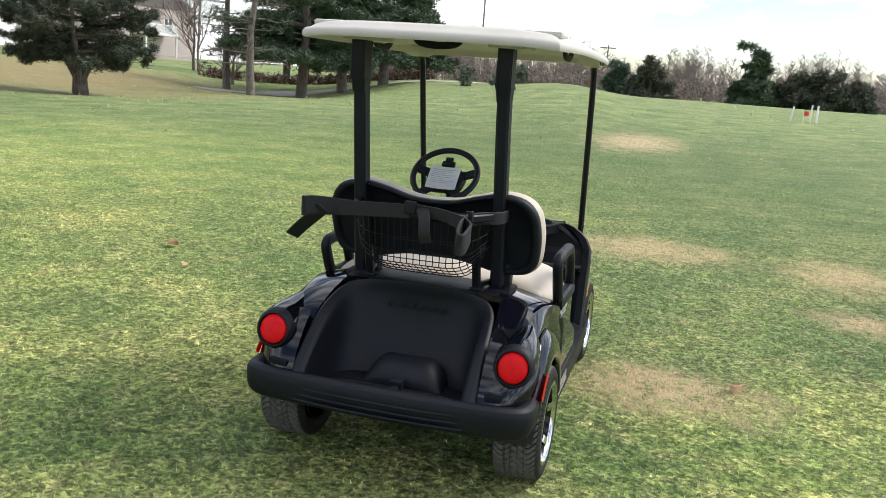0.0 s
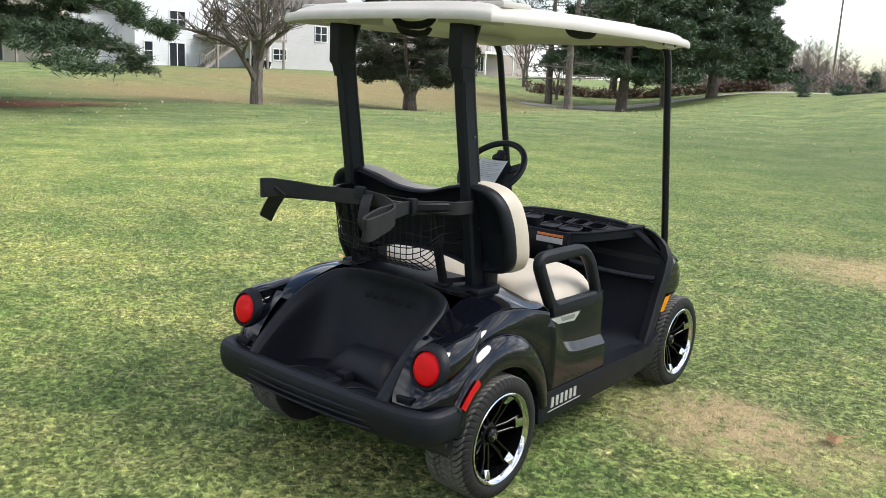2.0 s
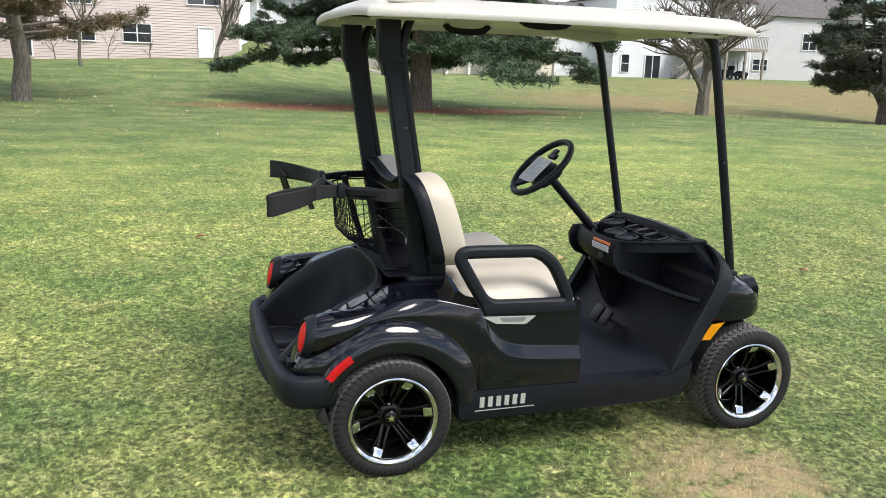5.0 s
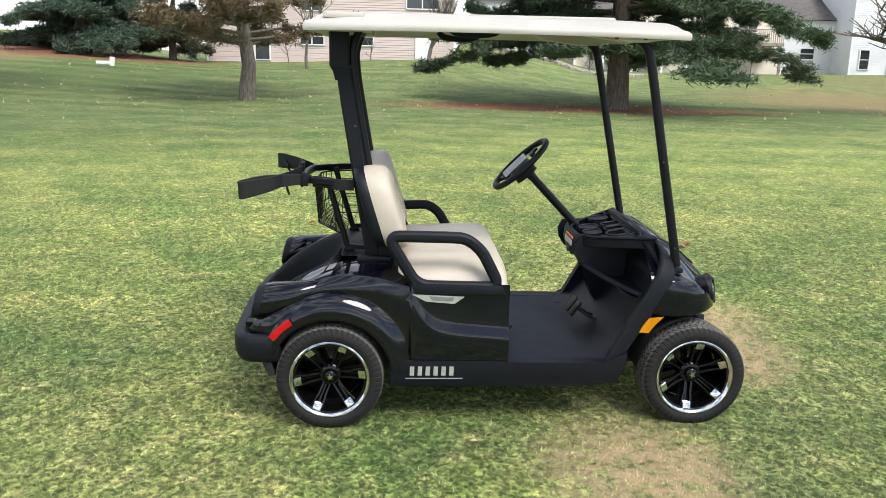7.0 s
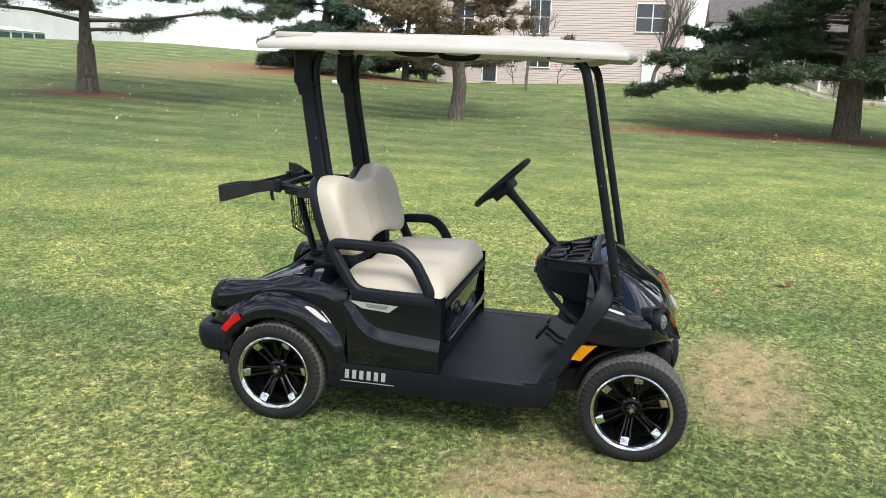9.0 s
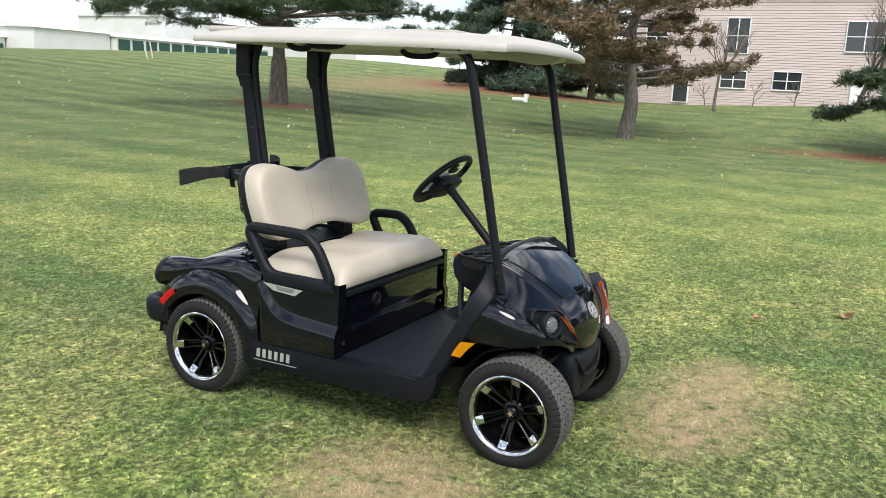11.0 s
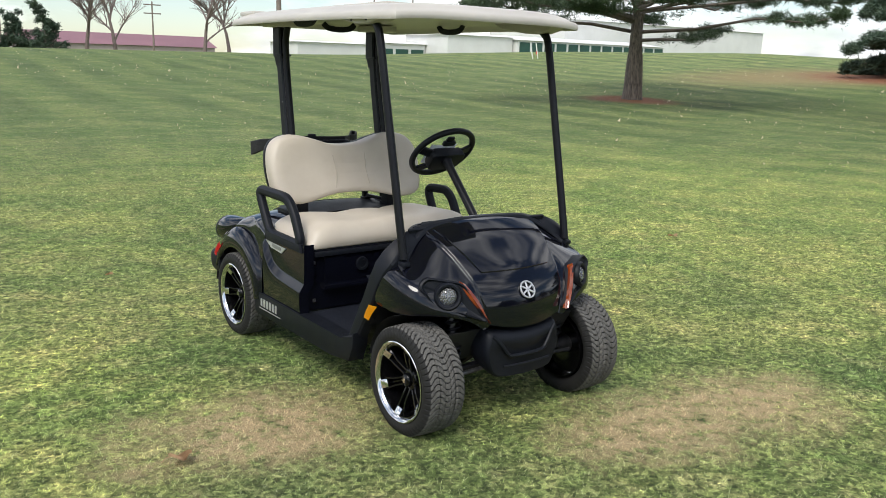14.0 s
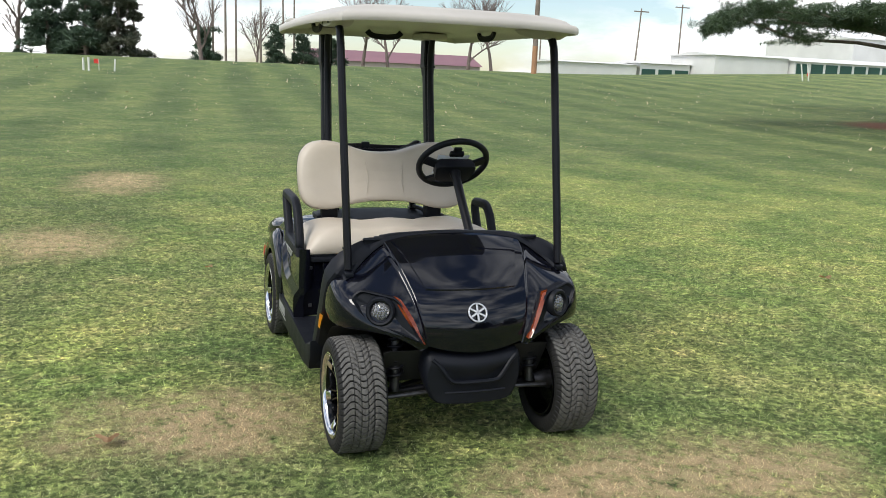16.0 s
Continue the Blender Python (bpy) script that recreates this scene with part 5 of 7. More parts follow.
# console behind the steering column, bins to both sides
con = [[(x, 1.140 + 0.020 * (x / 0.2) ** 2 + dy, z) for x in np.linspace(-0.30, 0.13, 11)] for dy, z in ((0.012, 0.778), (-0.008, 0.752), (-0.012, 0.72), (0.0, 0.68), (0.03, 0.65), (0.12, 0.60), (0.26, 0.55))]
part("dash_console", loft(bmesh.new(), con), M_PLASTIC, cart, "black dash console")
part("console_cheek", prism(bmesh.new(), [(1.160, 0.778), (1.138, 0.735), (1.145, 0.685), (1.175, 0.640), (1.38, 0.55), (1.41, 0.79)], 0.118, 0.135), M_PLASTIC, cart)
part("console_cheek", prism(bmesh.new(), [(1.160, 0.778), (1.138, 0.735), (1.145, 0.685), (1.175, 0.640), (1.38, 0.55), (1.41, 0.79)], -0.315, -0.298), M_PLASTIC, cart)
part("warning_label", boxed((0.04, 1.130, 0.764), (0.15, 0.004, 0.012), 0.001), M_STICKER, cart, "orange warning label")
part("warning_label", boxed((0.04, 1.125, 0.740), (0.15, 0.004, 0.028), 0.001), M_INK, cart, "small grey printed label")
part("key_switch", boxed((0.05, 1.127, 0.700), (0.03, 0.02, 0.03), 0.008), M_STEEL, cart)
bin_rows = [[(x, y, z) for x in np.linspace(0.135, h, 8)] for y, z, h in ((1.435, 0.785, .40), (1.44, 0.66, .50), (1.40, 0.585, .51), (1.33, 0.575, .51), (1.28, 0.600, .50))]
both("dash_bin", bin_rows, M_PLASTIC, "open bin under the dash")
for s in (1, -1):
    lip = smooth_curve([(s * 0.13, 1.185, 0.640), (s * 0.28, 1.255, 0.610), (s * 0.42, 1.325, 0.592), (s * 0.505, 1.365, 0.590)], 4)
    part("bin_lip", sweep(bmesh.new(), lip, ring(0.014, 8)), M_PLASTIC, cart)
part("fire_wall", loft(bmesh.new(), [[(x, y, z) for x in np.linspace(-h, h, 7)] for y, z, h in ((1.36, 0.40, .53), (1.425, 0.60, .525), (1.445, 0.71, .485), (1.442, 0.80, .39))]), M_DARK, cart)
part("column_shroud", prism(bmesh.new(), [(1.34, 0.36), (1.30, 0.40), (1.265, 0.52), (1.20, 0.63), (1.36, 0.58), (1.42, 0.45)], -0.205, -0.135, 0.015), M_PLASTIC, cart)
# pedals
for x, w in ((-0.03, 0.075), (0.055, 0.06)):
    p = part("pedal", boxed((x, 1.175, 0.395), (w, 0.016, 0.085), 0.006, Matrix.Rotation(radians(-35), 4, "X")), M_METAL, cart)
    part("pedal_arm", sweep(bmesh.new(), [(x, 1.19, 0.39), (x, 1.25, 0.345), (x, 1.30, 0.33)], slab(0.014, 0.014)), M_STEEL, p)

# steering
hub_c = Vector((-0.178, 0.915, 1.075))
col_d = (Vector((-0.176, 1.175, 0.805)) - hub_c).normalized()
rot = (-col_d).to_track_quat("Z", "Y").to_matrix().to_4x4()
sm = Matrix.Translation(hub_c) @ rot
bm = bmesh.new()
circle = [(0.168 * math.cos(2 * math.pi * i / 48), 0.168 * math.sin(2 * math.pi * i / 48), 0.012) for i in range(48)]
sweep(bm, circle, ring(0.0155, 12), closed=True)
bm.transform(sm)
sw = part("steering_wheel", bm, M_PLASTIC, cart, "black four-spoke steering wheel")
bm = bmesh.new()
for a0, w in ((12, 0.05), (168, 0.05), (232, 0.045), (308, 0.045)):
    a = radians(a0)
    sweep(bm, [(0.03 * math.cos(a), 0.03 * math.sin(a), -0.02), (0.10 * math.cos(a), 0.10 * math.sin(a), -0.006), (0.162 * math.cos(a), 0.162 * math.sin(a), 0.010)], slab(w, 0.016, 0.5))
bm.transform(sm)
part("spokes", bm, M_PLASTIC, sw)
bm = bmesh.new()
prism(bm, [(p.x, p.y) for p in arcs([(-0.105, 0.045, 0), (0.105, 0.045, 0), (0.085, -0.075, 0), (-0.085, -0.075, 0)], 0.03, 4)], -0.045, 0.004, 0.008, axis="z")
bm.transform(sm)
part("wheel_pad", bm, M_PLASTIC, sw)
bm = bmesh.new()
box(bm, (0, 0.075, 0.010), (0.070, 0.028, 0.018), 0.004)
box(bm, (0, 0.098, 0.016), (0.040, 0.030, 0.014), 0.004)
bm.transform(sm)
part("score_clip", bm, M_PLASTIC, sw, "black card clip")
part("steering_column", sweep(bmesh.new(), [hub_c + col_d * 0.03, hub_c + col_d * 0.09, hub_c + col_d * 0.42], ring(1, 14), scales=[0.030, 0.021, 0.021]), M_METAL, cart)

# bag rack: uprights, rails, straps and a wire basket
for s in (1, -1):
    x = s * 0.235
    u = part("rack_upright", sweep(bmesh.new(), [(x, 0.062, 0.725), (x, 0.010, 0.90), (x, -0.030, 1.045)], slab(0.034, 0.026, 0.4), up=(0, 1, 0)), M_METAL, cart, "black rack upright")
    part("rack_rail", sweep(bmesh.new(), [(s * 0.305, 0.13, 1.045), (s * 0.29, 0.0, 1.045), (s * 0.235, -0.09, 1.045), (s * 0.20, -0.135, 1.045)], slab(0.024, 0.030, 0.4)), M_METAL, u)
    part("foot_rail", sweep(bmesh.new(), [(x, 0.05, 0.746), (x + s * 0.04, 0.22, 0.738)], slab(0.024, 0.020, 0.4)), M_METAL, u)
    part("upright_foot", boxed((x, 0.064, 0.732), (0.05, 0.05, 0.012), 0.004), M_METAL, u)
part("rack_bar", sweep(bmesh.new(), [(x, -0.135 - 0.02 * (1 - (x / 0.2) ** 2), 1.045) for x in np.linspace(-0.22, 0.22, 11)], slab(0.026, 0.034, 0.4)), M_METAL, cart, "black cross bar of the bag rack")


def wire_basket():
    """A welded wire basket, deeper in the middle: a rim and its single wires."""

    def wall(t, u):
        # t across, u from the rim down to the middle of the floor
        x = -0.285 + 0.57 * t
        e = 1 - abs(2 * t - 1) ** 6
        rim_y = -0.085 * e - 0.015
        z = 1.025 - 0.255 * u * (0.55 + 0.45 * e)
        y = rim_y + 0.02 * u if u < 0.75 else rim_y + 0.015 + (u - 0.75) * 0.5 * e
        return Vector((x * (1 - 0.06 * u), y, z))

    rim = [wall(t, 0) for t in np.linspace(0, 1, 25)] + [Vector((x, 0.11, 1.025)) for x in (0.285, 0.1, -0.1, -0.285)]
    basket = part("wire_basket", sweep(bmesh.new(), rim, ring(0.0040, 6), closed=True), M_METAL, cart, "black wire mesh basket")
    wires = [([wall(i / 20, u) for u in (0, 0.25, 0.5, 0.75, 0.85, 1.0)], (1, 0, 0)) for i in range(21)]
    wires += [([wall(t, u) for t in np.linspace(0, 1, 25)], (0, 0, 1)) for u in (0.34, 0.58, 0.68, 0.77, 0.85, 0.93, 1.0)]
    wires.append(([(x, 0.095, 0.89) for x in (-0.28, -0.1, 0.1, 0.28)], (0, 0, 1)))
    for s in (0, 1):
        for u in (0.3, 0.6, 0.85):
            wires.append(([wall(s, u), wall(s, u) + Vector((0, 0.12, 0))], (0, 0, 1)))
    for path, up in wires:
        part("wire", sweep(bmesh.new(), path, ring(0.0021, 5), up=up), M_METAL, basket)


wire_basket()


def strap(name, pts, w, label="", tilt=(0, 0, 1), k=6, taper=None):
    path = smooth_curve(pts, k)
    scales = list(np.interp(np.linspace(0, 1, len(path)), np.linspace(0, 1, len(taper)), taper)) if taper else None
    return part(name, sweep(bmesh.new(), path, slab(0.009, w, 0.5), up=tilt, scales=scales), M_WEB, cart, label)


strap("bag_strap", [(-0.205, -0.14, 1.046), (-0.28, -0.215, 1.056), (-0.340, -0.300, 1.064), (-0.368, -0.332, 1.062), (-0.380, -0.305, 1.058), (-0.335, -0.245, 1.052), (-0.20, -0.185, 1.050), (0.0, -0.168, 1.058)], 0.066, "black webbing bag strap loop", taper=(0.7, 0.9, 1.1, 1.15, 1.15, 1.0, 0.9, 0.85))
strap("strap_end", [(-0.310, -0.290, 1.055), (-0.355, -0.278, 1.015), (-0.415, -0.258, 0.965), (-0.462, -0.238, 0.922)], 0.055, "loose strap end", tilt=(1, 0, 0.4))
strap("bag_strap", [(0.225, -0.105, 1.050), (0.232, -0.20, 1.046), (0.245, -0.32, 1.032), (0.262, -0.405, 1.010), (0.280, -0.418, 1.002), (0.286, -0.380, 1.010), (0.267, -0.270, 1.036), (0.15, -0.19, 1.060), (0.0, -0.166, 1.066)], 0.062, "black webbing bag strap loop", taper=(0.6, 0.85, 1.1, 1.25, 1.3, 1.25, 1.0, 0.75, 0.8))
strap("strap_end", [(0.05, -0.172, 1.075), (0.075, -0.215, 1.05), (0.085, -0.235, 0.995), (0.09, -0.225, 0.955)], 0.045, "loose strap end", tilt=(1, 0.2, 0.2))
strap("bag_strap", [(0.225, -0.10, 1.040), (0.26, -0.03, 1.040), (0.318, 0.02, 1.040), (0.335, 0.09, 1.042)], 0.05)
bk2 = part("strap_buckle", boxed((0.004, -0.172, 1.074), (0.050, 0.022, 0.052), 0.008), M_PLASTIC, cart, "black plastic strap buckle")
part("strap_buckle", boxed((0.232, -0.135, 1.050), (0.030, 0.030, 0.062), 0.008), M_PLASTIC, cart)

# front suspension and axles
for s in (1, -1):
    sh = part("shock_absorber", sweep(bmesh.new(), [(s * 0.300, 1.665, 0.235), (s * 0.290, 1.635, 0.52)], ring(0.020, 12)), M_STEEL, cart)
    coil = [(s * (0.298 - 0.011 * t) + 0.032 * math.cos(t * 40), 1.658 - 0.018 * t + 0.032 * math.sin(t * 40), 0.30 + 0.19 * t) for t in np.linspace(0, 1, 90)]
    part("coil_spring", sweep(bmesh.new(), coil, ring(0.006, 6)), M_METAL, sh)
    part("control_arm", sweep(bmesh.new(), [(s * 0.12, 1.66, 0.24), (s * 0.36, 1.632, 0.215)], slab(0.035, 0.022, 0.4)), M_METAL, cart)
    part("control_arm", sweep(bmesh.new(), [(s * 0.12, 1.56, 0.24), (s * 0.36, 1.625, 0.205)], slab(0.030, 0.022, 0.4)), M_METAL, cart)
    part("tie_rod", sweep(bmesh.new(), [(s * 0.10, 1.70, 0.235), (s * 0.36, 1.705, 0.225)], ring(0.010, 8)), M_STEEL, cart)
    bm = bmesh.new()
    lathe(bm, [(-0.10, 0.03), (-0.02, 0.045), (0.03, 0.05)], 20)
    bm.transform(Matrix.Translation((s * 0.43, 1.632, 0.2255)) @ Matrix.Rotation(0 if s > 0 else math.pi, 4, "Z"))
    part("steering_knuckle", bm, M_STEEL, cart)
part("rear_axle", sweep(bmesh.new(), [(-0.45, 0, 0.2255), (-0.15, 0, 0.2255), (0.15, 0, 0.2255), (0.45, 0, 0.2255)], ring(0.04, 12)), M_DARK, cart)
part("mud_guard", prism(bmesh.new(), [(-0.30, 0.30), (-0.26, 0.30), (-0.24, 0.235), (-0.27, 0.230)], 0.36, 0.56, 0.004), M_DARK, cart)


# paper sheet on the steering wheel
def paper():
    ob = thing("paper_sheet", "white printed sheet clipped to the steering wheel", "paper", tuple(hub_c))
    ob.matrix_world = CART @ Matrix.Translation(hub_c)
    m = rot.copy()
    bm = bmesh.new()
    rows = [[(x, y, 0.022 + 0.012 * (x / 0.1) ** 2 - 0.02 * (y < -0.06) * (-(y + 0.06)) * 3) for x in np.linspace(-0.080, 0.080, 9)] for y in np.linspace(-0.100, 0.045, 7)]
    loft(bm, rows)
    bmesh.ops.solidify(bm, geom=bm.faces[:], thickness=0.0008)
    bm.transform(m)
    part("sheet", bm, M_PAPER, ob)
    for i in range(8):
        w = 0.13 - 0.03 * (i % 3)
        bm = bmesh.new()
        loft(bm, [[(-0.066 + w * t, y, 0.0236 + 0.012 * ((-0.066 + w * t) / 0.1) ** 2) for t in np.linspace(0, 1, 6)] for y in (0.022 - 0.012 * i, 0.0255 - 0.012 * i)])
        bm.transform(m)
        part("print_line", bm, M_INK, ob, smooth=0)


paper()


# ---- trees ----
def limb(bm, path, r0, r1, k=6):
    n = len(path)
    d = Vector(path[-1]) - Vector(path[0])
    sweep(bm, path, ring(1.0, k), up=(0, 1, 0) if abs(d.z) > 0.6 * d.length else (0, 0, 1), scales=[r0 + (r1 - r0) * i / (n - 1) for i in range(n)])


def needles(rng, pts, per, length, width, up=0.25):
    """Loose needle tufts round the given points."""
    pts = np.repeat(np.asarray(pts, dtype=float), per, axis=0)
    n = len(pts)
    d = rng.normal(size=(n, 3))
    d[:, 2] = d[:, 2] * 0.7 + up
    d /= np.linalg.norm(d, axis=1)[:, None]
    s = np.cross(d, rng.normal(size=(n, 3)))
    s /= np.linalg.norm(s, axis=1)[:, None] + 1e-9
    p = pts + rng.normal(size=(n, 3)) * length * 0.32
    L = (length * rng.uniform(0.6, 1.3, n))[:, None]
    w = (width * rng.uniform(0.6, 1.4, n))[:, None]
    return np.stack((p - s * w / 2, p + s * w / 2, p + d * L), axis=1)


def pine(at, height, trunk, bottom, spread, label, seed, mat=None, bark=None, whorls=11, per=6, tuft=12, size=0.34, wide=0.07,
         droop=0.12, fork=False, gap=0.0, shape=0.75, name="pine_tree", twin=0.0, inner=0.25):
    """A conifer: tapered trunk, whorls of limbs and tufts of needles along their twigs."""
    mat, bark = mat or M_NEEDLE, bark or M_BARK
    rng = np.random.default_rng(seed)
    x, y = at
    z = ground_z(x, y) - 0.12
    ob = thing(name, label, "tree", (x, y, z))
    bm = bmesh.new()
    stems = []
    if fork:
        for k in range(4):
            a = 2 * math.pi * k / 4 + 0.5
            stems.append([Vector((0, 0, 0.7)), Vector((0.5 * math.cos(a), 0.5 * math.sin(a), 1.6)), Vector((1.3 * math.cos(a), 1.3 * math.sin(a), 3.4)),
                          Vector((1.7 * math.cos(a), 1.7 * math.sin(a), height * 0.9))])
        limb(bm, [(0, 0, 0), (0.02, 0, 0.25), (0, 0, 0.6), (0, 0, 1.1)], trunk * 1.15, trunk * 0.85, 10)
        for s in stems:
            limb(bm, s, trunk * 0.5, 0.03, 7)
    elif twin:
        limb(bm, [(0, 0, 0), (0.01, 0, 0.15), (0, 0, 0.5), (0, 0, twin * 0.7), (0, 0, twin)], trunk * 1.15, trunk * 0.72, 14)
        for k, a in enumerate((0.6, 0.6 + math.pi)):
            e = Vector((math.cos(a), math.sin(a), 0))
            stems.append([Vector((0, 0, twin * 0.40)) + e * 0.10, Vector((0, 0, twin * 0.95)) + e * 0.20, Vector((0, 0, twin * 1.4)) + e * 0.42, Vector((0, 0, twin * 2.2)) + e * 0.7, Vector((0, 0, height * (1 - 0.12 * k))) + e * 0.9])
            limb(bm, stems[-1], trunk * 0.80, 0.04, 10)
    else:
        stem = [Vector((rng.normal() * 0.05 * i, rng.normal() * 0.05 * i, height * i / 7)) for i in range(8)]
        stem[0] = Vector((0, 0, 0))
        sweep(bm, [Vector((0, 0, 0)), Vector((0, 0, 0.15)), Vector((0, 0, 0.5))] + stem[1:], ring(1.0, 12), up=(0, 1, 0),
              scales=[trunk * 1.22, trunk * 1.07, trunk] + [trunk * (1 - 0.93 * i / 7) for i in range(1, 8)])
        stems = [stem]

    def on_stem(stem, h):
        for a, b in zip(stem, stem[1:]):
            if a.z <= h <= b.z:
                return a.lerp(b, (h - a.z) / (b.z - a.z))
        return stem[-1]

    tips = []
    for stem in stems:
        lo = max(bottom, stem[0].z)
        for w in range(whorls):
            f = w / whorls
            h = lo + (height * 0.97 - lo) * f ** 1.15
            reach = spread * (1 - f ** (1 / shape)) ** shape + 0.25
            for k in range(int(rng.integers(4, 7)) if not fork else 3):
                if rng.random() < gap:
                    continue
                a = rng.uniform(0, 2 * math.pi)
                L = reach * rng.uniform(0.55, 1.12)
                p0 = on_stem(stem, h + (rng.uniform(-0.35, 0.35) if not twin else rng.uniform(-0.4, 1.3)))
                out = Vector((math.cos(a), math.sin(a), 0))
                path = [p0 + out * (L * t) + Vector((0, 0, L * (0.10 * t - droop * t * t) + rng.normal() * 0.04 * L * t)) for t in (0, 0.3, 0.6, 0.85, 1.0)]
                limb(bm, path, max(trunk * 0.20 * (1 - f), 0.02), 0.012, 5)
                side = out.cross(Vector((0, 0, 1)))
                for s in range(int(per * (0.5 + L / 3))):
                    t = rng.uniform(inner, 1.02)
                    i = min(int(t * 4), 3)
                    q = path[i].lerp(path[i + 1], min(t * 4 - i, 1))
                    j = rng.uniform(-1, 1)
                    e = q + side * (j * L * 0.28 * (1.15 - t * 0.6)) + Vector((0, 0, rng.uniform(-0.12, 0.22))) + out * rng.uniform(0, 0.25)
                    for u in (0.3, 0.55, 0.8, 1.0):
                        tips.append(tuple(q.lerp(e, u)))
    part("trunk", bm, bark, ob)
    crown = new("crown", tri_soup("crown", needles(rng, tips, tuft, size, wide), mat))
    crown.parent = ob
    return ob


def bare_tree(at, height, trunk, spread, label, seed, mat=None, levels=4, bottom=0.3, extra=None, name="bare_tree", per=3, base_z=None):
    """A leafless tree: a stem that forks again and again into twigs."""
    rng = random.Random(seed)
    x, y = at
    z = (ground_z(x, y) if base_z is None else base_z) - 0.1
    ob = thing(name, label, "tree", (x, y, z))
    bm = bmesh.new()
    tips = []

    def grow(p, d, L, r, lv):
        path = [p]
        for i in range(3):
            d = (d + Vector((rng.gauss(0, 0.12), rng.gauss(0, 0.12), rng.gauss(0.05, 0.08)))).normalized()
            path.append(path[-1] + d * L / 3)
        limb(bm, path, r, r * 0.6, 7 if lv == levels else (5 if lv > 1 else 3))
        if lv <= 1:
            tips.extend(path[1:])
            return
        for k in range(per + (lv > 2)):
            a = rng.uniform(0, 2 * math.pi)
            side = Vector((math.cos(a), math.sin(a), rng.uniform(-0.1, 0.5)))
            nd = (d * 0.75 + side * spread).normalized()
            q = path[rng.choice((1, 2, 3, 3))]
            grow(q, nd, L * rng.uniform(0.55, 0.78), r * 0.5, lv - 1)
        grow(path[-1], d, L * 0.7, r * 0.6, lv - 1)

    grow(Vector((0, 0, 0)), Vector((0, 0, 1)), height * 0.36, trunk, levels)
    part("trunk", bm, mat or M_TWIG, ob)
    if extra:
        m, n, size, wide = extra
        g = np.random.default_rng(seed)
        crown = new("crown", tri_soup("crown", needles(g, [tuple(t) for t in tips], n, size, wide), m))
        crown.parent = ob
    return ob


pine((-28.27, 8.13), 13.0, 0.46, 2.5, 7.0, "large dark green pine in a bed of red needles", 3, whorls=24, per=16, tuft=36, size=0.23, wide=0.036, droop=0.20)
pine((-23.64, -19.08), 11.0, 0.40, 2.7, 7.8, "white pine with layered limbs in a mulch ring", 5, whorls=7, per=15, tuft=26, size=0.20, wide=0.026, droop=0.04, gap=0.15, twin=1.9, inner=0.40)
pine((-49.0, -19.7), 12.5, 0.45, 0.9, 5.6, "dense dark pine over a bed of needles", 7, mat=M_NEEDLEBLUE, whorls=24, per=15, tuft=20, size=0.34, wide=0.062, droop=0.22, shape=0.95)
pine((-50.5, -14.8), 9.0, 0.25, 0.8, 3.2, "dense dark pine beside a larger one", 8, mat=M_NEEDLEDARK, whorls=14, per=10, tuft=14, size=0.34, wide=0.065, droop=0.2, shape=0.95)
pine((-27.05, 29.42), 8.5, 0.36, 1.9, 3.2, "dark conifer with a forked trunk", 9, mat=M_NEEDLEDARK, whorls=9, per=12, tuft=22, size=0.25, wide=0.042, fork=True)
pine((-25.33, 48.28), 12.0, 0.38, 2.6, 5.2, "tall pine beside the gravel path", 13, whorls=15, per=10, tuft=17, size=0.40, wide=0.075, gap=0.03)
pine((-25.42, 54.93), 13.0, 0.40, 3.0, 5.4, "tall pine beside the gravel path", 14, whorls=15, per=10, tuft=17, size=0.40, wide=0.075, gap=0.03)
pine((-24.28, 60.23), 13.0, 0.42, 3.0, 5.4, "tall pine beside the gravel path", 15, whorls=15, per=10, tuft=17, size=0.40, wide=0.075, gap=0.03)
pine((-36.0, 66.0), 13.0, 0.35, 2.0, 5.0, "tall pine at the edge of the lawn", 16, whorls=13, per=8, tuft=14, size=0.5, wide=0.1)
pine((-27.0, 74.0), 9.5, 0.3, 1.4, 3.8, "tall pine at the edge of the lawn", 17, whorls=13, per=9, tuft=14, size=0.5, wide=0.1)
pine((-29.0, 84.0), 8.0, 0.25, 1.0, 3.0, "dark pine at the edge of the lawn", 18, mat=M_NEEDLEDARK, whorls=9, per=7, tuft=12, size=0.5, wide=0.1)
pine((-27.12, -5.71), 9.5, 0.30, 2.2, 4.9, "rusty brown half-bare conifer", 21, mat=M_NEEDLEBROWN, bark=M_BARKGREY, whorls=12, per=17, tuft=13, size=0.19, wide=0.040, droop=-0.02, gap=0.03)
bare_tree((-27.62, 20.32), 8.2, 0.30, 0.95, "bare grey tree with a thick short trunk", 22, mat=M_BARKGREY, levels=5, per=4)
pine((-24.95, 41.07), 13.0, 0.25, 2.2, 2.6, "thin half-bare spruce with a pale trunk", 23, mat=M_NEEDLEDARK, bark=M_BARKGREY, whorls=12, per=5, tuft=2, size=0.3, wide=0.05)
pine((-30.4, 47.2), 13.0, 0.27, 2.6, 2.8, "thin half-bare spruce with a dark trunk", 24, mat=M_NEEDLEDARK, whorls=12, per=5, tuft=2, size=0.3, wide=0.05)
bare_tree((-46.09, 1.12), 8.5, 0.13, 0.45, "young bare tree beside the tan house", 25, mat=M_BARKGREY, levels=5)
bare_tree((-43.0, -5.5), 5.5, 0.10, 0.6, "small bare ornamental tree", 26, mat=M_BARKGREY, levels=4)
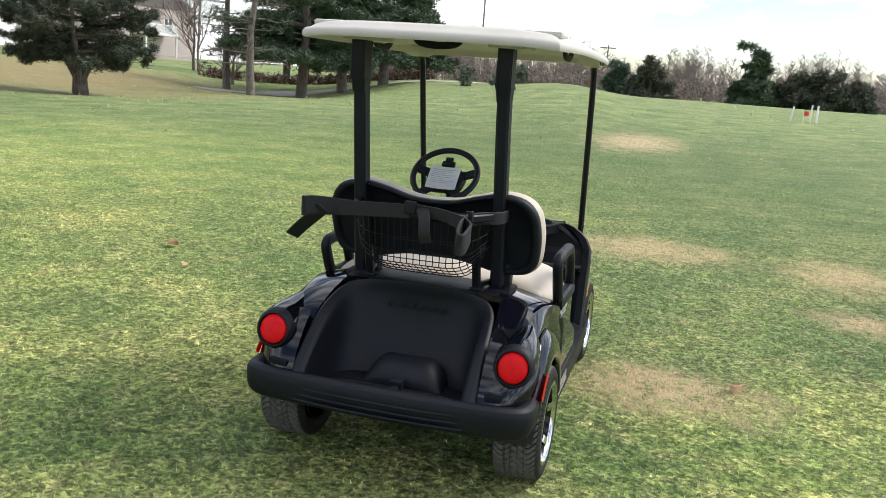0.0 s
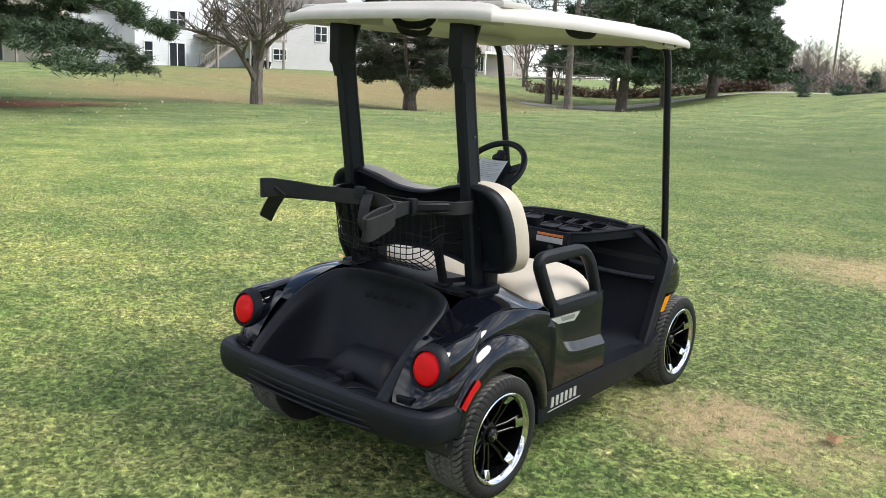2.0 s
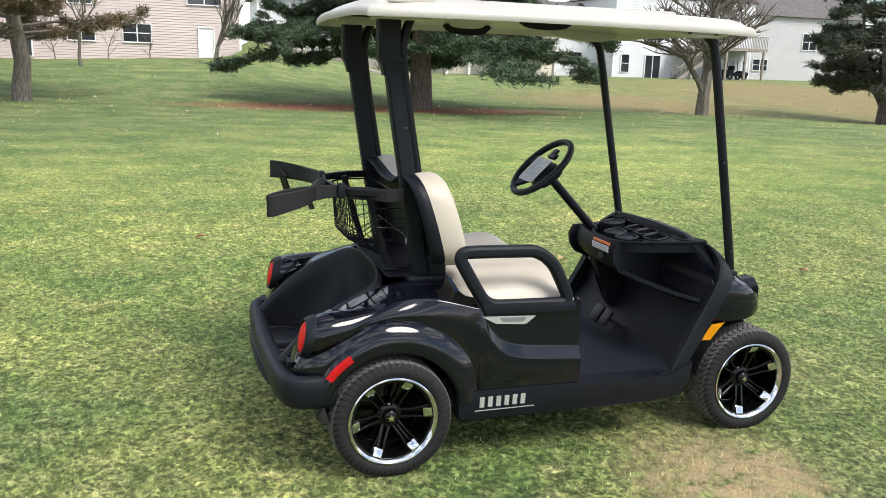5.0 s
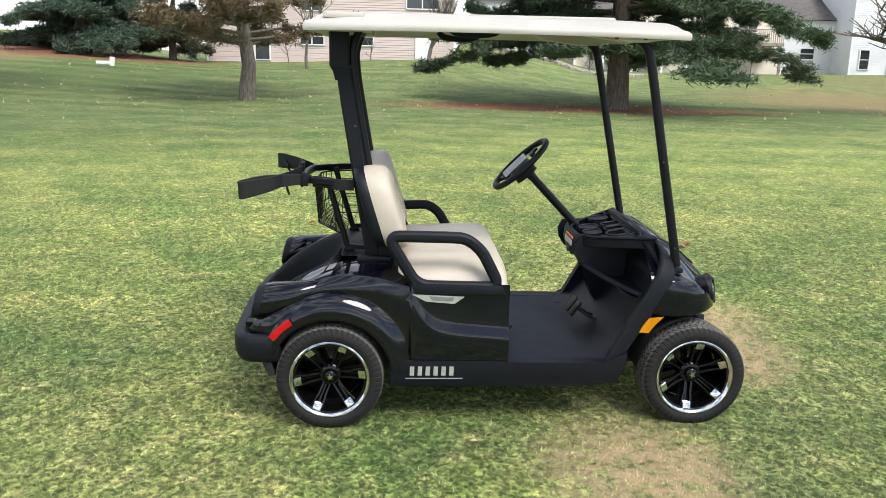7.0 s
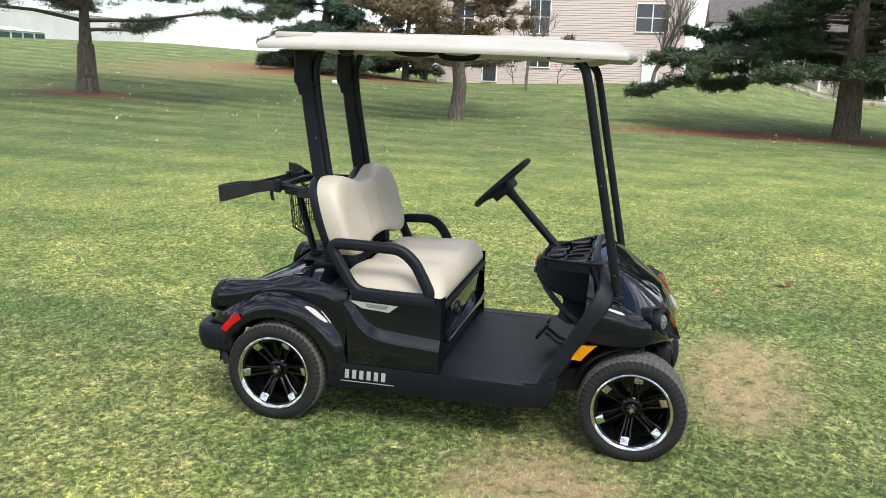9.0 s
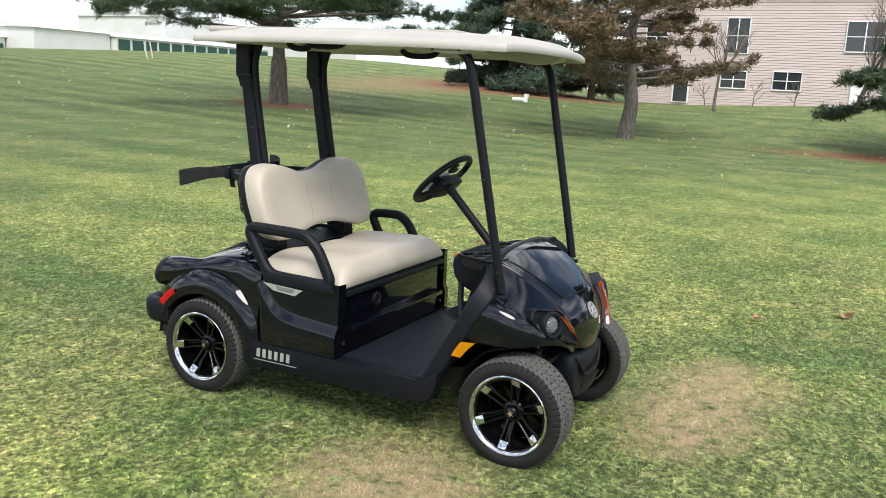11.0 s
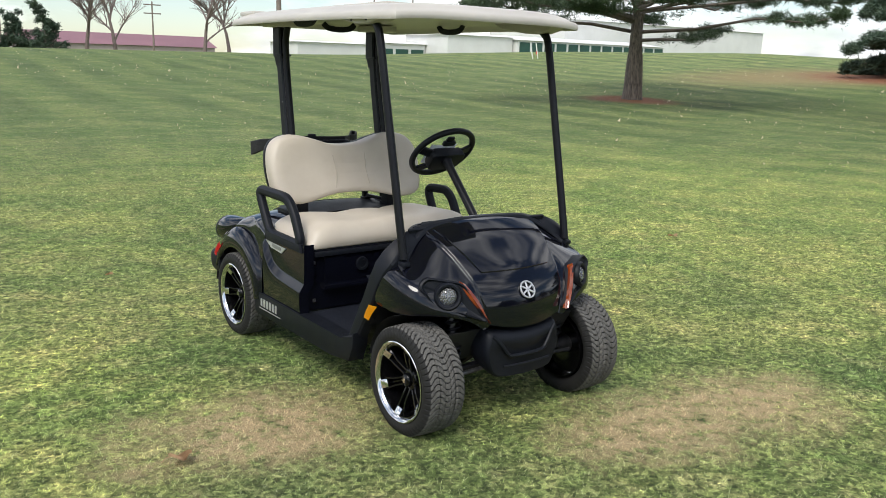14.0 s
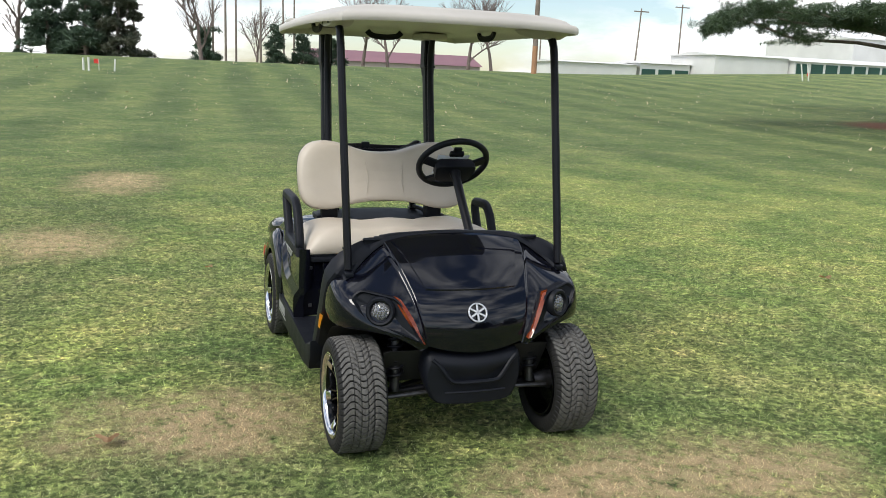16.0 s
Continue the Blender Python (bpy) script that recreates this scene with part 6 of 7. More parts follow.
for i, (sx, sy) in enumerate(((-52.6, -2.5), (-52.4, -4.9), (-52.6, -7.9))):
    bare_tree((sx, sy), 2.4, 0.04, 0.9, "bare shrub against the house wall", 30 + i, levels=3, name="bare_shrub")
for i, (sx, sy, h) in enumerate(((-39.0, 57.0, 9.0), (-43.0, 62.0, 10.0), (-33.5, 53.0, 4.5), (-36.0, 70.0, 9.0))):
    bare_tree((sx, sy), h, 0.14, 0.6, "bare reddish tree behind the lawn", 40 + i, levels=5)

# conifers and bare trees on the southern rise
for i, (sx, sy, h, w) in enumerate(((-9.3, -90, 4.2, 1.3), (-12.4, -91, 3.7, 1.7), (-15.2, -90, 4.6, 1.9), (-1.9, -88, 3.4, 1.5))):
    pine((sx, sy), h, 0.12, 0.15, w, "small blue-green spruce on the rise", 50 + i, mat=M_NEEDLEBLUE, whorls=11, per=5, tuft=9, size=0.36, wide=0.09, shape=1.0, name="spruce_tree")
for i, (sx, h, w, m) in enumerate(((13.2, 8.6, 3.0, M_NEEDLEBLUE), (9.6, 8.8, 2.8, M_NEEDLEBLUE), (6.6, 8.0, 3.0, M_NEEDLEDARK))):
    pine((sx, -90.0 + i), h, 0.25, 0.6, w, "tall dark conifer on the rise", 60 + i, mat=m, whorls=12, per=7, tuft=9, size=0.5, wide=0.11, name="spruce_tree")
for i, (sx, sy, h) in enumerate(((-1.3, -80, 9.0), (-18.2, -86, 9.0), (-21.5, -88, 9.0), (-29.5, -84, 9.5), (-33.0, -86, 9.0), (-10.0, -120, 9), (16.5, -92, 10))):
    bare_tree((sx, sy), h, 0.22, 0.55, "bare round-headed tree on the rise", 70 + i, levels=5, per=3)

# evergreens at the eastern edge
pine((4.6, 85.0), 5.6, 0.2, 0.2, 2.6, "single green pine at the edge of the field", 80, whorls=11, per=7, tuft=10, size=0.5, wide=0.11, shape=0.95)
pine((-6.0, 92.0), 4.2, 0.2, 0.2, 2.6, "dark conifer at the edge of the field", 81, mat=M_NEEDLEDARK, whorls=9, per=6, tuft=10, size=0.5, wide=0.11)
pine((-9.5, 95.0), 3.6, 0.2, 0.2, 1.8, "dark conifer at the edge of the field", 82, mat=M_NEEDLEBLUE, whorls=9, per=6, tuft=10, size=0.5, wide=0.11)
for i, (sx, sy, h, w) in enumerate(((8.6, 86, 3.1, 2.4), (11.2, 86, 3.4, 2.6), (13.6, 87, 3.0, 2.2))):
    pine((sx, sy), h, 0.2, 0.1, w, "broad dark juniper clump", 83 + i, mat=M_NEEDLEDARK, whorls=8, per=8, tuft=11, size=0.45, wide=0.11, shape=0.5, name="juniper_bush")
for i, (sx, sy, h) in enumerate(((-16.4, 56.0, 1.3), (-14.0, 57.0, 0.7), (-12.6, 58.5, 1.3))):
    pine((sx, sy), h, 0.04, 0.05, 0.45, "small planted spruce on the mound", 90 + i, mat=M_NEEDLEBLUE, whorls=7, per=3, tuft=7, size=0.2, wide=0.05, name="spruce_sapling")


def far_woods():
    """The leafless wood on the skyline: thin stems with fans of twigs."""
    rng = np.random.default_rng(99)
    tris = []
    for k in range(760):
        a = radians(rng.uniform(-16, 26) if k < 420 else rng.uniform(-115, -16))
        d = rng.uniform(120, 210)
        x, y = 0.5 - d * math.sin(a), 1 + d * math.cos(a)
        h = rng.uniform(5.0, 9.0) * (d / 150) * (1 if k < 420 else 1.5) * (0.75 + 0.35 * math.sin(a * 23 + 1) ** 2)
        z = ground_z(x, y) - 0.4
        e = np.array((math.cos(a), math.sin(a), 0.0))
        p = np.array((x, y, z))
        up = np.array((0, 0, 1.0))
        tris.append((p - e * 0.16, p + e * 0.16, p + up * h))
        for i in range(46):
            t = rng.uniform(0.12, 1.0)
            q = p + up * h * t
            s = rng.choice((-1, 1))
            L = h * (0.34 * (1.12 - t)) * rng.uniform(0.5, 1.2)
            tip = q + e * s * L + up * L * rng.uniform(0.5, 1.6)
            w = 0.055
            tris.append((q - up * w, q + up * w, tip))
            for j in range(2):
                m = q + (tip - q) * rng.uniform(0.3, 0.9)
                tris.append((m - up * 0.03, m + up * 0.03, m + e * s * L * rng.uniform(-0.2, 0.5) + up * L * rng.uniform(0.2, 0.7)))
    ob = new("far_woods", tri_soup("far_woods", np.array(tris), M_TWIG))
    tagged(ob, "leafless grey-brown wood along the skyline", "wood", kind="stuff")
    brush = []
    for k in range(900):
        a = radians(rng.uniform(-16, 27))
        d = rng.uniform(105, 150)
        x, y = 0.5 - d * math.sin(a), 1 + d * math.cos(a)
        for u in range(3):
            brush.append((x + rng.normal() * 0.8, y, ground_z(x, y) + rng.uniform(0, 2.2)))
    ob = new("brush", tri_soup("brush", needles(rng, brush, 10, 1.1, 0.10, up=0.7), M_TWIG))
    tagged(ob, "brown leafless brush below the wood", "brush", kind="stuff")


far_woods()


def hedge():
    rng = np.random.default_rng(5)
    pts = []
    for k in range(700):
        t = rng.uniform(0, 1)
        x, y = -38 + 15 * t, 56 + 12 * t + 3 * math.sin(t * 3)
        pts.append((x + rng.normal() * 0.3, y + rng.normal() * 0.3, ground_z(x, y) + rng.uniform(0.05, 0.75)))
    ob = new("hedge", tri_soup("hedge", needles(rng, pts, 12, 0.28, 0.09), M_HEDGE))
    tagged(ob, "low clipped russet hedge along the path", "hedge", kind="stuff")


hedge()


def gravel_path():
    pts = smooth_curve([(-29.5, 43.0, 0), (-28.0, 47.5, 0), (-28.5, 54, 0), (-24.5, 62, 0), (-17.0, 66, 0)], 8)
    rows = []
    for i, p in enumerate(pts):
        d = (pts[min(i + 1, len(pts) - 1)] - pts[max(i - 1, 0)]).normalized()
        s = Vector((-d.y, d.x, 0))
        row = []
        for w in (-1.3, -0.6, 0.0, 0.6, 1.3):
            q = p + s * w
            row.append((q.x, q.y, ground_z(q.x, q.y) + 0.03))
        rows.append(row)
    ob = part("path", loft(bmesh.new(), rows), M_PATH)
    tagged(ob, "pale gravel cart path under pines", "path", kind="structure")


gravel_path()


# ---- houses ----
def window(parent, x, y0, y1, z0, z1, kind="window"):
    """A window or door in a wall that faces +x: frame, pane and bars."""
    w, h = y1 - y0, z1 - z0
    f = 0.09
    fr = part("window" if kind == "window" else "door", sweep(bmesh.new(), [(x + 0.05, y0, z0), (x + 0.05, y1, z0), (x + 0.05, y1, z1), (x + 0.05, y0, z1)], slab(f, 0.10, 0.05), up=(1, 0, 0), closed=True), M_TRIM, parent, smooth=0)
    pane = boxed((x + 0.02, 0.5 * (y0 + y1), 0.5 * (z0 + z1)), (0.03, w - f, h - f))
    part("pane" if kind != "white" else "door_leaf", pane, M_PANE if kind != "white" else M_TRIM, fr, smooth=0)
    if kind == "window":
        part("glazing_bar", boxed((x + 0.045, 0.5 * (y0 + y1), 0.5 * (z0 + z1)), (0.06, w - f, 0.05)), M_TRIM, fr, smooth=0)
    if kind != "white" and w > 1.2:
        part("glazing_bar", boxed((x + 0.047, 0.5 * (y0 + y1), 0.5 * (z0 + z1)), (0.07, 0.07, h - f)), M_TRIM, fr, smooth=0)


def house(name, label, x, y0, y1, z0, z1, depth, wall, openings, eave=0.4, ridge=2.2, gable=False, roof=None):
    ob = thing(name, label, "house", (x, 0.5 * (y0 + y1), z0))
    shift = Matrix.Translation((-x, -0.5 * (y0 + y1), -z0))
    made = [part("wall", boxed((x - depth / 2, 0.5 * (y0 + y1), 0.5 * (z0 - 0.8 + z1)), (depth, y1 - y0, z1 - z0 + 0.8)), wall, ob, smooth=0)]
    laps, z = [], z0
    while z < z1 - 0.16:
        laps += [[(x + 0.006, y0 + 0.12, z), (x + 0.006, y1 - 0.12, z)], [(x + 0.040, y0 + 0.12, z + 0.004), (x + 0.040, y1 - 0.12, z + 0.004)], [(x + 0.010, y0 + 0.12, z + 0.158), (x + 0.010, y1 - 0.12, z + 0.158)]]
        z += 0.16
    tagged(part("lap_siding", loft(bmesh.new(), laps), wall, ob, smooth=0), kind="stuff")
    bm = bmesh.new()
    if gable:
        prism(bm, [(y0 - eave, z1 + 0.02), (y1 + eave, z1 + 0.02), (0.5 * (y0 + y1), z1 + ridge)], x - depth - eave, x + eave * 0.4, axis="x")
    else:
        prism(bm, [(x + eave, z1 + 0.02), (x - depth - eave, z1 + 0.02), (x - depth / 2, z1 + ridge)], y0 - eave, y1 + eave, axis="y")
    part("roof", bm, roof or M_SHINGLE, ob, smooth=0)
    for yy in (y0 + 0.05, y1 - 0.05):
        part("corner_trim", boxed((x + 0.03, yy, 0.5 * (z0 + z1)), (0.08, 0.14, z1 - z0 - 0.02)), M_TRIM, ob, smooth=0)
    for o in openings:
        window(ob, x + 0.03, *o)
    for c in ob.children:
        c.matrix_basis = shift @ c.matrix_basis
    return ob


house("house", "two-storey tan house with white window frames", -54.0, -13.5, 3.1, 1.1, 8.2, 9.0, M_TAN,
      [(-0.2, 1.9, 4.75, 6.55), (-7.2, -5.8, 4.5, 6.7), (-4.1, -2.4, 2.3, 3.45), (-7.3, -5.7, 2.3, 3.4), (0.45, 1.4, 1.5, 3.35, "white"), (-10.3, -9.3, 1.25, 3.1, "door"), (-12.4, -11.0, 4.6, 6.3)])
house("house", "pale grey house with a timber deck", -62.0, 34.35, 48.0, 0.85, 7.6, 9.0, M_WHITE,
      [(35.1, 35.9, 1.4, 2.9), (37.5, 39.0, 4.1, 5.5), (37.4, 38.9, 0.95, 2.9, "door"), (41.6, 43.2, 3.75, 6.0, "door"), (45.0, 46.4, 4.2, 5.6)], gable=True, ridge=3.0)
house("house", "pale grey wing of a house behind a pine", -65.0, 29.0, 34.5, 1.5, 5.2, 7.0, M_WHITE, [(31.7, 32.9, 2.1, 3.0)])
house("house", "grey house with a bay on the upper floor", -63.5, 48.5, 61.0, 1.1, 6.8, 9.0, M_GREYSIDE,
      [(49.4, 51.0, 1.9, 2.95, "window"), (54.6, 56.2, 3.9, 5.4), (57.5, 58.6, 2.0, 3.4)], ridge=2.6)
house("house", "beige walk-out house behind a large pine", -61.0, 12.5, 28.6, 0.75, 5.4, 8.0, M_BEIGE,
      [(15.4, 17.4, 0.9, 2.6, "door"), (18.4, 19.3, 1.4, 2.3), (22.3, 23.6, 0.9, 2.5, "door"), (25.0, 26.4, 3.4, 4.6)])
house("house", "taupe house with a white balcony rail", -62.0, 74.0, 90.0, 1.6, 7.0, 9.0, M_BROWNSIDE,
      [(76.0, 77.4, 4.4, 5.9), (80.5, 81.6, 4.2, 6.2, "door"), (84.0, 85.5, 4.4, 5.9), (79.0, 80.2, 1.8, 3.6, "door")], gable=True, ridge=4.0)


house("house", "pale grey house up the bank behind a pine", -71.0, 5.6, 13.0, 2.6, 6.6, 8.0, M_WHITE, [(8.0, 9.2, 4.2, 5.4)])
pine((-62.5, 5.2), 2.0, 0.06, 0.1, 1.0, "rounded evergreen bush beside the tan house", 95, mat=M_NEEDLEDARK, whorls=7, per=5, tuft=8, size=0.3, wide=0.07, shape=0.5, name="evergreen_bush")


def deck(name, label, x0, x1, y0, y1, z, zg, posts, rail=True, stair=None, mat=M_DECK):
    """A raised timber deck with posts, pickets and a stair."""
    ob = thing(name, label, "deck", (x0, 0.5 * (y0 + y1), zg))
    back = Matrix.Translation((-x0, -0.5 * (y0 + y1), -zg))
    part("deck_floor", boxed((0.5 * (x0 + x1), 0.5 * (y0 + y1), z - 0.12), (x1 - x0, y1 - y0, 0.24)), mat, ob, smooth=0)
    for py in posts:
        part("post", boxed((x1 - 0.1, py, 0.5 * (zg - 0.3 + z - 0.24)), (0.16, 0.16, z - 0.24 - zg + 0.3)), mat, ob, smooth=0)
    if rail:
        part("rail", boxed((x1 - 0.08, 0.5 * (y0 + y1), z + 0.95), (0.09, y1 - y0, 0.07)), mat, ob, smooth=0)
        bm = bmesh.new()
        n = int((y1 - y0) / 0.16)
        for i in range(n + 1):
            box(bm, (x1 - 0.08, y0 + 0.04 + (y1 - y0 - 0.08) * i / n, z + 0.46), (0.04, 0.045, 0.90))
        tagged(part("balustrade", bm, mat, ob, smooth=0), kind="stuff")
    if stair:
        ya, yb = stair
        n = 11
        bm = bmesh.new()
        for i in range(n):
            t = (i + 0.5) / n
            box(bm, (x1 - 0.75, ya + (yb - ya) * t, z + (zg - z) * t), (1.0, abs(yb - ya) / n + 0.05, 0.06))
        part("steps", bm, mat, ob, smooth=0)
        for xs in (x1 - 0.2, x1 - 1.3):
            bm = bmesh.new()
            sweep(bm, [(xs, ya, z + 0.92), (xs, yb, zg + 0.92)], slab(0.08, 0.12))
            sweep(bm, [(xs, ya, z - 0.1), (xs, yb, zg - 0.1)], slab(0.06, 0.26))
            for i in range(19):
                t = i / 18
                box(bm, (xs, ya + (yb - ya) * t, z + (zg - z) * t + 0.42), (0.04, 0.045, 0.95))
            part("stair_rail", bm, mat, ob, smooth=0)
    for c in ob.children:
        c.matrix_basis = back @ c.matrix_basis


deck("deck", "weathered timber deck with a stair", -61.95, -59.0, 39.8, 47.5, 3.7, 0.95, (40.2, 43.5, 45.4, 47.2), stair=(43.2, 39.0))
deck("deck", "white balcony on the taupe house", -61.95, -60.0, 78.0, 84.0, 4.1, 1.7, (78.2, 83.8), mat=M_TRIM)
deck("deck", "low deck with white posts behind a pine", -60.95, -58.6, 14.0, 20.5, 3.3, 0.8, (14.2, 16.4, 18.6, 20.4), mat=M_TRIM)
deck("deck", "timber deck on posts behind a pine", -60.95, -58.6, 21.5, 27.6, 3.2, 0.8, (21.7, 23.6, 25.4, 27.4))

# bank of stones between the houses
def stone_bank():
    rng = random.Random(4)
    ob = thing("retaining_wall", "low rough stone edging on the bank", "stone wall", (-52, 8, ground_z(-52, 8)), kind="structure")
    bm = bmesh.new()
    for i in range(60):
        t = i / 59
        x, y = -55 + 4 * t + rng.gauss(0, 0.15), 5 + 10 * t
        s = rng.uniform(0.3, 0.6)
        box(bm, (x + 52, y - 8, ground_z(x, y) - ground_z(-52, 8) + 0.05), (s, s, 0.3), 0.06, Matrix.Rotation(rng.uniform(0, 3), 4, "Z"), 1)
    part("stones", bm, M_STONE, ob, smooth=0)["kind"] = "stuff"
    for i in range(5):
        bare_tree((-55.5 + i * 0.5, 8 + i * 2.2), 2.6, 0.05, 0.9, "bare shrub on the bank", 120 + i, levels=4, name="bare_shrub")


stone_bank()


# ---- sheds, poles and stakes on the southern rise ----
def shed(name, label, x0, x1, y, z0, z1, depth, doors=0, door_z=0, roof=None, wall=None, ridge=0.8):
    ob = thing(name, label, "building", (0.5 * (x0 + x1), y, z0))
    back = Matrix.Translation((-0.5 * (x0 + x1), -y, -z0))
    part("wall", boxed((0.5 * (x0 + x1), y - depth / 2, 0.5 * (z0 - 1.5 + z1)), (abs(x1 - x0), depth, z1 - z0 + 1.5)), wall or M_SHED, ob, smooth=0)
    bm = bmesh.new()
    prism(bm, [(y + 0.3, z1 + 0.01), (y - depth - 0.3, z1 + 0.01), (y - depth / 2, z1 + ridge)], min(x0, x1) - 0.3, max(x0, x1) + 0.3, axis="x")
    part("roof", bm, roof or M_SHED, ob, smooth=0)
    for i in range(doors):
        w = (x1 - x0) / doors
        bm = boxed((x0 + w * (i + 0.5), y + 0.04, 0.5 * (z0 + door_z)), (abs(w) * 0.80, 0.08, door_z - z0))
        part("roll_door", bm, M_GREENDOOR, ob, smooth=0)
    for c in ob.children:
        c.matrix_basis = back @ c.matrix_basis


shed("storage_building", "white storage building with green roll doors", -74.2, -104.0, -86.0, 3.75, 5.6, 12, 13, 5.35)
shed("storage_building", "tall white metal shed", -96.0, -150.0, -100.0, 3.9, 10.0, 20, ridge=1.5)
shed("storage_building", "white metal shed with a gable end", -63.0, -74.0, -87.0, 3.4, 5.9, 10, ridge=0.5)
shed("storage_building", "low white shed with small green doors", -55.5, -62.8, -92.0, 3.0, 4.6, 8, 3, 3.9, ridge=0.4)
shed("storage_building", "long low white shed", -44.0, -55.0, -92.0, 3.0, 4.3, 8, ridge=0.3)
shed("farm_building", "long low building with a maroon roof", -16.0, -41.0, -112.0, 2.2, 3.5, 10, roof=M_MAROON, wall=M_BROWNSIDE, ridge=1.6)


def pole(at, height, r, label, mat=M_POLE, arms=0, lean=0.0, foot=None):
    x, y = at
    z = ground_z(x, y) - 0.3
    ob = thing("utility_pole", label, "pole", (x, y, z))
    k = 2.4 if foot else 0.0
    bm = bmesh.new()
    sweep(bm, [(lean * k, 0, k), (lean * height * 0.5, 0, height * 0.5), (lean * height, 0, height)], ring(1, 10), scales=[r, r * 0.85, r * 0.7])
    part("shaft", bm, mat, ob)
    if foot:
        part("base", sweep(bmesh.new(), [(0, 0, 0), (0, 0, k)], ring(r * 1.05, 10)), foot, ob, "orange-brown pole base")
    for i in range(arms):
        part("crossarm", boxed((lean * height, 0, height - 0.4 - 1.1 * i), (2.2, 0.12, 0.14)), mat, ob)
    return ob


pole((-25.48, -56.59), 13.0, 0.20, "tall wooden pole with an orange base", foot=M_POLEORANGE)
for px, py, ph, arms, lean in ((-3.9, -86, 12, 0, 0), (-7.6, -88, 12, 0, 0.0), (-5.6, -96, 13, 0, 0), (-2.9, -92, 12, 0, 0), (-11.5, -100, 11, 3, 0.02), (-14.0, -110, 12, 0, 0), (5.4, -98, 6.8, 1, 0),
                               (-58.0, -98, 9.5, 1, -0.05), (-66.0, -100, 10.5, 1, 0), (-32.0, -110, 7, 2, 0), (-45, -100, 5, 0, 0)):
    pole((px, py), ph, 0.13, "weathered wooden utility pole", arms=arms, lean=lean)
pole((-31.1, 113.7), 15.0, 0.15, "weathered wooden utility pole")
pole((-14.0, 118.0), 7.0, 0.12, "weathered wooden utility pole", arms=1)


def stakes(x, y, rows, label):
    for dx, dy, h, lean in rows:
        z = ground_z(x + dx, y + dy) - 0.05
        ob = thing("marker_stake", label, "stake", (x + dx, y + dy, z), group="tee marker stakes")
        part("stake", sweep(bmesh.new(), [(0, 0, 0), (lean, 0, h)], slab(0.07, 0.07)), M_STAKE, ob)
    z = ground_z(x, y) - 0.03
    ob = thing("marker_flag", "small red flag on a wire", "flag", (x, y, z))
    part("flag_wire", sweep(bmesh.new(), [(0, 0, 0), (0, 0, 0.55)], ring(0.012, 5)), M_STAKE, ob)
    part("flag_cloth", boxed((0.1, 0, 0.45), (0.22, 0.012, 0.2)), M_FLAG, ob)


stakes(5.0, 38.5, ((-0.55, 0, 0.75, 0.10), (0.35, 0.5, 0.85, 0.02), (0.55, -0.2, 0.85, 0.0)), "white wooden marker stake in the lawn")
stakes(4.4, -37.0, ((0.65, 0, 0.6, 0.0), (0.4, 0.3, 0.65, 0.0), (-0.65, 0, 0.6, -0.05)), "white wooden marker stake in the lawn")
stakes(-41.5, -45.0, ((0.0, 0, 1.2, 0.25), (0.5, 0, 1.2, 0.3)), "thin leaning survey stake")


def drain_pipe():
    x, y = -38.17, -14.61
    ob = thing("drain_pipe", "white plastic pipe end with an upright cap", "pipe", (x, y, ground_z(x, y) - 0.02))
    part("pipe", sweep(bmesh.new(), [(0, -0.45, 0.12), (0, 0.2, 0.12)], ring(0.11, 12)), M_STAKE, ob)
    part("cap", sweep(bmesh.new(), [(0, 0.26, 0.0), (0, 0.32, 0.42)], ring(0.13, 12)), M_STAKE, ob)


drain_pipe()


def parked_buggy():
    """A small dark utility buggy that stands side-on before the pale house."""
    x, y = -60.6, 45.5
    ob = thing("utility_buggy", "small dark utility buggy parked beside the pale house", "vehicle", (x, y, ground_z(x, y)))
    part("body", prism(bmesh.new(), [(-1.1, 0.30), (1.1, 0.30), (1.15, 0.62), (0.55, 0.75), (0.2, 0.48), (-0.3, 0.48), (-0.4, 0.82), (-1.1, 0.85)], -0.45, 0.45, 0.03), M_PLASTIC, ob)
    part("seat_back", boxed((0, -0.32, 0.98), (0.85, 0.10, 0.38), 0.03), M_PLASTIC, ob)
    for yy in (-0.70, 0.72):
        for xx in (-0.42, 0.42):
            bm = bmesh.new()
            lathe(bm, [(-0.09, 0.13), (-0.10, 0.25), (0.10, 0.25), (0.09, 0.13)], 20, close=True)
            bm.transform(Matrix.Translation((xx, yy, 0.25)))
            part("wheel", bm, M_DARK, ob)
    for yy in (-0.5, 0.6):
        for xx in (-0.38, 0.38):
            part("post", sweep(bmesh.new(), [(xx, yy, 0.6), (xx, yy * 0.9, 1.62)], ring(0.03, 6)), M_METAL, ob)


parked_buggy()


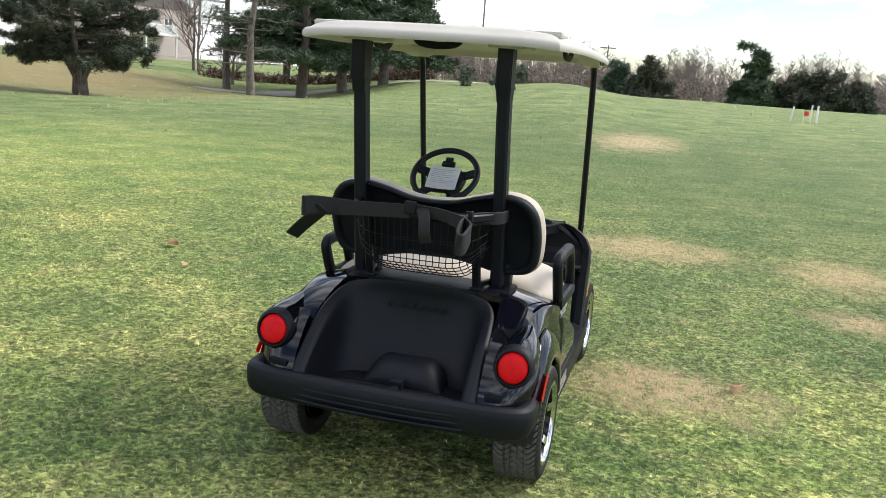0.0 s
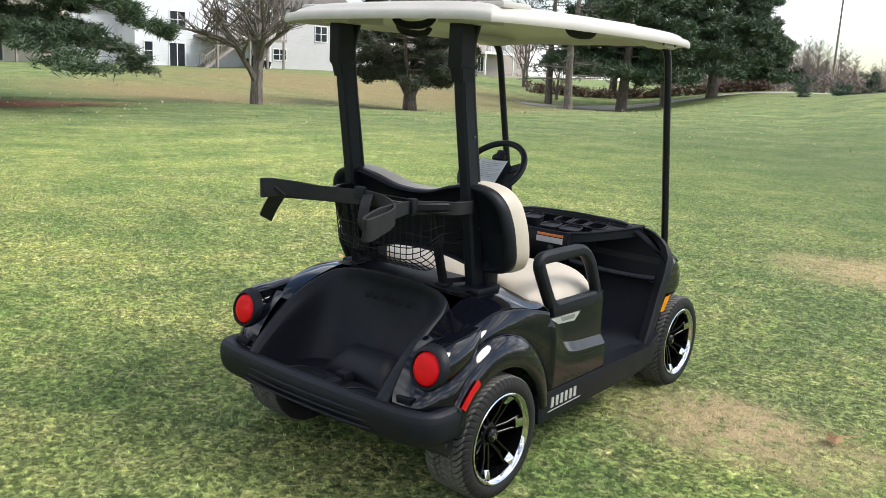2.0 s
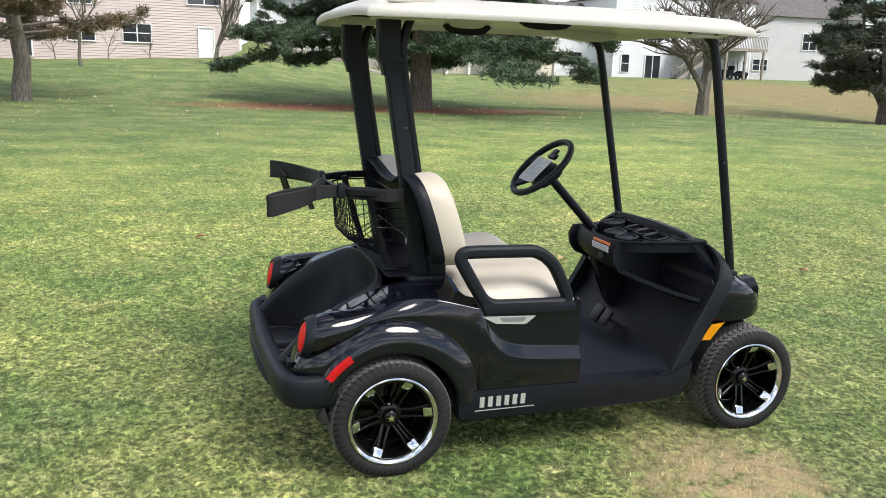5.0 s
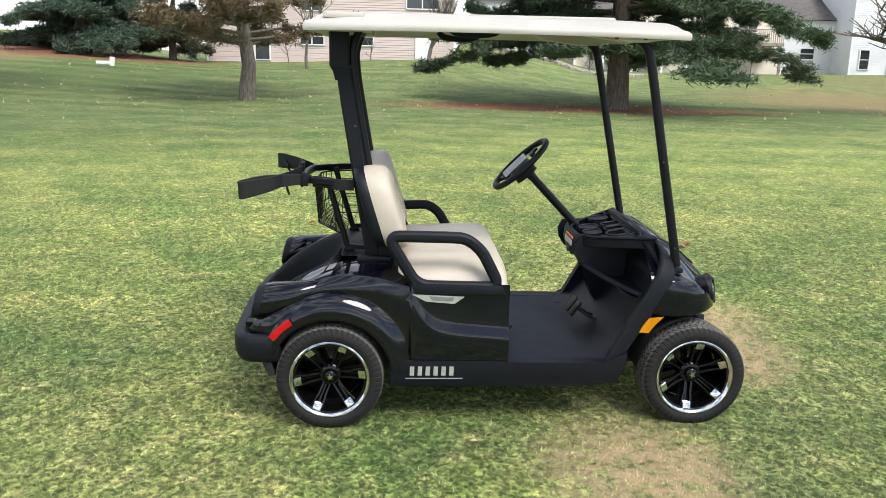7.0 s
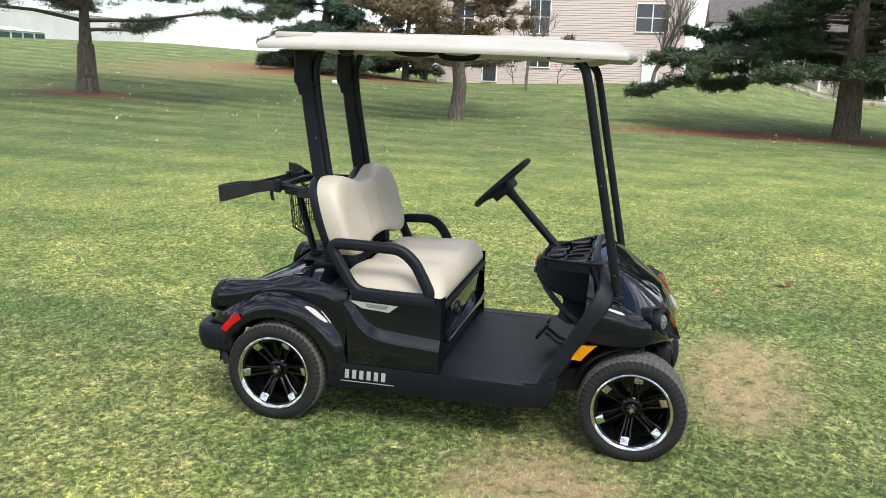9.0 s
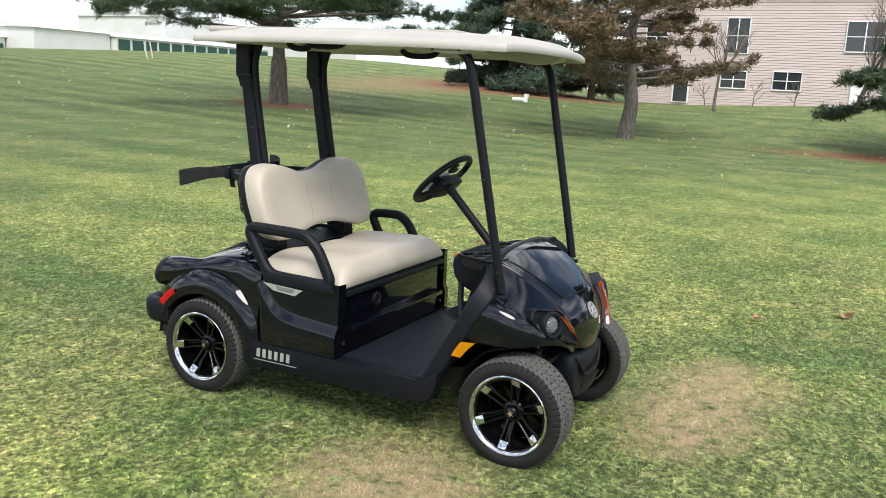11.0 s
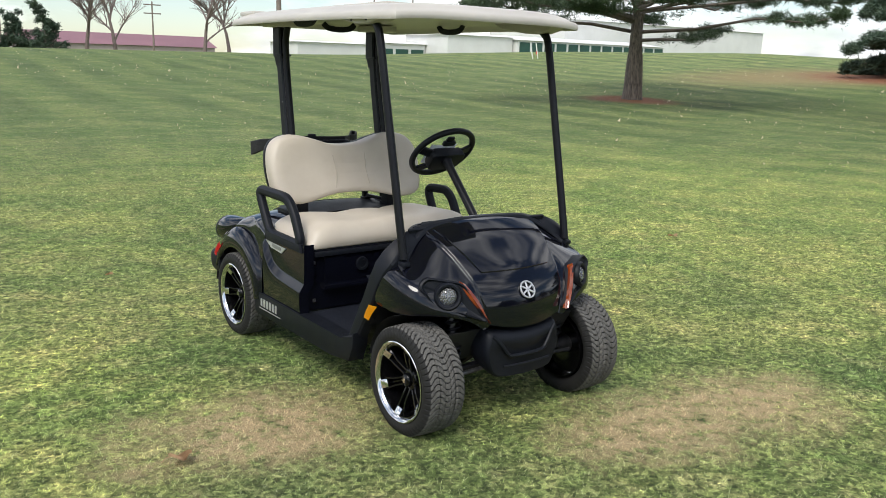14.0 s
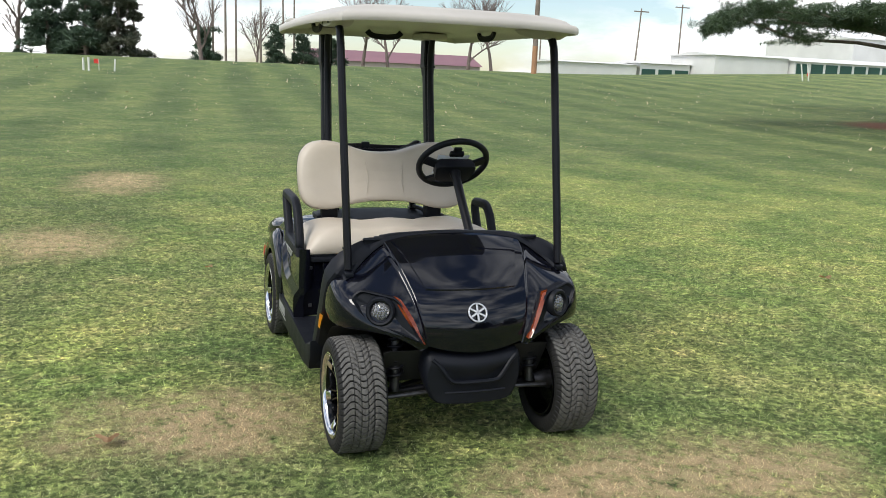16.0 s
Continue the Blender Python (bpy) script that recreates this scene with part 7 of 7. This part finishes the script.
# ---- litter on the lawn ----
def leaf_mesh():
    bm = bmesh.new()
    rim = []
    for i in range(22):
        a = 2 * math.pi * i / 22
        r = 0.045 * (0.62 + 0.38 * abs(math.cos(2.5 * a))) * (1.15 if abs(a - math.pi) > 2 else 1)
        rim.append(bm.verts.new((r * math.cos(a), r * math.sin(a), 0.012 + 0.012 * math.cos(2 * a + 0.6))))
    c = bm.verts.new((0, 0, 0.006))
    for i in range(22):
        bm.faces.new((c, rim[i], rim[(i + 1) % 22]))
    bmesh.ops.solidify(bm, geom=bm.faces[:], thickness=0.0012)
    sweep(bm, [(0.04, 0, 0.016), (0.075, 0.01, 0.02), (0.10, 0.02, 0.012)], ring(0.0018, 5))
    return from_bm("fallen_leaf", bm, M_LEAF)


def fallen_leaves():
    me = leaf_mesh()
    for x, y, a, k in ((1.40, 1.43, 20, 1.0), (-3.12, 2.75, 130, 1.3), (-2.6, 2.2, 200, 0.9), (0.9, -1.6, 70, 0.7), (-3.9, -0.6, 10, 1.1), (-1.9, 4.0, 310, 0.9)):
        ob = new("fallen_leaf", me)
        ob.matrix_world = pose(x, y, 0.026, 6, -5, a) @ Matrix.Diagonal((k, k, k, 1))
        tagged(ob, "curled dry brown leaf on the grass", "leaf", "fallen leaves")
    rng = np.random.default_rng(77)
    n = 9000
    a = rng.uniform(0, 2 * np.pi, n)
    r = 9 + 46 * rng.uniform(0, 1, n) ** 0.7
    x, y = 0.5 - r * np.sin(a), 1 + r * np.cos(a)
    z = ground_many(np.column_stack((x, y))) + 0.035
    s = (rng.uniform(0.4, 1.1, n) * np.interp(r, (9, 30), (0.018, 0.048)))[:, None]
    p = np.column_stack((x, y, z))
    d1, d2 = rng.normal(size=(n, 3)) * s, rng.normal(size=(n, 3)) * s
    ob = new("leaf_litter", tri_soup("leaf_litter", np.stack((p, p + d1, p + d2), axis=1), M_STRAW))
    tagged(ob, "small pale dry leaves strewn over the lawn", "leaf litter", kind="stuff")


M_STRAW = surface("pale_dry_leaf", (0.60, 0.52, 0.36), (0.42, 0.34, 0.2), 3, (0.7, 0.85), 0.0)
fallen_leaves()
